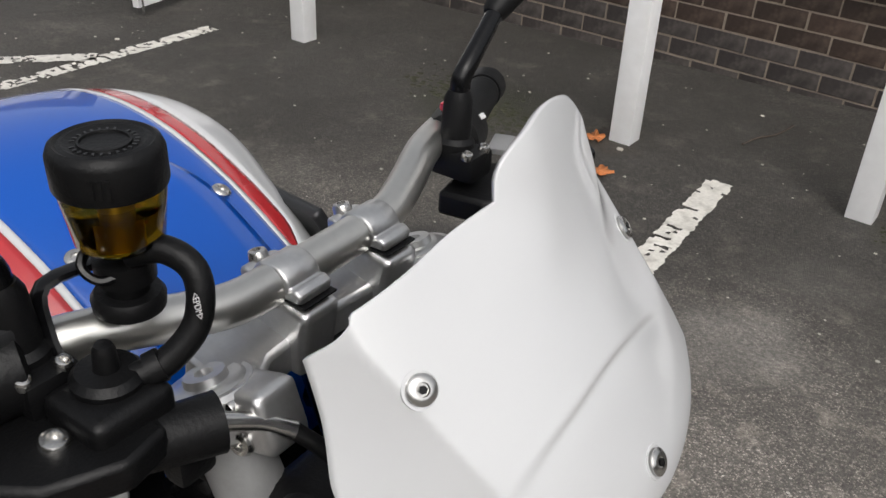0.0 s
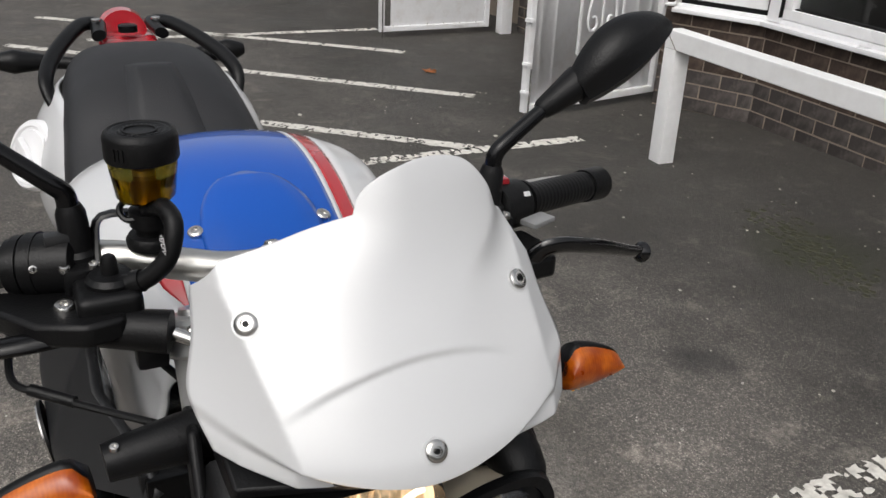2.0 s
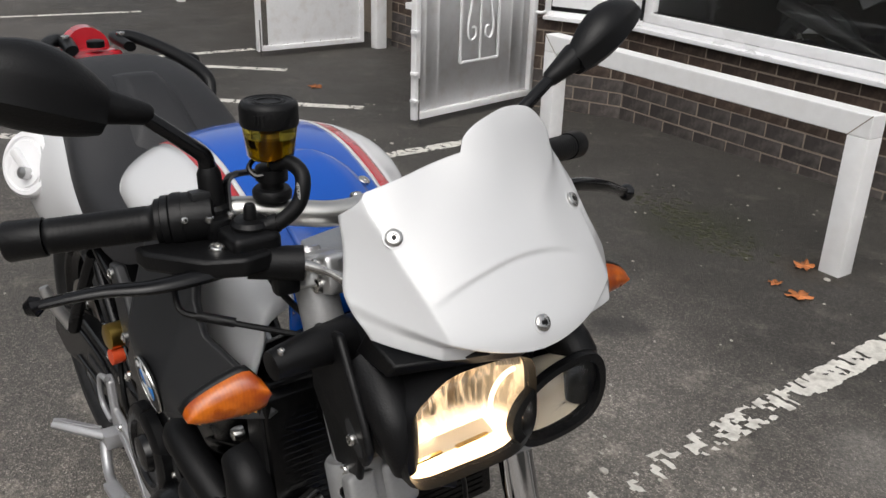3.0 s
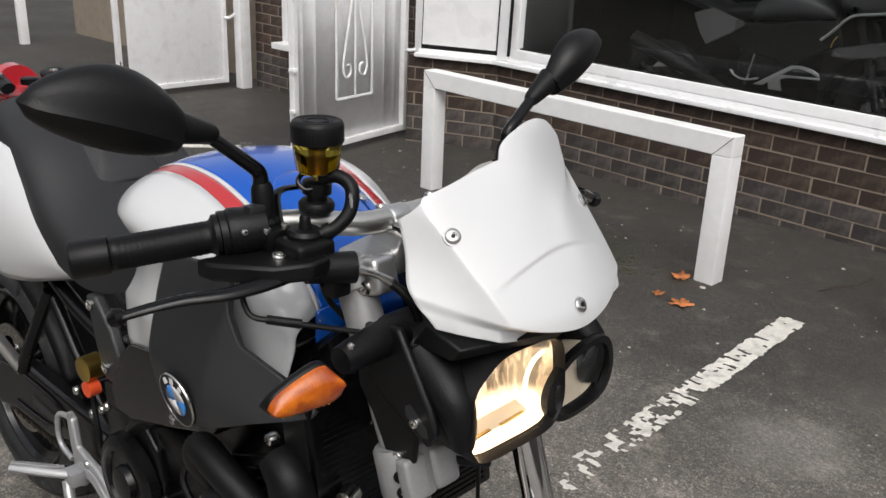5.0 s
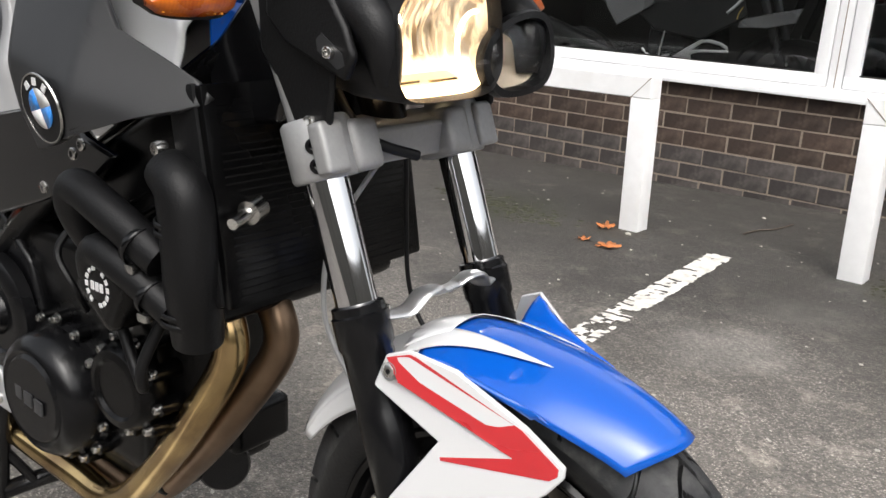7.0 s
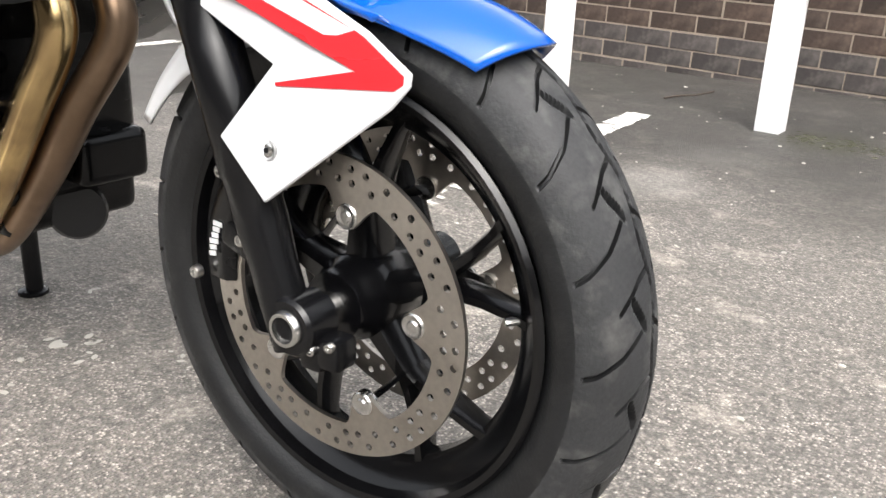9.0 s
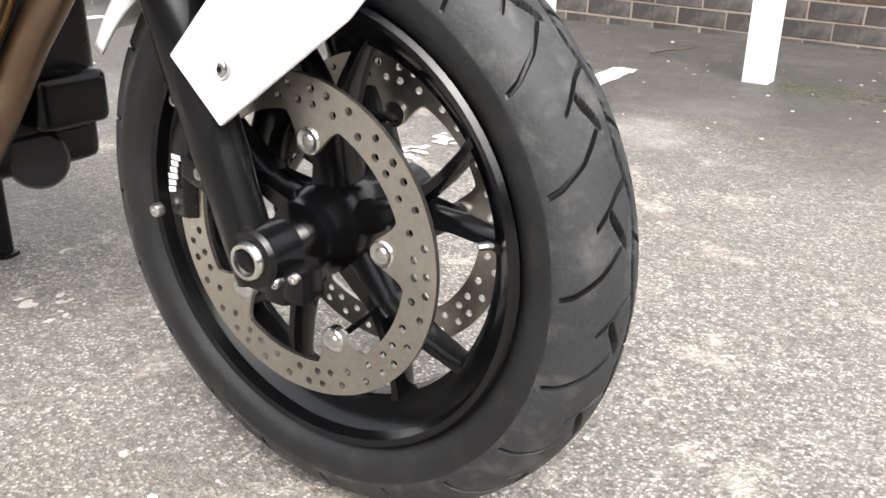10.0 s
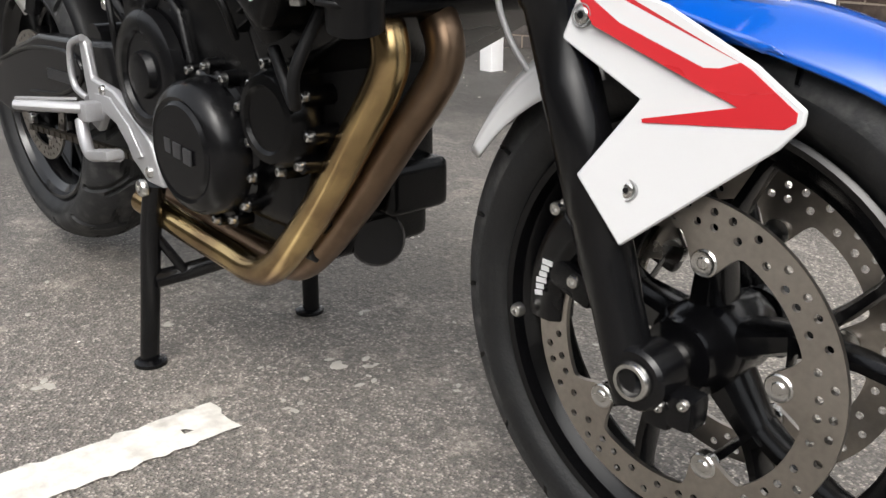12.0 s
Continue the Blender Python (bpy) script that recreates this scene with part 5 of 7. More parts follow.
for s in (-1, 1):
    def at_side(a, b, t, s=s):
        return Vector((a, AXLE.y + s * (side_y(a, b) + t), b))
    side = part("mudguard_side", plate(SIDE, at_side, 0.005), "white", guard, "white side plate with a red chevron" if s < 0 else "blue side plate with a white border", bevel=0.0018)
    if s < 0:
        part("red_chevron", plate(RED, lambda a, b, t: at_side(a, b, t + 0.0048), 0.0009), "red", guard, "red chevron stripe")
    else:
        for lift in (-0.0012, 0.0048):
            part("blue_field", plate(BLUE_IN, lambda a, b, t: at_side(a, b, t + lift), 0.0011), "deep_blue", guard, "deep blue field inside the border")
    # skin between the crown's edge and the plate's upper edge

    def shoulder(u, v, s=s):
        a = 102 - 27 * u
        p = guard_pt(a, 0.985 * s)
        px = -0.060 + 0.112 * u
        pz = curve_at([-0.060, -0.020, 0.060, 0.097], [0.614, 0.598, 0.564, 0.545], px)
        q = at_side(px, pz, 0.0025)
        m = p + (q - p) * v
        m.z += 0.005 * math.sin(math.pi * v)
        return m
    part("guard_shoulder", grid_mesh(shoulder, 24, 6), "blue", guard, "blue shoulder of the mudguard", 60, solid=0.002, offset=0.0)
    for px, pz in ((-0.080, 0.590), (-0.030, 0.456)):
        part("screw_recess", lathe([(-0.003, 0.0095), (0.0012, 0.0095), (0.0012, 0.0085), (-0.002, 0.0075)], at_side(px, pz, 0.0045), (0, s, 0.08), 20, cap=False), "grey_cast", guard)
        part("guard_screw", bolt(at_side(px, pz, 0.0045), (0, s, 0.1), 0.0068, 0.0022), "steel", guard)
        # black plug stands in for the shade inside the socket
        part("screw_socket", lathe([(0.0, 0.0026), (0.0026, 0.0026), (0.0026, 0.0)], at_side(px, pz, 0.0045), (0, s, 0.1), 6), "black", guard)


def flash(a0, v0, a1, v1, w0, w1, name, material, lift=0.0042, bend=0.0):
    def at(u, v):
        a = a0 + (a1 - a0) * u
        vc = v0 + (v1 - v0) * u + bend * math.sin(math.pi * u)
        w = w0 + (w1 - w0) * u
        return guard_pt(a, max(-1.0, min(1.0, vc + w * (v - 0.5))), r0=0.308 + lift)
    part(name, grid_mesh(at, 20, 6), material, guard, solid=0.0006)


flash(112, -0.60, 81, -0.40, 0.50, 0.01, "white_flash", "white")
flash(112, 0.60, 81, 0.40, 0.50, 0.01, "white_flash", "white")
flash(112, 0.0, 103, 0.0, 1.5, 0.9, "white_front", "white", lift=0.0046)
# fork brace bracket on top of the mudguard
for s in (-1, 1):
    part("guard_bracket", tube([(-0.124, s * 0.102, 0.628), (-0.116, s * 0.074, 0.625), (-0.112, s * 0.060, 0.627), (-0.108, s * 0.046, 0.640), (-0.108, s * 0.028, 0.642), (-0.114, s * 0.016, 0.634), (-0.114, 0.0, 0.633)], [0.011, 0.012, 0.013, 0.014, 0.013, 0.012, 0.012], 14, 5, 0.36), "alloy", guard, "bent bright metal bracket over the mudguard")
    part("bracket_bolt", bolt((-0.120, s * 0.088, 0.630), (0, 0, 1), 0.006, 0.007), "steel", guard)

# calipers
for s in (-1, 1):
    def cal(a, r, t, s=s):
        return AXLE + Vector((r * math.cos(a), s * t, r * math.sin(a)))
    bm = bmesh.new()
    rings = []
    for k in range(9):
        a = radians(136 + 47 * k / 8)
        lift = 0.010 * (1 - k / 8) - 0.004
        rings.append([cal(a, r, t) for r, t in ((0.126, 0.070 + lift), (0.136, 0.076 + lift), (0.158, 0.074 + lift), (0.170, 0.066 + lift), (0.172, 0.044), (0.162, 0.038), (0.136, 0.038), (0.126, 0.046))])
    rings_mesh(bm, rings)
    c = part("brake_caliper", bm, "satin", bike, "black four piston brake caliper", 50, bevel=0.003)
    for a, r in ((133, 0.152), (181, 0.172), (155, 0.113), (138, 0.170)):
        part("caliper_bolt", bolt(cal(radians(a), r, 0.076), (0, s, 0), 0.0072, 0.007), "steel", c)
    part("caliper_arm", box(cal(radians(157), 0.114, 0.070), (0.05, 0.018, 0.03), Euler((0, radians(20), 0)).to_matrix(), bevel=0.006), "satin", c)
    for k in range(6):
        a = radians(157 + 2.7 * k)
        part("caliper_mark", box(cal(a, 0.147, 0.0785), (0.0050, 0.0012, 0.009 if k % 3 else 0.012), Euler((0, -a + radians(70), 0)).to_matrix()), "letters", c)
    part("bleed_nipple", lathe([(0, 0.004), (0.012, 0.004), (0.014, 0.003)], cal(radians(138), 0.165, 0.070), (0.1, s * 0.3, 1), 10), "steel", c)
    part("caliper_hose", tube([cal(radians(138), 0.166, 0.055), Vector((-0.153, s * 0.066, 0.492)), Vector((-0.183, s * 0.070, 0.530)), Vector((-0.209, s * 0.070, 0.560)), Vector((-0.226, s * 0.070, 0.605)), Vector((-0.222, s * 0.060, 0.68)), Vector((-0.190, s * 0.02, 0.765))], 0.0030, 10, 8), "grey_cast" if s < 0 else "rubber", bike, "braided brake hose")

# headlamp mask


def mask_pt(u, v):
    """White headlamp mask: u across from -1 to 1, v down; the last part of v is the tucked-in lip."""
    au = abs(u)
    half = curve_at([0.0, 0.3, 0.86, 1.0], [0.131, 0.134, 0.1435, 0.134], v)
    y = u * half + 0.004 * max(0.0, u) ** 2
    ay = abs(y)
    flat = min(1.0, max(0.0, (y + 0.120) / 0.107)) if y < 0.05 else 1 - ease(0.07, 0.145, y)
    z_top = 1.109 - 1.1 * max(0.0, ay - 0.112) + 0.033 * flat + 0.033 * max(0.0, 1 - ((y - 0.043) / 0.060) ** 2) ** 0.58
    z_main = 0.981 + 0.040 * (ay / 0.1435) ** 1.7
    z_lip = 0.958 + 0.030 * (ay / 0.134) ** 1.3
    z = z_top + (z_main - z_top) * v / 0.86 if v < 0.86 else z_main + (z_lip - z_main) * (v - 0.86) / 0.14
    xc = curve_at([0.96, 0.98, 1.0, 1.03, 1.06, 1.08, 1.11, 1.14, 1.18], [-0.042, -0.043, -0.050, -0.072, -0.098, -0.115, -0.142, -0.168, -0.198], max(z, 0.981))
    if y > 0:
        drop = (2.7 * min(ay, 0.119) ** 2 + 1.35 * max(0.0, ay - 0.119)) * 0.72
    else:
        rise = min(1.0, max(0.0, (z - 1.0) / 0.095))
        fold = 0.088 + 0.027 * rise
        drop = 2.7 * min(ay, fold) ** 2 + (1.26 + 0.74 * rise) * max(0.0, ay - fold)
    left, right = -0.06 + 0.047 * ease(1.05, 1.142, z), 0.066 + 0.044 * ease(1.05, 1.126, z)
    low = 1 - ease(1.06, 1.13, z)
    inside = ease(left - 0.045, left + 0.035, y) * (1 - ease(right - 0.016 - 0.035 * low, right + 0.010 + 0.025 * low, y))
    line = 1.054 - 0.010 * (abs(y) / 0.06) ** 2 + 0.06 * y
    above = ease(line - 0.0035, line + 0.0035, z)
    bubble = inside * above * (0.0060 + 0.026 * ease(1.08, 1.18, z))
    step = 0.0055 * (1 - above) * ease(1.005, 1.05, z) * ease(0.075, 0.03, ay) * 0.4
    tuck = (0.006 + 0.045 * max(0.0, 1 - ay / 0.12)) * ease(0.865, 0.93, v)
    return Vector((xc - drop + bubble + step - tuck, y + 0.003, z))


mask = part("headlamp_mask", grid_mesh(lambda u, v: mask_pt(2 * u - 1, v), 130, 150), "white", bike, "glossy white headlamp mask with a raised hump", 42, solid=0.004)
def mask_uv(y, z):
    """Where on the mask a place (y, z) lies."""
    return min(((i / 60 - 1, j / 80) for i in range(121) for j in range(81)), key=lambda q: (mask_pt(*q).y - y) ** 2 + (mask_pt(*q).z - z) ** 2)


for u, v in (mask_uv(-0.100, 1.078), mask_uv(0.114, 1.076), mask_uv(0.005, 1.001)):
    p = mask_pt(u, v)
    n = (mask_pt(u + 0.01, v) - p).cross(mask_pt(u, v + 0.01) - p).normalized()
    n = n if n.x > 0 else -n
    part("mask_screw", bolt(p + n * 0.0005, n, 0.0082, 0.0032, 20), "steel", mask)
    # black hexagon paints the socket's inner shade on the screw head
    part("screw_socket", lathe([(0.0, 0.0023), (0.0033, 0.0023), (0.0033, 0.0)], p + n * 0.0005, n, 6), "black", mask)
    part("screw_cup", lathe([(-0.002, 0.0104), (0.0004, 0.0104), (0.0004, 0.0092), (-0.002, 0.009)], p, n, 24, cap=False), "white", mask)

# headlamp


def lamp_outline(pts, n=7, r=0.30):
    """Rounded outline through corner points."""
    out = []
    m = len(pts)
    for i in range(m):
        a, b, c = Vector(pts[i - 1]), Vector(pts[i]), Vector(pts[(i + 1) % m])
        p, q = b + (a - b) * r, b + (c - b) * r
        for k in range(n):
            t = k / (n - 1)
            out.append((1 - t) ** 2 * p + 2 * t * (1 - t) * b + t * t * q)
    return out


def lamp_unit(name, corners, x0, lit, label, sweep, rim):
    o = lamp_outline([(y, z) for y, z in corners], 7, 0.32 if lit else 0.5)
    cy = sum(p[0] for p in o) / len(o)
    cz = sum(p[1] for p in o) / len(o)

    def ring(scale, x):
        return [Vector((x - sweep * abs(cy + (p[0] - cy) * scale) - 0.10 * (cz - 0.9 + (p[1] - cz) * scale), cy + (p[0] - cy) * scale, cz + (p[1] - cz) * scale)) for p in o]
    deep = 1.0 if lit else 0.08
    shell = rings_mesh(bmesh.new(), [ring(1.00, x0 - 0.085 * deep), ring(rim, x0 - 0.060 * deep), ring(rim + 0.01, x0 - 0.004), ring(rim - 0.03, x0 + 0.004), ring(1.04, x0 + 0.005), ring(1.0, x0 - 0.003), ring(0.99, x0 - 0.012)], cap=False)
    s = part(name, shell, "black", bike, label, 50)
    bowl = rings_mesh(bmesh.new(), [ring(1.0, x0 - 0.008), ring(0.95, x0 - 0.022), ring(0.80, x0 - 0.040), ring(0.55, x0 - 0.055), ring(0.25, x0 - 0.062), ring(0.003, x0 - 0.063)], cap=False)
    part("reflector", bowl, "reflector" if lit else "warm_reflector", s, "bright reflector bowl, its glow painted in" if lit else "warm bronze reflector bowl", 85)
    if lit:
        part("bulb", lathe([(0, 0.006), (0.02, 0.006), (0.024, 0.003)], (x0 - 0.078, cy - 0.012, cz + 0.012), (1, 0, 0), 14), "filament", s, "glowing headlamp bulb")
        # chrome arc given emission in place of its bright reflection
        arc = [(x0 - 0.024, cy + 0.068 + 0.030 * math.cos(a), cz - 0.010 + 0.032 * math.sin(a)) for a in np.linspace(1.6, 4.3, 11)]
        part("lamp_ring", tube(arc, 0.0026, 8, 3), "arc_glow", s, "bright lamp ring")
        bm = bmesh.new()
        for k in range(10):
            add_box(bm, Vector((x0 - 0.022, cy + 0.034 + 0.0040 * k, cz + 0.047 - 0.0012 * k)), (0.010, 0.0020, 0.020), Euler((0.45, 0, 0)).to_matrix())
        part("reflector_flutes", bm, "warm_reflector", s)
        for k in range(5):
            yk = cy - 0.030 + 0.016 * k
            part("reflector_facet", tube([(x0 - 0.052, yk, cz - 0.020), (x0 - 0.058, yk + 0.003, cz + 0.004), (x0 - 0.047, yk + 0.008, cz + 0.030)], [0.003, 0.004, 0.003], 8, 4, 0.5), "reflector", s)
        part("lamp_step", box((x0 - 0.030, cy - 0.012, cz - 0.041), (0.020, 0.105, 0.004), Euler((0.03, 0.3, 0)).to_matrix(), bevel=0.0015), "warm_reflector", s)
        for yk, wk in ((-0.040, 0.030), (0.012, 0.040)):
            part("lamp_slot", box((x0 - 0.0195, cy + yk, cz - 0.0415), (0.004, wk, 0.0022), Euler((0.03, 0, 0)).to_matrix()), "pipe", s)
    else:
        part("bulb_shield", lathe([(0, 0.019), (0.010, 0.017), (0.012, 0.012), (0.004, 0.008), (0.004, 0)], (x0 - 0.050, cy - 0.012, cz + 0.002), (1, 0, 0), 24), "warm_reflector", s)
    part("lens", rings_mesh(bmesh.new(), [ring(1.0, x0 - 0.004), ring(0.85, x0 + 0.002), ring(0.5, x0 + 0.006), ring(0.003, x0 + 0.0075)], cap=False), "clear", s, "clear headlamp lens", 85, solid=0.002).visible_shadow = False
    return s


lamp_unit("headlamp", [(-0.070, 0.950), (-0.112, 0.922), (-0.119, 0.866), (-0.104, 0.841), (0.008, 0.843), (0.032, 0.868), (0.030, 0.936), (0.004, 0.950)], -0.084, True, "lit headlamp in a black housing", 0.05, 1.07)
lamp_unit("small_headlamp", [(0.014, 0.868), (0.032, 0.845), (0.066, 0.842), (0.110, 0.848), (0.126, 0.872), (0.122, 0.904), (0.102, 0.914), (0.058, 0.908), (0.026, 0.892)], -0.088, False, "small unlit headlamp in a thick black surround", 0.0, 1.26)
shroud = part("headlamp_back", box((-0.212, 0.0, 0.900), (0.085, 0.24, 0.115), bevel=0.025, segs=4), "black", bike, "black headlamp housing")
part("brow", rings_mesh(bmesh.new(), [[Vector((x, y, z)) for x, z in ((-0.075 - 0.3 * abs(y), 0.955), (-0.062 - 0.3 * abs(y), 0.972), (-0.15, 0.985), (-0.17, 0.955))] for y in np.linspace(-0.125, 0.125, 11)]), "black", shroud, bevel=0.003)
part("instrument_pod", box((-0.190, 0.0, 1.030), (0.05, 0.15, 0.07), Euler((0, -0.5, 0)).to_matrix(), bevel=0.015, segs=3), "black", bike, "black instrument housing behind the mask")
for s in (-1, 1):
    poly = [(-0.235, 0.960), (-0.175, 0.975), (-0.120, 0.905), (-0.108, 0.880), (-0.120, 0.858), (-0.205, 0.885), (-0.235, 0.91)]
    br = part("lamp_bracket", plate(poly, lambda a, b, t: Vector((a, s * (0.132 + t + 0.10 * (a + 0.17)), b)), 0.010), "black", bike, "black headlamp side bracket", bevel=0.004)
    part("bracket_plate", plate([(-0.158, 0.892), (-0.150, 0.898), (-0.122, 0.882), (-0.118, 0.872), (-0.128, 0.868), (-0.156, 0.882)], lambda a, b, t: Vector((a, s * (0.1405 + t + 0.10 * (a + 0.17)), b)), 0.002), "trim", br)
    part("bracket_bolt", bolt((-0.138, s * 0.145, 0.882), (0.1, s, 0.05), 0.0065, 0.007), "steel", br)
    part("side_cowl", plate([(-0.254, 0.940), (-0.249, 0.877), (-0.226, 0.851), (-0.200, 0.806), (-0.180, 0.800), (-0.154, 0.815), (-0.150, 0.86), (-0.165, 0.90), (-0.21, 0.945)], lambda a, b, t: Vector((a, s * (0.1235 + t), b)), 0.008), "black", br, bevel=0.004)
    part("cowl_bolt", bolt((-0.178, s * 0.132, 0.816), (0.1, s, 0.0), 0.0065, 0.005), "steel", br)
    part("lamp_shell", tube([(-0.165, s * 0.108, 0.935), (-0.110, s * 0.118, 0.905), (-0.10, s * 0.112, 0.855)], [0.030, 0.022, 0.012], 14, 5), "black", br)

# indicators
for s in (-1, 1):
    c0, c1 = Vector((-0.196, s * 0.211, 0.942)), Vector((-0.206, s * 0.283, 0.921))
    stalk = part("indicator", tube([(-0.205, s * 0.115, 0.950), (-0.200, s * 0.150, 0.953), (-0.196, s * 0.200, 0.950)], [0.024, 0.020, 0.015], 16, 5), "black", bike, "amber indicator on a black rubber stalk")
    d = (c1 - c0).normalized()
    up = Vector((0, 0, 1)) - d * d.z
    up.normalize()
    fw = Vector((1, 0, 0))

    def bulge(front, back, grow, t0=0.0, t1=1.0):
        rings = []
        for k in range(13):
            t = k / 12
            a = (0.0240 * (1 - 0.60 * t ** 2.0)) * math.sqrt(max(0.0, 1 - (2 * abs(t - 0.5)) ** 8) * 0.9 + 0.1) * grow
            q = 1 - 0.35 * t
            ring = []
            for b in np.linspace(0, 2 * math.pi, 20, endpoint=False):
                cx, cz = math.cos(b), math.sin(b)
                ring.append(c0 + d * ((c1 - c0).length * (0.02 + 1.0 * t)) + up * (a * cz - 0.006 * (1 - t)) + fw * (cx * (front if cx > 0 else back) * q))
            rings.append(ring)
        return rings_mesh(bmesh.new(), rings)
    part("indicator_back", bulge(0.010, 0.020, 1.10), "black", stalk, "black indicator housing", 50)
    part("indicator_lens", bulge(0.022, -0.004, 1.0), "orange", stalk, "ribbed amber plastic lens", 50)
    core = bmesh.new()
    add_lathe(core, [(0.0, 0.018), (0.006, 0.014), (0.010, 0.006), (0.011, 0.0)], c0 + d * 0.040 + fw * 0.0045 - up * 0.004, (1, 0, 0), 16)
    part("indicator_reflector", core, "amber_core", stalk)
    bm = bmesh.new()
    for k in range(9):
        add_box(bm, c0 + d * (0.014 + 0.0065 * k) + fw * 0.0085 - up * (0.010 - 0.0008 * k), (0.003, 0.0022, 0.034 - 0.0024 * k))
    part("lens_ribs", bm, "amber_core", stalk)
    part("stalk_screw", bolt((-0.190, s * 0.192, 0.966), (0.3, 0, 1), 0.004, 0.003), "steel", stalk)

# tank cover and side bodywork
TX = [-0.88, -0.84, -0.79, -0.73, -0.66, -0.58, -0.50, -0.44, -0.40, -0.375, -0.362]
T_TOP = [0.93, 0.965, 1.005, 1.036, 1.048, 1.044, 1.022, 0.992, 0.964, 0.935, 0.90]
T_HALF = [0.095, 0.108, 0.135, 0.172, 0.194, 0.190, 0.167, 0.149, 0.138, 0.132, 0.128]
T_MAXZ = [0.90, 0.925, 0.952, 0.968, 0.975, 0.962, 0.934, 0.910, 0.896, 0.884, 0.872]
T_LOWZ = [0.84, 0.80, 0.745, 0.742, 0.75, 0.765, 0.785, 0.80, 0.815, 0.82, 0.825]
T_LOWY = [0.09, 0.105, 0.145, 0.155, 0.165, 0.168, 0.168, 0.160, 0.154, 0.148, 0.144]


def tank_pt(x, f):
    """The body's skin at x; f runs from 0 on the ridge through 1 at the widest line to 2 at the lower edge."""
    top, half, zm = curve_at(TX, T_TOP, x), curve_at(TX, T_HALF, x), curve_at(TX, T_MAXZ, x)
    if f <= 1:
        a = f * math.pi / 2
        return half * math.sin(a), zm + (top - zm) * math.cos(a) ** 0.95
    t = f - 1
    lz, ly = curve_at(TX, T_LOWZ, x), curve_at(TX, T_LOWY, x)
    tuck = 0.022 * math.sin(math.pi * min(1, t * 1.6)) * ease(-0.50, -0.62, x)
    return half + (ly - half) * ease(0, 1, t) - tuck, zm + (lz - zm) * t


def f_of_y(x, y):
    half = curve_at(TX, T_HALF, x)
    return math.asin(min(0.97, y / half)) / (math.pi / 2)


def body_strip(name, x0, x1, edge_a, edge_b, material, label, s=None, nu=46, nv=14, lift=0.0, parent=None, solid=0.004):
    """A band of the skin between two lines f = edge(x), on one side (s) or over the ridge."""
    def at(u, v):
        x = x0 + (x1 - x0) * u
        if s is None:
            f = edge_b(x) * (2 * v - 1)
        else:
            f = edge_a(x) + (edge_b(x) - edge_a(x)) * v
        y, z = tank_pt(x, abs(f))
        sg = (1 if f >= 0 else -1) if s is None else s
        return Vector((x, sg * y, z + lift))
    return part(name, grid_mesh(at, nu, nv), material, parent or bike, label, 45, solid=solid)


blue_w = lambda x: f_of_y(x, 0.088)
pin_w = lambda x: f_of_y(x, 0.0915)
blue_edge = lambda x: blue_w(x)
pin_edge = lambda x: blue_edge(x) + (pin_w(x) - blue_w(x)) + 0.012
red_w = lambda x: max(pin_edge(x) + 0.002, f_of_y(x, 0.1165 - 0.026 * ease(-0.455, -0.392, x)))
tank = body_strip("tank_cover", -0.88, -0.363, None, blue_edge, "blue", "glossy blue tank cover with red and white stripes", nv=30)
for s in (-1, 1):
    body_strip("pin_stripe", -0.86, -0.366, blue_edge, pin_edge, "white", "white pin stripe", s, nv=2, parent=tank, lift=0.0005)
    body_strip("red_stripe", -0.86, -0.366, pin_edge, red_w, "red", "red stripe", s, nv=5, parent=tank)
    body_strip("side_body", -0.84, -0.370, red_w, lambda x: 2.0, "white", "white side bodywork of the tank", s, nv=26, parent=tank)
part("front_cover", rings_mesh(bmesh.new(), [[Vector((-0.372, y, z)) for y, z in ((-0.1, 0.92), (0.1, 0.92), (0.1, 0.80), (-0.1, 0.80))], [Vector((-0.352, y, z)) for y, z in ((-0.07, 0.90), (0.07, 0.90), (0.07, 0.76), (-0.07, 0.76))]]), "blue", tank, "blue front of the tank cover", bevel=0.006)
for s in (-1, 1):
    y, z = tank_pt(-0.478, f_of_y(-0.478, 0.070))
    part("tank_screw", bolt((-0.478, s * y, z + 0.001), (0.35, s * 0.25, 1), 0.0085, 0.004, 18), "steel", tank)
# raised centre pad on the tank's front


def pad_pt(u, v):
    x = -0.550 + 0.165 * u
    half = 0.004 + 0.062 * math.sqrt(1 - (1 - min(1.0, u / 0.55)) ** 2)
    yy = half * (2 * v - 1)
    y, z = tank_pt(x, f_of_y(x, max(1e-4, abs(yy))))
    edge = min(1.0, 5 * min(u, v, 1 - v))
    return Vector((x, yy, z + 0.0035 + 0.005 * ease(0, 1, edge) * (0.4 + 0.6 * u)))


part("tank_pad", grid_mesh(pad_pt, 20, 20), "blue", tank, "raised blue centre section", 50, solid=0.004)
part("ridge_seam", tube([Vector((x, 0, tank_pt(x, 0)[1] + 0.0006)) for x in (-0.86, -0.83, -0.80, -0.77)], 0.0012, 6, 4), "deep_blue", tank)

# dark grey trim panels with the round badge
REAR_EDGE = [(-0.505, 0.757), (-0.528, 0.80), (-0.533, 0.86), (-0.546, 0.92), (-0.552, 0.966)]
FRONT_EDGE = [(-0.480, 0.762), (-0.430, 0.780), (-0.366, 0.802), (-0.318, 0.813), (-0.300, 0.819), (-0.297, 0.826), (-0.313, 0.842), (-0.345, 0.861), (-0.393, 0.888), (-0.414, 0.922), (-0.424, 0.950), (-0.432, 0.972)]


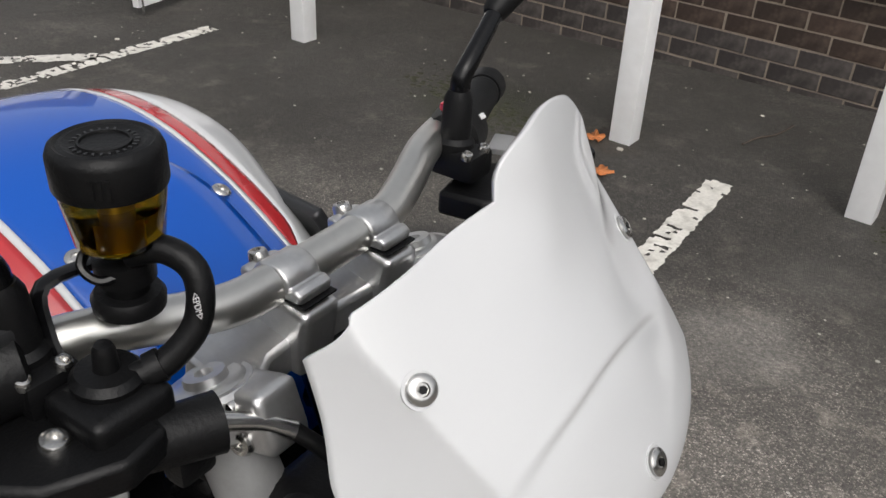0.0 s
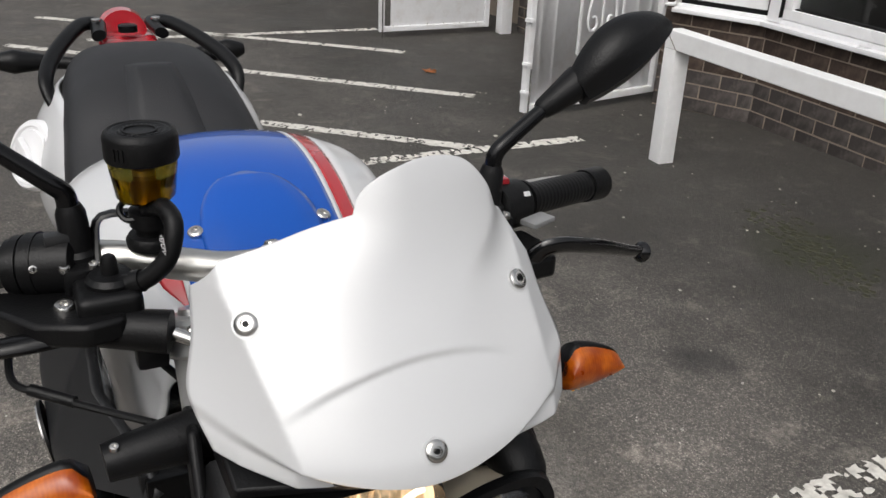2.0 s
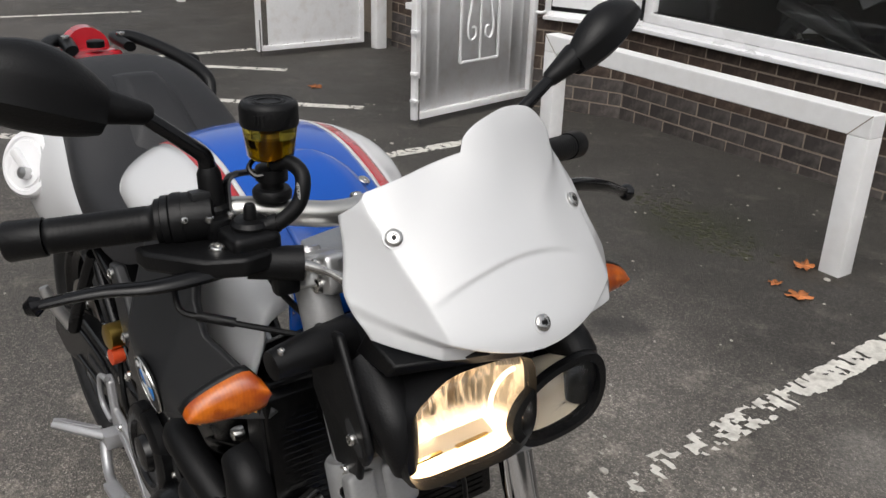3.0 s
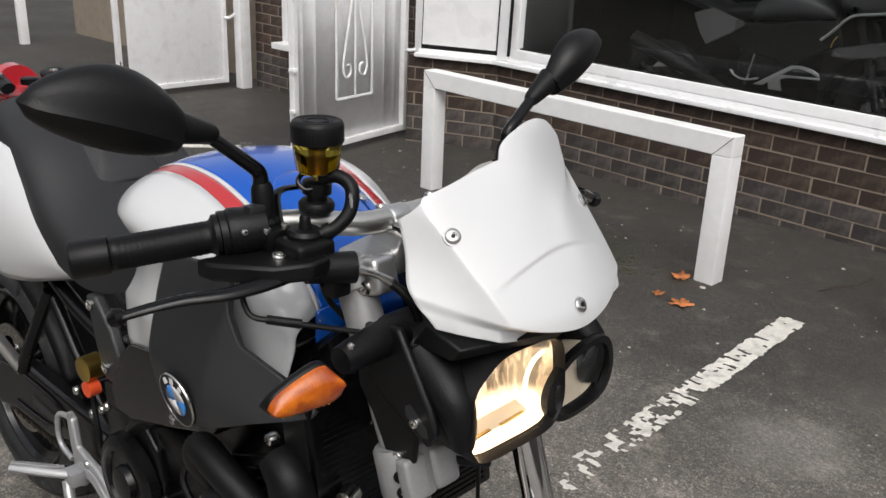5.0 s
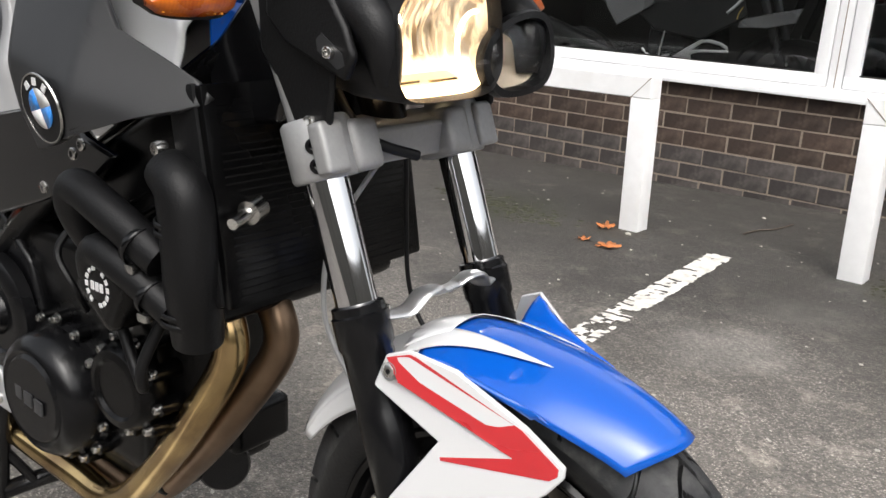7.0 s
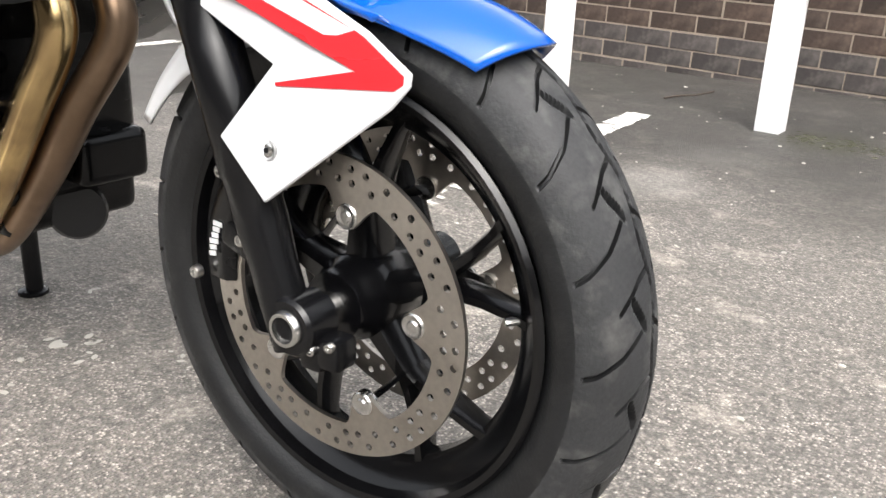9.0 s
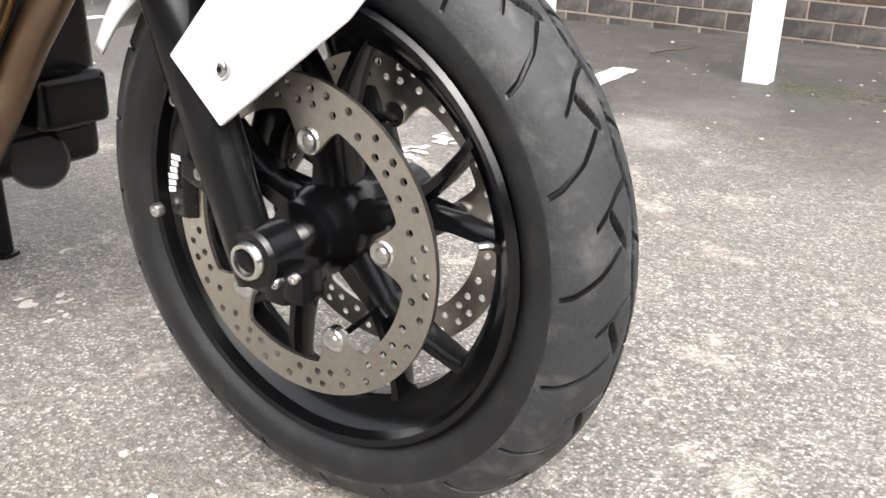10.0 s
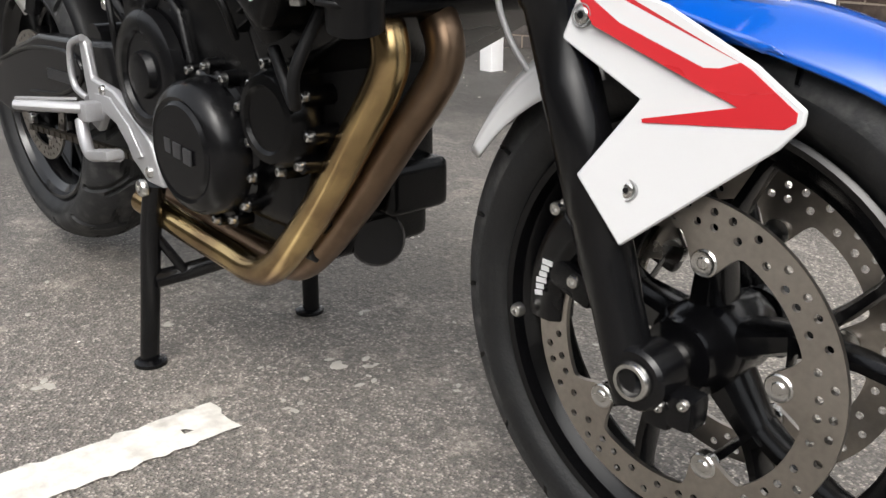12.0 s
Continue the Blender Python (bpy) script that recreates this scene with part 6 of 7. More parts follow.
def panel_y(a, b):
    off = b - (0.854 - 0.283 * (a + 0.54))
    soft = math.sqrt(off * off + 0.00012)
    return 0.236 - 0.29 * soft - 0.13 * off - 0.55 * max(0.0, a + 0.42)


def along_edge(edge, t):
    """A place on an edge line, t from 0 to 1."""
    k = min(len(edge) - 2, int(t * (len(edge) - 1)))
    f = t * (len(edge) - 1) - k
    return Vector((*edge[k], 0)).lerp(Vector((*edge[k + 1], 0)), f)


def panel_mesh(s):
    """The panel as a fine net between its rear and front edges, following its soft crease."""
    def at(u, v):
        p = along_edge(REAR_EDGE, v).lerp(along_edge(FRONT_EDGE, v), u)
        return Vector((p.x, s * (panel_y(p.x, p.y) - (0.035 if s > 0 else 0.0)), p.y))
    return grid_mesh(at, 40, 55)


for s in (-1, 1):
    pan = part("trim_panel", panel_mesh(s), "trim", bike, "textured dark grey side trim panel", 40, solid=0.012, offset=0.0)
    bc = Vector((-0.464, s * (panel_y(-0.464, 0.806) + 0.007 - (0.035 if s > 0 else 0.0)), 0.806))
    bn = Vector((0.0, s, -0.16)).normalized()
    badge = part("badge", lathe([(0.0, 0.0375), (0.003, 0.0375), (0.0042, 0.036), (0.0042, 0.0)], bc, bn, 40), "black", pan, "round black, blue and white enamel badge")
    part("badge_rim", lathe([(0.003, 0.0378), (0.0048, 0.0372), (0.0048, 0.0355), (0.003, 0.0352)], bc, bn, 40, cap=False), "steel", badge)
    ux = Vector((1, 0, 0))
    uz = bn.cross(ux).normalized()
    uz = uz if uz.z > 0 else -uz
    for q in range(4):
        bm = bmesh.new()
        a0 = q * math.pi / 2 + 0.25
        pts = [bc + bn * 0.0048] + [bc + bn * 0.0048 + 0.0215 * (math.cos(a) * ux + math.sin(a) * uz) for a in np.linspace(a0, a0 + math.pi / 2, 9)]
        bm.faces.new([bm.verts.new(p) for p in pts])
        part("badge_quarter", bm, "badge_blue" if q % 2 else "letters", badge, solid=0.0008, offset=0.0)
    for k, a in enumerate((2.20, 1.57, 0.94)):
        part("badge_mark", box(bc + bn * 0.0048 + 0.0285 * (math.cos(a) * ux + math.sin(a) * uz), (0.0075, 0.0012, 0.008), Euler((0, -(a - math.pi / 2), 0)).to_matrix()), "letters", badge)
    part("panel_tab", box((-0.322, s * 0.158, 0.800), (0.014, 0.006, 0.032), bevel=0.003), "grey_cast", pan)
    part("inner_panel", plate([(-0.718, 0.767), (-0.545, 0.80), (-0.50, 0.765), (-0.44, 0.75), (-0.49, 0.715), (-0.62, 0.668), (-0.735, 0.630), (-0.785, 0.627), (-0.795, 0.665), (-0.757, 0.730)], lambda a, b, t: Vector((a, s * (0.165 + t), b)), 0.014), "gloss_black", pan, "glossy black lower side cover", bevel=0.004)
    part("frame_cover", plate([(-0.875, 0.795), (-0.845, 0.800), (-0.800, 0.755), (-0.770, 0.70), (-0.79, 0.66), (-0.835, 0.66), (-0.855, 0.71)], lambda a, b, t: Vector((a, s * (0.150 + t), b)), 0.02), "trim", pan, bevel=0.005)
    for px, pz in ((-0.823, 0.683), (-0.858, 0.782)):
        part("cover_screw", bolt((px, s * 0.172, pz), (0, s, 0), 0.009, 0.004), "steel", pan)

# seat
SX = [-1.43, -1.36, -1.27, -1.18, -1.11, -1.05, -0.98, -0.90, -0.83, -0.77, -0.72]
S_TOP = [1.000, 1.030, 1.036, 1.018, 0.988, 0.948, 0.912, 0.898, 0.905, 0.922, 0.925]
S_HALF = [0.085, 0.120, 0.142, 0.152, 0.160, 0.168, 0.170, 0.165, 0.155, 0.140, 0.130]
S_LOW = [0.965, 0.955, 0.940, 0.915, 0.885, 0.850, 0.820, 0.800, 0.805, 0.830, 0.866]


def seat_ring(x, n=28):
    top, half, low = curve_at(SX, S_TOP, x), curve_at(SX, S_HALF, x), curve_at(SX, S_LOW, x)
    ring = []
    for k in range(n):
        a = math.pi * k / (n - 1)
        c, sn = math.cos(a), math.sin(a)
        ring.append(Vector((x, half * (abs(c) ** 0.62) * (1 if c > 0 else -1), low + (top - low) * sn ** 0.62)))
    return ring


part("seat", rings_mesh(bmesh.new(), [seat_ring(x) for x in np.linspace(-1.43, -0.72, 44)]), "leather", bike, "black vinyl two-up seat with a stepped pillion", 55)
seat = bike.children[-1]


def seat_bolster(u, v):
    x = -1.20 + 0.19 * u
    yy = 0.075 * (2 * v - 1) * (0.55 + 0.45 * u)
    e = min(1.0, 4 * min(u, 1 - u, v, 1 - v))
    return Vector((x, yy, curve_at(SX, S_TOP, x) - 0.05 * abs(yy / 0.15) ** 2.2 + 0.002 + 0.020 * ease(0, 1, e) * (1 - 0.3 * u)))


part("bolster", grid_mesh(seat_bolster, 18, 18), "leather", seat, "raised padded pillion step", 60, solid=0.004)

# tail

def cowl_fn(s):
    def at(u, v):
        x = -0.865 - 0.62 * u
        top = curve_at([-1.50, -1.40, -1.28, -1.14, -1.04, -0.95, -0.865], [0.995, 0.992, 0.985, 0.958, 0.91, 0.855, 0.82], x)
        low = curve_at([-1.50, -1.40, -1.32, -1.22, -1.12, -1.0, -0.865], [0.915, 0.86, 0.80, 0.738, 0.742, 0.775, 0.81], x)
        half = curve_at([-1.50, -1.40, -1.28, -1.20, -1.08, -0.96, -0.865], [0.078, 0.135, 0.203, 0.206, 0.186, 0.168, 0.152], x)
        z = low + (top - low) * v
        return Vector((x, s * (half - 0.045 * abs(2 * v - 0.75) ** 2.2 * 0.8), z))
    return at


for s in (-1, 1):
    cowl = part("tail_cowl", grid_mesh(cowl_fn(s), 40, 16), "white", bike, "white tail cowl", 50, solid=0.005)
    if s < 0:
        cc = Vector((-1.205, -0.204, 0.876))
        cn = Vector((0.46, -0.82, 0.34)).normalized()
        cap = part("fuel_cap", lathe([(-0.045, 0.055), (-0.01, 0.062), (0.004, 0.061), (0.009, 0.057), (0.010, 0.050), (0.006, 0.048), (0.006, 0.044), (0.010, 0.042), (0.010, 0.0)], cc, cn, 44), "upvc", bike, "round white fuel filler cap with a raised grip")
        part("cap_grip", box(cc + cn * 0.014, (0.060, 0.012, 0.018), Euler((0, 0.9, 0.51)).to_matrix(), bevel=0.004), "upvc", cap)
        part("cap_lock", lathe([(0, 0.012), (0.018, 0.011), (0.020, 0.0)], cc + cn * 0.006 + Vector((0.012, 0, -0.015)), cn, 18), "alloy", cap)
        for k in range(4):
            part("tail_mark", box((-1.315 - 0.026 * k, -0.152 + 0.014 * k, 0.893 + 0.009 * k), (0.017, 0.003, 0.024), Euler((0, 0.25, -0.5)).to_matrix()), "black", cowl)
rails = []
for s in (-1, 1):
    path = [(-1.22, s * 0.148, 0.930), (-1.24, s * 0.163, 0.962), (-1.265, s * 0.166, 0.988), (-1.32, s * 0.152, 1.010), (-1.39, s * 0.122, 1.030), (-1.46, s * 0.088, 1.044), (-1.49, s * 0.064, 1.044), (-1.47, s * 0.052, 1.042), (-1.40, s * 0.058, 1.036)]
    r = part("grab_rail", tube(path, [0.010, 0.012, 0.0135, 0.014, 0.0135, 0.014, 0.015, 0.016, 0.014], 14, 6, 0.75), "black", bike, "black moulded grab rail")
    part("rail_screw", bolt((-1.45, s * 0.056, 1.056), (0, 0, 1), 0.009, 0.004), "steel", r)
    part("rail_screw", bolt((-1.265, s * 0.155, 0.968), (0, s * 0.5, 1), 0.009, 0.004), "steel", r)
part("tail_lamp", lathe([(0, 0.045), (0.03, 0.05), (0.055, 0.03), (0.06, 0)], (-1.50, 0, 1.02), (-1, 0, -0.1), 24), "red_lens", bike, "red tail lamp behind the seat")
part("tail_cover", box((-1.475, 0, 1.012), (0.08, 0.11, 0.024), bevel=0.012, segs=3), "red_lens", bike, "glossy red tail cover")
part("seat_lock", lathe([(0, 0.018), (0.012, 0.018), (0.014, 0.014), (0.014, 0)], (-1.44, 0, 1.034), (0, 0, 1), 20), "black", bike, "round black seat lock")
for s in (-1, 1):
    t = part("rear_indicator", tube([(-1.50, s * 0.07, 0.96), (-1.52, s * 0.14, 0.965), (-1.52, s * 0.21, 0.97), (-1.52, s * 0.245, 0.972)], [0.012, 0.013, 0.024, 0.012], 14, 5), "black", bike, "black rear indicator housing")
part("number_holder", box((-1.66, 0, 0.72), (0.05, 0.17, 0.28), Euler((0, 0.35, 0)).to_matrix(), bevel=0.008), "black", bike, "black rear plate holder")

# frame and subframe
for s in (-1, 1):
    f = part("frame_spar", tube([(-0.30, s * 0.055, 0.90), (-0.38, s * 0.072, 0.85), (-0.52, s * 0.105, 0.75), (-0.70, s * 0.115, 0.65), (-0.82, s * 0.115, 0.55), (-0.86, s * 0.115, 0.42)], [0.034, 0.038, 0.040, 0.040, 0.040, 0.035], 14, 6, 0.6), "satin", bike, "black bridge frame spar")
    part("subframe", tube([(-0.80, s * 0.125, 0.68), (-1.0, s * 0.135, 0.72), (-1.25, s * 0.12, 0.80), (-1.45, s * 0.08, 0.87)], 0.014, 12, 5), "satin", bike, "black rear subframe tube")
    part("subframe_strut", tube([(-0.86, s * 0.13, 0.50), (-0.98, s * 0.14, 0.60), (-1.14, s * 0.13, 0.74)], 0.012, 12, 5), "satin", bike, "black subframe strut")
    part("headstock_cover", plate([(-0.30, 0.93), (-0.235, 0.945), (-0.225, 0.86), (-0.26, 0.80), (-0.36, 0.79), (-0.375, 0.86)], lambda a, b, t: Vector((a, s * (0.085 + t), b)), 0.018), "gloss_black", bike, "black inner cover by the headstock", bevel=0.006)
part("headstock", tube([(-0.285, 0, 0.985), (-0.205, 0, 0.775)], 0.033, 20, 1), "satin", bike, "black steering head")

# radiator
rad = part("radiator", box((-0.298, -0.012, 0.724), (0.032, 0.305, 0.232), Euler((0, -0.16, 0)).to_matrix(), bevel=0.006), "engine", bike, "black radiator")
for k in range(26):
    part("radiator_fin", box(Vector((-0.282 - 0.0013 * (k - 13), -0.012, 0.623 + 0.0078 * k)), (0.0012, 0.275, 0.002)), "engine", rad)
part("radiator_cover", box((-0.313, -0.162, 0.724), (0.045, 0.014, 0.232), Euler((0, -0.16, 0)).to_matrix(), bevel=0.007), "rubber", rad)
part("radiator_cover", box((-0.313, 0.138, 0.724), (0.045, 0.014, 0.232), Euler((0, -0.16, 0)).to_matrix(), bevel=0.007), "rubber", rad)
part("radiator_stud", lathe([(-0.02, 0.013), (0.0, 0.013), (0.001, 0.007), (0.03, 0.006)], (-0.262, -0.140, 0.713), (0.3, -0.9, -0.15), 14), "steel", rad)

# engine
eng = part("engine", box((-0.635, -0.025, 0.46), (0.33, 0.22, 0.32), bevel=0.035, segs=3), "engine", bike, "black parallel twin engine with bolted covers")
part("cylinder_block", box((-0.47, 0.0, 0.635), (0.24, 0.30, 0.24), Euler((0, -0.45, 0)).to_matrix(), bevel=0.02, segs=3), "engine", eng)
part("cylinder_head", box((-0.42, 0.0, 0.735), (0.22, 0.31, 0.12), Euler((0, -0.45, 0)).to_matrix(), bevel=0.02, segs=3), "engine", eng)
bm = bmesh.new()
for k in range(6):
    add_box(bm, Vector((-0.455 + 0.008 * k, 0, 0.60 + 0.022 * k)), (0.25, 0.315, 0.006), Euler((0, -0.45, 0)).to_matrix(), bevel=0.002, segs=1)
part("cooling_ribs", bm, "engine", eng)
part("sump", box((-0.66, 0.0, 0.285), (0.30, 0.20, 0.07), bevel=0.02, segs=3), "engine", eng)
part("gearbox", box((-0.78, 0.0, 0.45), (0.20, 0.24, 0.22), bevel=0.03, segs=3), "engine", eng)
CL = Vector((-0.655, -0.135, 0.395))
part("clutch_cover", lathe([(-0.02, 0.098), (0.012, 0.098), (0.016, 0.090), (0.048, 0.086), (0.058, 0.078), (0.063, 0.068), (0.061, 0.063), (0.065, 0.058), (0.065, 0.0)], CL, (0.06, -1, 0), 56), "satin", eng, "round glossy black clutch cover")
for k in range(14):
    a = 2 * math.pi * k / 14 + 0.2
    p = CL + Vector((0.101 * math.cos(a), -0.012, 0.101 * math.sin(a)))
    part("case_bolt", bolt(p, (0, -1, 0), 0.0065, 0.012), "steel", eng)
    part("bolt_boss", lathe([(-0.02, 0.011), (0.004, 0.010)], p, (0, -1, 0), 12), "engine", eng)
for k in range(3):
    part("cover_mark", box(CL + Vector((-0.026 + 0.026 * k, -0.0655, 0.004 * (1 - k))), (0.020, 0.003, 0.020), Euler((0, 0.1, 0)).to_matrix(), bevel=0.001), "dull_letters", eng)
AL = Vector((-0.485, -0.140, 0.455))
part("starter_cover", lathe([(0.0, 0.058), (0.022, 0.057), (0.034, 0.050), (0.036, 0.040), (0.032, 0.036), (0.032, 0.0)], AL, (0.05, -1, 0), 44), "engine", eng, "round black engine side cover")
for k in range(9):
    a = 2 * math.pi * k / 9 + 0.5
    p = AL + Vector((0.063 * math.cos(a), -0.010, 0.063 * math.sin(a)))
    part("case_bolt", bolt(p, (0, -1, 0), 0.0065, 0.012), "steel", eng)
    part("bolt_boss", lathe([(-0.03, 0.012), (0.004, 0.010)], p, (0, -1, 0), 12), "engine", eng)
WP = Vector((-0.430, -0.215, 0.612))
part("emblem_cover", box(WP + Vector((0, 0.035, 0)), (0.085, 0.07, 0.085), Euler((0, 0.6, 0)).to_matrix(), bevel=0.016, segs=3), "engine", eng, "black cover with a pale round stamp")
for k in range(14):
    a = 2 * math.pi * k / 14
    if k in (3, 10):
        continue
    part("stamp_mark", box(WP + Vector((0.021 * math.cos(a), -0.0012, 0.021 * math.sin(a))), (0.006, 0.001, 0.005), Euler((0, -a + math.pi / 2, 0)).to_matrix()), "letters", eng)
for k in range(3):
    part("stamp_mark", box(WP + Vector((-0.009 + 0.009 * k, -0.0012, 0)), (0.006, 0.001, 0.010)), "letters", eng)
# coolant and breather hoses
part("coolant_hose", tube([(-0.50, -0.15, 0.60), (-0.495, -0.195, 0.68), (-0.475, -0.205, 0.715), (-0.42, -0.205, 0.700), (-0.345, -0.188, 0.655)], 0.0215, 18, 8), "rubber", eng, "thick black coolant hose")
part("coolant_hose", tube([(-0.47, -0.16, 0.55), (-0.465, -0.195, 0.615), (-0.44, -0.205, 0.650), (-0.39, -0.200, 0.635), (-0.335, -0.185, 0.600)], 0.0195, 18, 8), "rubber", eng, "thick black coolant hose")
part("expansion_tank", tube([(-0.345, -0.178, 0.752), (-0.312, -0.180, 0.728), (-0.310, -0.176, 0.640), (-0.322, -0.165, 0.565)], [0.024, 0.030, 0.031, 0.028], 20, 6), "rubber", eng, "bulky black rubber hose joint")
for z, r in ((0.700, 0.0315), (0.690, 0.0318), (0.600, 0.0312), (0.590, 0.0310)):
    part("hose_band", lathe([(-0.003, r), (0.003, r)], (-0.3125 - (0.73 - z) * 0.09, -0.1785 + (0.73 - z) * 0.05, z), (0.06, 0.03, 1), 28, cap=False), "black", eng, solid=0.002, offset=0.0)
for p, d, r in (((-0.372, -0.196, 0.668), (1, 0.1, -0.5), 0.0235), ((-0.360, -0.192, 0.613), (1, 0.1, -0.5), 0.0215)):
    part("hose_band", lathe([(-0.004, r), (0.004, r)], p, d, 24, cap=False), "satin", eng, solid=0.002, offset=0.0)
    part("band_screw", box(Vector(p) + Vector((0, -0.012, -r)), (0.016, 0.010, 0.010), bevel=0.002), "steel", eng)
part("sensor_lead", tube([(-0.55, -0.16, 0.66), (-0.56, -0.19, 0.62), (-0.535, -0.185, 0.575), (-0.55, -0.165, 0.54)], 0.005, 8, 6), "rubber", eng)
part("fuel_pipe", tube([(-0.38, -0.15, 0.60), (-0.40, -0.185, 0.52), (-0.42, -0.175, 0.48), (-0.47, -0.165, 0.535)], 0.007, 10, 6), "rubber", eng)
part("ecu_box", box((-0.585, -0.160, 0.745), (0.065, 0.02, 0.05), bevel=0.004), "trim", eng)
for px, pz in ((-0.525, 0.742), (-0.505, 0.755), (-0.60, 0.69), (-0.36, 0.77)):
    part("case_bolt", bolt((px, -0.170, pz), (0, -1, 0), 0.009, 0.012), "steel", eng)
SP = Vector((-0.800, -0.150, 0.472))
part("sprocket_cover", lathe([(0, 0.088), (0.016, 0.086), (0.022, 0.078), (0.022, 0.060), (0.016, 0.056), (0.016, 0.034), (0.026, 0.030), (0.028, 0.020), (0.028, 0)], SP, (0.02, -1, 0), 40), "satin", bike, "round black swingarm pivot cover")
part("rear_engine_cover", plate([(-0.90, 0.62), (-0.82, 0.635), (-0.73, 0.56), (-0.70, 0.45), (-0.73, 0.38), (-0.82, 0.36), (-0.90, 0.40)], lambda a, b, t: Vector((a, -(0.125 + t), b)), 0.02), "satin", bike, "black rear engine plate", bevel=0.006)

# exhaust
for y0, y1, dx in ((-0.085, -0.118, -0.008), (-0.030, -0.075, 0.016)):
    part("header_pipe", tube([(-0.395 + dx, y0, 0.60), (-0.355 + dx, y0 - 0.015, 0.575), (-0.338 + dx, y0 - 0.02, 0.520), (-0.385 + dx, y1, 0.435), (-0.470 + dx * 0.8, y1, 0.335), (-0.560 + dx * 0.6, y1, 0.248), (-0.620 + dx * 0.4, y1, 0.222), (-0.70, y1, 0.226), (-0.80, y1 - 0.01, 0.242), (-0.92, y1 - 0.02, 0.262)], 0.0215, 24, 8), "pipe" if dx < 0 else "brown_pipe", bike, "heat-tinted golden steel header pipe" if dx < 0 else "heat-browned steel header pipe", 60)
part("pipe_flange", lathe([(0, 0.034), (0.012, 0.034)], (-0.395, -0.085, 0.605), (0.3, 0, -1), 20), "satin", bike)
ex = part("catalyst_box", box((-0.475, 0.015, 0.352), (0.085, 0.10, 0.066), bevel=0.014, segs=3), "engine", bike, "black box below the engine")
part("oil_filter", lathe([(-0.055, 0.036), (0.0, 0.038), (0.030, 0.038), (0.036, 0.034), (0.036, 0.0)], (-0.525, 0.010, 0.268), (0.75, -0.45, 0.1), 32), "satin", bike, "black round oil filter")

# centre stand
st = part("centre_stand", tube([(-0.845, -0.150, 0.305), (-0.858, -0.158, 0.235), (-0.872, -0.166, 0.12), (-0.888, -0.172, 0.012)], [0.017, 0.016, 0.015, 0.015], 14, 5), "satin", bike, "black steel centre stand on the ground")
part("stand_leg", tube([(-0.845, 0.120, 0.305), (-0.855, 0.125, 0.20), (-0.868, 0.130, 0.12), (-0.880, 0.136, 0.012)], [0.017, 0.016, 0.015, 0.015], 14, 5), "satin", st)
part("stand_bar", tube([(-0.862, -0.160, 0.150), (-0.85, -0.11, 0.155), (-0.80, -0.05, 0.178), (-0.80, 0.04, 0.178), (-0.858, 0.120, 0.155)], 0.014, 12, 6), "satin", st)
part("stand_gusset", tube([(-0.856, -0.155, 0.225), (-0.846, -0.118, 0.160)], 0.008, 10, 1), "satin", st)
for y in (-0.172, 0.136):
    part("stand_foot", lathe([(0, 0.026), (0.006, 0.026), (0.009, 0.020), (0.010, 0)], (-0.886, y, 0.001), (0, 0, 1), 20), "satin", st)
part("stand_pivot", bolt((-0.845, -0.168, 0.302), (0, -1, 0), 0.014, 0.008), "steel", st)

# footrests and brake pedal
for s in (-1, 1):
    hang = part("footrest_hanger", plate([(-1.030, 0.508), (-1.007, 0.500), (-0.998, 0.446), (-0.923, 0.436), (-0.860, 0.405), (-0.812, 0.375), (-0.784, 0.312), (-0.835, 0.313), (-0.880, 0.340), (-0.893, 0.359), (-0.925, 0.385), (-0.962, 0.395), (-0.994, 0.362), (-1.020, 0.372), (-1.018, 0.405), (-1.025, 0.448)], lambda a, b, t: Vector((a, s * (0.152 + t), b)), 0.014), "silver_paint", bike, "cast bright alloy footrest hanger", bevel=0.004)
    part("heel_guard", tube([(-1.012, s * 0.166, 0.506), (-1.055, s * 0.168, 0.492), (-1.068, s * 0.168, 0.455), (-1.058, s * 0.168, 0.425), (-1.020, s * 0.166, 0.412)], 0.0055, 10, 6), "silver_paint", hang)
    part("hanger_web", plate([(-0.985, 0.425), (-0.930, 0.425), (-0.872, 0.392), (-0.835, 0.350), (-0.850, 0.345), (-0.900, 0.385), (-0.950, 0.408)], lambda a, b, t: Vector((a, s * (0.166 + t), b)), 0.004), "silver_paint", hang, bevel=0.0015)
    part("peg_clevis", box((-0.985, s * 0.178, 0.398), (0.036, 0.030, 0.030), bevel=0.006), "silver_paint", hang)
    peg = part("footrest", tube([(-0.990, s * 0.185, 0.403), (-1.040, s * 0.225, 0.405), (-1.078, s * 0.256, 0.406)], [0.012, 0.0135, 0.011], 12, 2, 0.75), "silver_paint", bike, "ribbed alloy footrest")
    for k in range(8):
        part("peg_rib", box((-1.008 - 0.0085 * k, s * (0.200 + 0.0068 * k), 0.4165), (0.006, 0.024, 0.004), pose(0, 0, 0, 0, 0, s * 38).to_3x3(), bevel=0.001), "silver_paint", peg)
    part("hanger_bolt", bolt((-0.820, s * 0.166, 0.330), (0, s, 0), 0.009, 0.005), "steel", hang)
    part("hanger_bolt", bolt((-0.955, s * 0.166, 0.432), (0, s, 0), 0.008, 0.005), "steel", hang)
pedal = part("brake_pedal", tube([(-1.005, -0.186, 0.382), (-0.985, -0.192, 0.356), (-0.952, -0.198, 0.338), (-0.900, -0.200, 0.346), (-0.845, -0.200, 0.356)], [0.010, 0.010, 0.009, 0.009, 0.010], 12, 5), "silver_paint", bike, "bright alloy rear brake pedal")
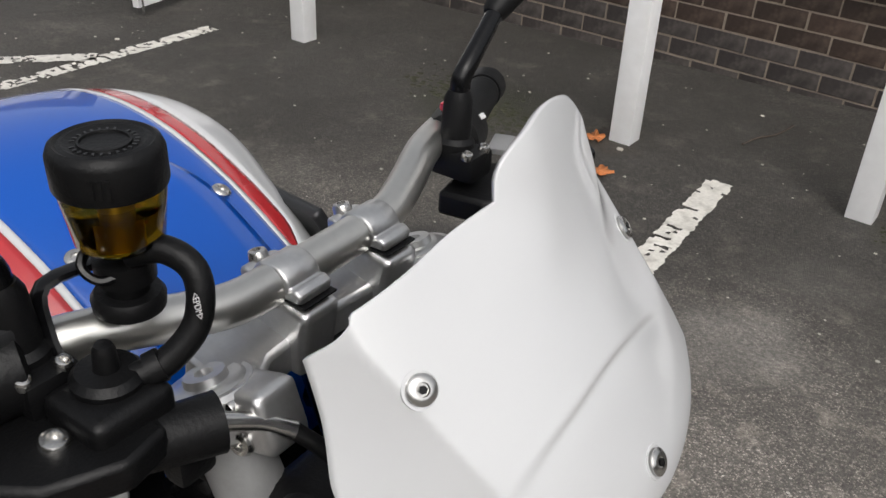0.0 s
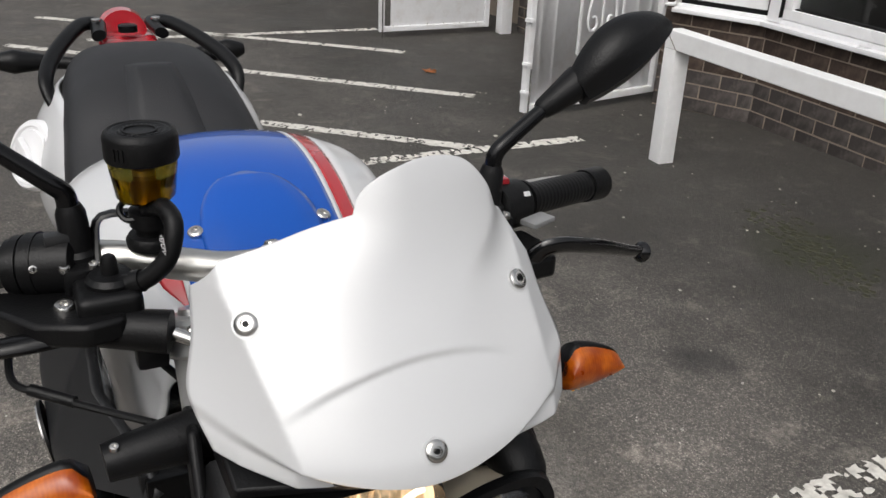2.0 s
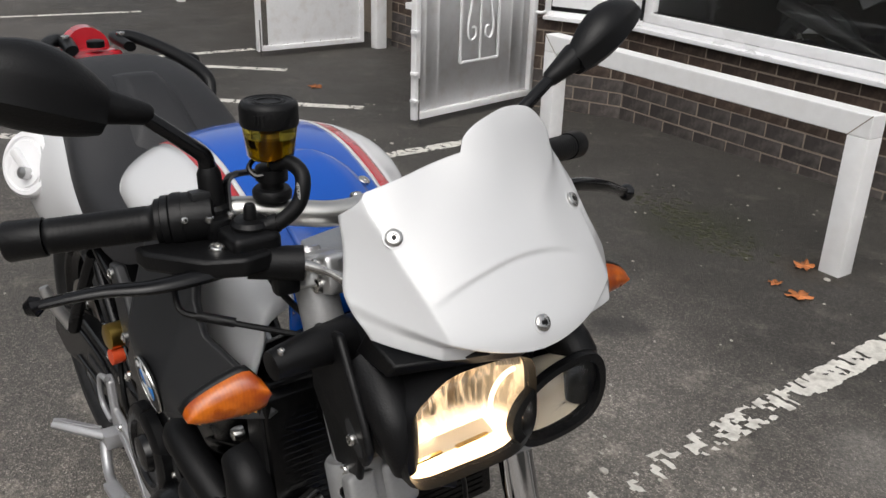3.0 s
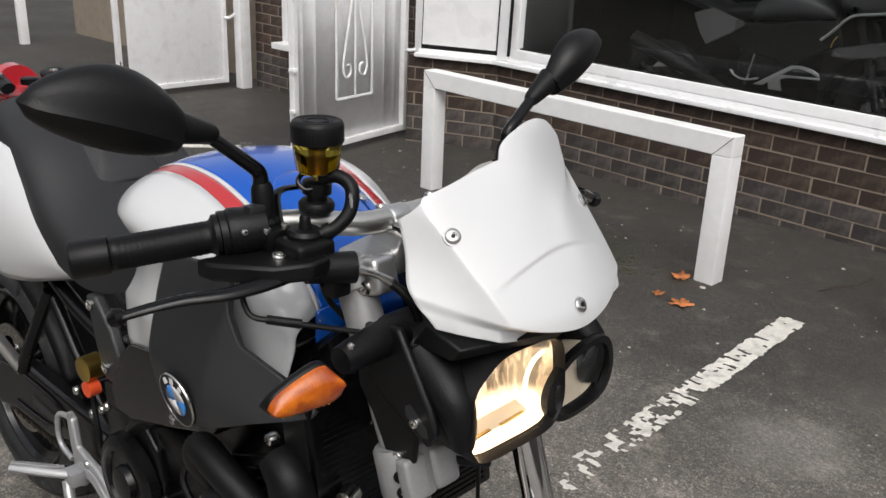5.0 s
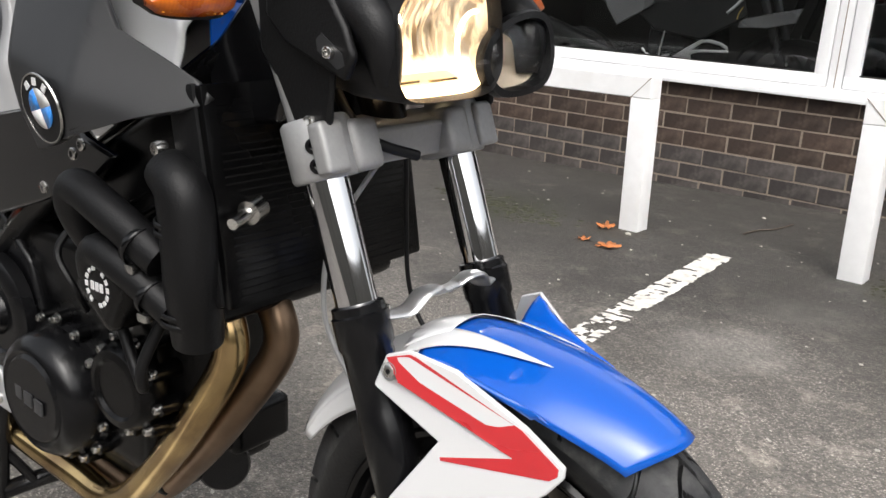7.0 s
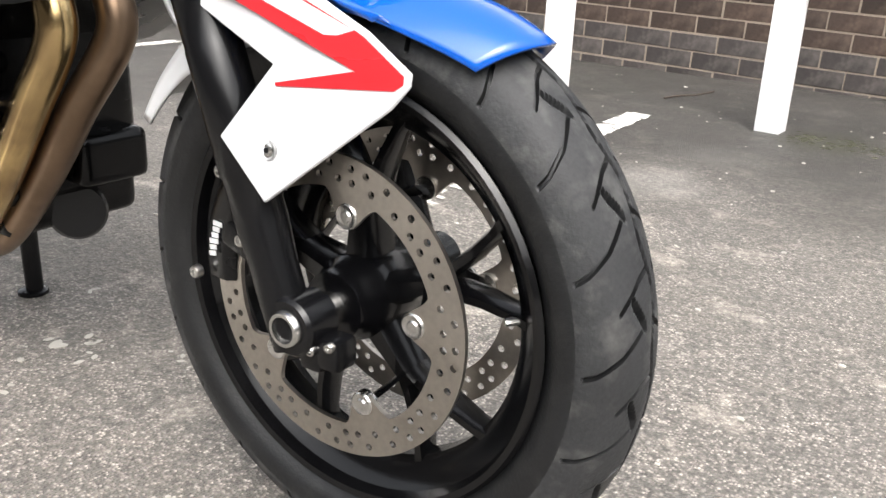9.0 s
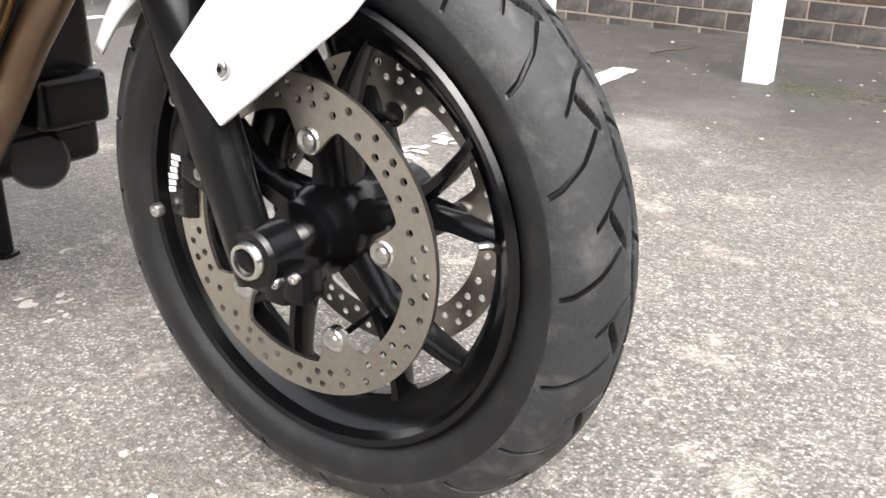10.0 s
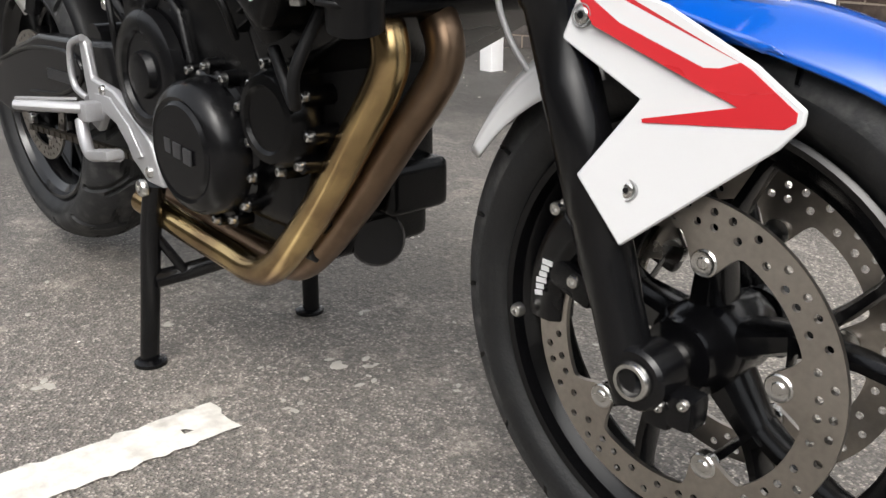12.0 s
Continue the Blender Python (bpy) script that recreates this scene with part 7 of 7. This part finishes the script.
part("pedal_pad", box((-0.880, -0.206, 0.352), (0.080, 0.026, 0.014), Euler((0, -0.15, 0)).to_matrix(), bevel=0.004), "silver_paint", pedal)
for s in (-1, 1):
    pp = part("pillion_hanger", tube([(-1.10, s * 0.14, 0.72), (-1.15, s * 0.16, 0.62), (-1.19, s * 0.175, 0.535)], [0.012, 0.012, 0.014], 12, 5), "satin", bike, "black pillion footrest hanger")
    part("pillion_footrest", tube([(-1.19, s * 0.175, 0.535), (-1.20, s * 0.205, 0.60), (-1.205, s * 0.215, 0.63)], [0.012, 0.012, 0.009], 12, 2), "alloy", pp, "folded ribbed alloy pillion footrest")

# swingarm, shock, rear wheel, chain
REAR = Vector((-1.522, 0, 0.345))
ARM = [(-0.86, 0.505), (-1.05, 0.495), (-1.30, 0.490), (-1.45, 0.455), (-1.58, 0.400), (-1.60, 0.335), (-1.50, 0.318), (-1.36, 0.352), (-1.20, 0.362), (-1.08, 0.405), (-0.92, 0.415), (-0.86, 0.44)]
arm = part("swingarm", plate(ARM, lambda a, b, t: Vector((a, -0.100 - t, b)), 0.038), "satin", bike, "black box-section swingarm", bevel=0.009)
part("swingarm_side", plate(ARM, lambda a, b, t: Vector((a, 0.138 - t, b)), 0.038), "satin", arm, bevel=0.009)
part("swingarm_rib", tube([(-1.52, -0.139, 0.425), (-1.34, -0.140, 0.462), (-1.14, -0.140, 0.468), (-1.10, -0.140, 0.435), (-1.20, -0.140, 0.395), (-1.36, -0.140, 0.380)], 0.004, 8, 5), "satin", arm)
part("swingarm_plate", box((-1.195, -0.1395, 0.424), (0.130, 0.003, 0.018), Euler((0, 0.0, 0)).to_matrix()), "trim", arm)
part("swingarm_bridge", tube([(-1.08, -0.12, 0.49), (-1.08, 0.12, 0.49)], 0.03, 14, 1), "satin", arm)
shock = part("rear_shock", tube([(-0.93, -0.03, 0.44), (-0.96, -0.04, 0.72)], 0.024, 16, 1), "satin", bike, "rear shock absorber")
coil = [(-0.93 - 0.03 * k / 48 + 0.036 * math.cos(k * 0.9), -0.03 - 0.01 * k / 48 + 0.036 * math.sin(k * 0.9), 0.46 + 0.22 * k / 48) for k in range(49)]
part("spring", tube(coil, 0.0065, 8, 2), "satin", shock)
part("shock_knob", lathe([(0, 0.022), (0.03, 0.022), (0.032, 0.018)], (-0.885, -0.155, 0.66), (0.1, -1, 0), 18), "brass", shock)
part("shock_knob_band", lathe([(0, 0.014), (0.02, 0.014)], (-0.878, -0.165, 0.625), (0.1, -1, 0), 16), "orange_knob", shock)
rear = wheel("rear_wheel", REAR, 0.315, 0.178, 0.216, 0.070, "gloss_black", radians(50), 0.132, 0.075, (-1,), "black cast rear wheel", 14, 30, 4)
for zt, zb in ((0.435, 0.395), (0.315, 0.285)):
    bm = bmesh.new()
    for k in range(46):
        t = k / 45
        add_box(bm, Vector((-0.82 - 0.69 * t, -0.098, zt + (zb - zt) * t)), (0.0160, 0.014 if k % 2 else 0.010, 0.011))
    part("drive_chain", bm, "chain", bike, "greasy drive chain")
part("chain_guard", plate([(-0.98, 0.455), (-1.48, 0.43), (-1.50, 0.405), (-1.0, 0.43)], lambda a, b, t: Vector((a, -(0.110 + t), b)), 0.006), "black", bike, "black chain guard")
part("rear_hugger", grid_mesh(lambda u, v: REAR + Vector(((0.335) * math.cos(radians(20 + 85 * u)), 0.09 * (2 * v - 1), 0.335 * math.sin(radians(20 + 85 * u)) - 0.03 * abs(2 * v - 1) ** 3)), 16, 10), "black", bike, "black rear wheel hugger", solid=0.004)
part("silencer", tube([(-0.98, 0.16, 0.34), (-1.15, 0.185, 0.42), (-1.5, 0.20, 0.56)], [0.03, 0.055, 0.055], 24, 5), "alloy", bike, "silver silencer on the far side")
part("rear_brake_hose", tube([(-0.88, -0.160, 0.66), (-0.90, -0.165, 0.60), (-0.88, -0.170, 0.53), (-0.90, -0.16, 0.48)], 0.005, 8, 6), "rubber", bike)
for k in range(5):
    p = (-0.845 - 0.03 * k, -0.165 + 0.004 * (k % 2), 0.60 - 0.02 * (k % 3))
    part("frame_bolt", bolt(p, (0, -1, 0), 0.008, 0.006), "steel", arm)

# ---------------------------------------------------------------- small things on the ground


def leaf(x, y, size, turn, seed):
    """A curled, lobed dead leaf with a stalk."""
    rnd = random.Random(seed)
    bm = bmesh.new()
    n = 30
    c = bm.verts.new((0, 0, 0.010 * size / 0.07))
    ring = []
    for k in range(n):
        a = 2 * math.pi * k / n
        lobe = 0.55 + 0.45 * abs(math.cos(2.5 * a)) ** 1.4
        r = size * lobe * (1 + rnd.uniform(-0.1, 0.1)) * (0.75 if abs(a - math.pi) < 0.4 else 1.0)
        ring.append(bm.verts.new((r * math.cos(a), r * math.sin(a) * 0.85, 0.004 + 0.016 * rnd.random() * r / size)))
    for k in range(n):
        bm.faces.new((c, ring[k], ring[(k + 1) % n]))
    ob = empty("dead_leaf", (x, y, 0.0), "curled orange-brown dead leaf on tarmac", "leaf", "dead leaves")
    ob.rotation_euler = (0, 0, turn)
    part("blade", bm, "leaf", ob, solid=0.0008, offset=0.0)
    part("stalk", tube([(-size * 0.5, 0, 0.008), (-size * 0.9, 0.006, 0.010), (-size * 1.3, 0.02, 0.004)], 0.0012, 6, 3), "twig", ob)


leaf(-1.125, 2.245, 0.055, 0.4, 1)
leaf(-1.28, 2.50, 0.05, 2.0, 2)
leaf(-1.24, 2.265, 0.03, 1.1, 3)
leaf(-5.03, 2.273, 0.06, 0.3, 4)
leaf(-0.845, -0.62, 0.012, 0.0, 6)
part("twig", tube([(-0.815, 2.835, 0.004), (-0.79, 2.93, 0.006), (-0.745, 3.02, 0.004), (-0.72, 3.16, 0.004)], 0.004, 6, 4), "twig", None)
tagged(bpy.data.objects["twig"], "thin dead twig lying on tarmac", "twig")
rnd = random.Random(21)
bm = bmesh.new()
for k in range(420):
    x, y = rnd.uniform(-4.5, 1.2), rnd.uniform(-0.9, 3.3)
    r = rnd.choice((0.003, 0.004, 0.006)) * (1 if k % 40 else 2.2)
    bmesh.ops.create_icosphere(bm, subdivisions=1, radius=r, matrix=Matrix.Translation((x, y, r * 0.3)) @ Matrix.Diagonal((1.2, 0.9, 0.5, 1)))
for x, y, r in ((-0.64, 0.06, 0.014), (-0.57, 0.26, 0.015), (-0.60, 0.03, 0.011), (-0.92, -0.35, 0.017), (-0.61, -0.10, 0.012), (-0.70, 0.02, 0.018), (-0.74, -0.06, 0.010), (-0.50, 0.12, 0.009), (-0.82, 0.18, 0.012), (-1.02, -0.12, 0.013), (-0.44, 0.40, 0.010)):
    for k in range(3):
        bmesh.ops.create_icosphere(bm, subdivisions=1, radius=r * rnd.uniform(0.35, 0.7), matrix=Matrix.Translation((x + rnd.gauss(0, 0.010), y + rnd.gauss(0, 0.010), 0.001)) @ Matrix.Rotation(rnd.uniform(0, 3), 4, "Z") @ Matrix.Diagonal((1.4, 0.8, 0.12, 1)))
tagged(new("grit", mesh_of("grit", bm, "grit")), "scattered pale grit and crumbs on tarmac", "grit", kind="stuff")
bm = bmesh.new()
for k in range(200):
    t = rnd.random()
    x, y = -2.15 + 0.6 * t + rnd.gauss(0, 0.10), 2.60 - 0.20 * t + rnd.gauss(0, 0.06)
    r = rnd.uniform(0.006, 0.016)
    bmesh.ops.create_icosphere(bm, subdivisions=1, radius=r, matrix=Matrix.Translation((x, y, 0.0)) @ Matrix.Diagonal((1.3, 1.0, 0.25, 1)))
for k in range(120):
    x, y = rnd.uniform(0.1, 0.55) - 0.33, 2.49 + rnd.gauss(0, 0.05)
    r = rnd.uniform(0.004, 0.010)
    bmesh.ops.create_icosphere(bm, subdivisions=1, radius=r, matrix=Matrix.Translation((x, y, 0.0)) @ Matrix.Diagonal((1.3, 1.0, 0.4, 1)))
tagged(new("moss", mesh_of("moss", bm, "moss")), "low tufts of moss and dirt along a crack", "moss", kind="stuff")

# ---------------------------------------------------------------- shown inside the window


def show_bike(x, y, turn, body, label):
    """A motorcycle on show in the dark room, in its main forms."""
    b = empty("display_motorcycle", (x, y, 0.13), label, "motorcycle", "motorcycles on show")
    b.rotation_euler = (0, 0, turn)
    for wx in (-0.72, 0.72):
        w = part("wheel", lathe([(-0.05, 0.22), (-0.06, 0.27), (-0.03, 0.305), (0.03, 0.305), (0.06, 0.27), (0.05, 0.22)], (wx, 0, 0.305), (0, 1, 0), 32, cap=False), "rubber", b)
        part("brake_disc", lathe([(-0.003, 0.10), (-0.003, 0.15), (0.003, 0.15), (0.003, 0.10)], (wx, -0.07, 0.305), (0, 1, 0), 28, cap=False), "steel", w)
        bm = bmesh.new()
        for k in range(5):
            spoke(bm, Vector((wx, 0, 0.305)), k * 1.257, k * 1.257, 0.03, 0.23, 0.014, 0.01, 0.02, 0.015)
        part("spokes", bm, "satin", w)
    part("tank", rings_mesh(bmesh.new(), [[Vector((xx, h * math.cos(a), z + h * 0.62 * math.sin(a))) for a in np.linspace(0, 2 * math.pi, 18, endpoint=False)] for xx, h, z in ((-0.12, 0.10, 0.84), (0.0, 0.15, 0.90), (0.15, 0.17, 0.92), (0.28, 0.14, 0.90), (0.36, 0.08, 0.87))]), body, b, angle=50)
    part("seat", rings_mesh(bmesh.new(), [[Vector((xx, h * math.cos(a), z + 0.05 * math.sin(a))) for a in np.linspace(0, 2 * math.pi, 16, endpoint=False)] for xx, h, z in ((-0.80, 0.06, 0.95), (-0.55, 0.12, 0.90), (-0.3, 0.14, 0.83), (-0.08, 0.10, 0.86))]), "leather", b, angle=50)
    part("side_panel", plate([(-0.30, 0.78), (0.05, 0.80), (0.42, 0.86), (0.46, 0.72), (0.20, 0.58), (-0.1, 0.62)], lambda a, c, t: Vector((a, -0.15 - t, c)), 0.03), "black", b, bevel=0.01)
    part("engine", box((0.05, 0, 0.48), (0.42, 0.30, 0.34), bevel=0.05, segs=2), "engine", b)
    part("engine_cover", lathe([(0, 0.11), (0.04, 0.10), (0.05, 0.05), (0.05, 0)], (0.0, -0.15, 0.46), (0, -1, 0), 24), "engine", b)
    part("fork", tube([(0.72, -0.10, 0.305), (0.46, -0.10, 0.98)], 0.025, 12, 1), "satin", b)
    part("fork", tube([(0.72, 0.10, 0.305), (0.46, 0.10, 0.98)], 0.025, 12, 1), "satin", b)
    part("handlebar", tube([(0.34, -0.40, 1.06), (0.42, -0.2, 1.10), (0.45, 0.0, 1.04), (0.42, 0.2, 1.10), (0.34, 0.40, 1.06)], 0.013, 10, 5), "steel", b)
    part("fairing", rings_mesh(bmesh.new(), [[Vector((xx, w * math.cos(a), z + h * math.sin(a))) for a in np.linspace(0, 2 * math.pi, 16, endpoint=False)] for xx, w, h, z in ((0.40, 0.15, 0.12, 1.0), (0.55, 0.14, 0.13, 0.98), (0.66, 0.06, 0.07, 0.95))]), body, b, angle=50)
    part("footrest_hanger", plate([(-0.30, 0.50), (-0.22, 0.52), (-0.05, 0.40), (-0.08, 0.34), (-0.22, 0.36), (-0.34, 0.44)], lambda a, c, t: Vector((a, -0.17 - t, c)), 0.012), "satin", b)
    part("silencer", tube([(-0.15, -0.16, 0.36), (-0.5, -0.2, 0.50), (-0.85, -0.21, 0.62)], [0.03, 0.055, 0.055], 16, 4), "black", b)
    return b


touring = show_bike(-1.95, 4.50, 0.0, "dim_plastic", "dark grey motorcycle with bright alloy footrest on show behind glass")


def near_side(a, z, t=0.0):
    """A place on the near flank of the first bike on show."""
    return Vector((a + 1.95, -0.195 - t, z - 0.13))


def near_plate(name, poly, thick, material, label="", parent=touring):
    return part(name, plate(poly, lambda a, z, t: near_side(a, z, t), thick), material, parent, label, bevel=0.003)


near_plate("knee_panel", [(-2.396, 0.948), (-2.265, 0.989), (-2.046, 0.916), (-2.070, 0.890), (-2.289, 0.769), (-2.36, 0.86)], 0.012, "dim_plastic", "grey body panel")
near_plate("tail_panel", [(-1.523, 0.790), (-1.505, 0.836), (-1.40, 0.862), (-1.177, 0.909), (-1.200, 0.832), (-1.36, 0.795)], 0.02, "dim_plastic", "pale grey body panel")
rest = near_plate("footrest_casting", [(-1.948, 0.575), (-1.735, 0.712), (-1.700, 0.712), (-1.888, 0.578)], 0.018, "alloy", "bright alloy footrest casting")
near_plate("casting_arch", [(-1.730, 0.709), (-1.680, 0.716), (-1.610, 0.703), (-1.573, 0.682), (-1.566, 0.664), (-1.580, 0.664), (-1.612, 0.684), (-1.685, 0.698), (-1.752, 0.690)], 0.016, "alloy", parent=rest)
near_plate("casting_foot", [(-1.862, 0.612), (-1.790, 0.650), (-1.563, 0.662), (-1.563, 0.649), (-1.745, 0.640), (-1.792, 0.622), (-1.770, 0.560), (-1.850, 0.560)], 0.016, "alloy", parent=rest)
part("pedal_post", tube([near_side(-1.960, 0.752, 0.02), near_side(-1.998, 0.560, 0.02)], 0.0075, 12, 1), "steel", touring)
part("pedal_bar", tube([near_side(-2.094, 0.641, 0.03), near_side(-2.050, 0.606, 0.03), near_side(-1.985, 0.598, 0.03), near_side(-1.915, 0.615, 0.03)], 0.0065, 10, 5), "alloy", touring)
near_plate("cylinder_cover", [(-2.627, 0.590), (-2.590, 0.628), (-2.540, 0.646), (-2.475, 0.652), (-2.425, 0.625), (-2.381, 0.575), (-2.43, 0.575), (-2.50, 0.608), (-2.56, 0.600)], 0.04, "grey_cast", "grey engine cover")
part("grab_bar", tube([near_side(-1.600, 0.868), near_side(-1.552, 0.912), near_side(-1.480, 0.990), near_side(-1.430, 1.018), near_side(-1.340, 1.030), near_side(-1.213, 1.048)], 0.009, 12, 6), "alloy", touring, "bent bright grab bar")
part("side_trim", tube([near_side(-1.526, 0.838, 0.03), near_side(-1.517, 0.876, 0.03), near_side(-1.495, 0.905, 0.03)], 0.003, 8, 5), "brass", touring, "thin yellow edge strip")
show_bike(-0.8, 4.67, 2.85, "dim_plastic", "grey and black motorcycle on show behind glass")
show_bike(0.75, 4.37, 0.35, "dim_plastic", "dark motorcycle with pale guards on show behind glass")

# ---------------------------------------------------------------- brick plinth
bricks = (brick_mesh("brick", 0.225, 0.0735, "brick_grey"), brick_mesh("brick", 0.225, 0.0735, "brick"))
wall_run("wall_north", BEND, (1.5, WALL_Y), SILL, "brown brick plinth over grey brick footing courses", bricks, -0.9875 - BEND[0])
wall_run("wall_corner", (-3.88, 3.276), BEND, SILL, "brown brick plinth turning towards the gate", bricks, 0.05)
wall_run("wall_west", (-6.20, 3.62), (-3.88, 3.62), 1.5, "brown brick wall beyond the gates", bricks, 0.1)
structure("wall_far", box((-8.3, WALL_Y + 0.35, 1.5), (4.2, 0.2, 3.0)), "mortar", "dim wall beyond the gates", category="wall")
win2 = empty("window_2", (-5.35, 3.62, 0), "white framed window with a deep sill beyond the gates", "window")
tagged(win2, kind="structure")
part("window_sill", box((0, -0.08, 0.42), (0.7, 0.2, 0.05), bevel=0.006), "upvc", win2)
part("window_frame", box((-0.33, -0.02, 0.9), (0.07, 0.08, 0.92), bevel=0.006), "upvc", win2)
part("window_frame", box((0.33, -0.02, 0.9), (0.07, 0.08, 0.92), bevel=0.006), "upvc", win2)
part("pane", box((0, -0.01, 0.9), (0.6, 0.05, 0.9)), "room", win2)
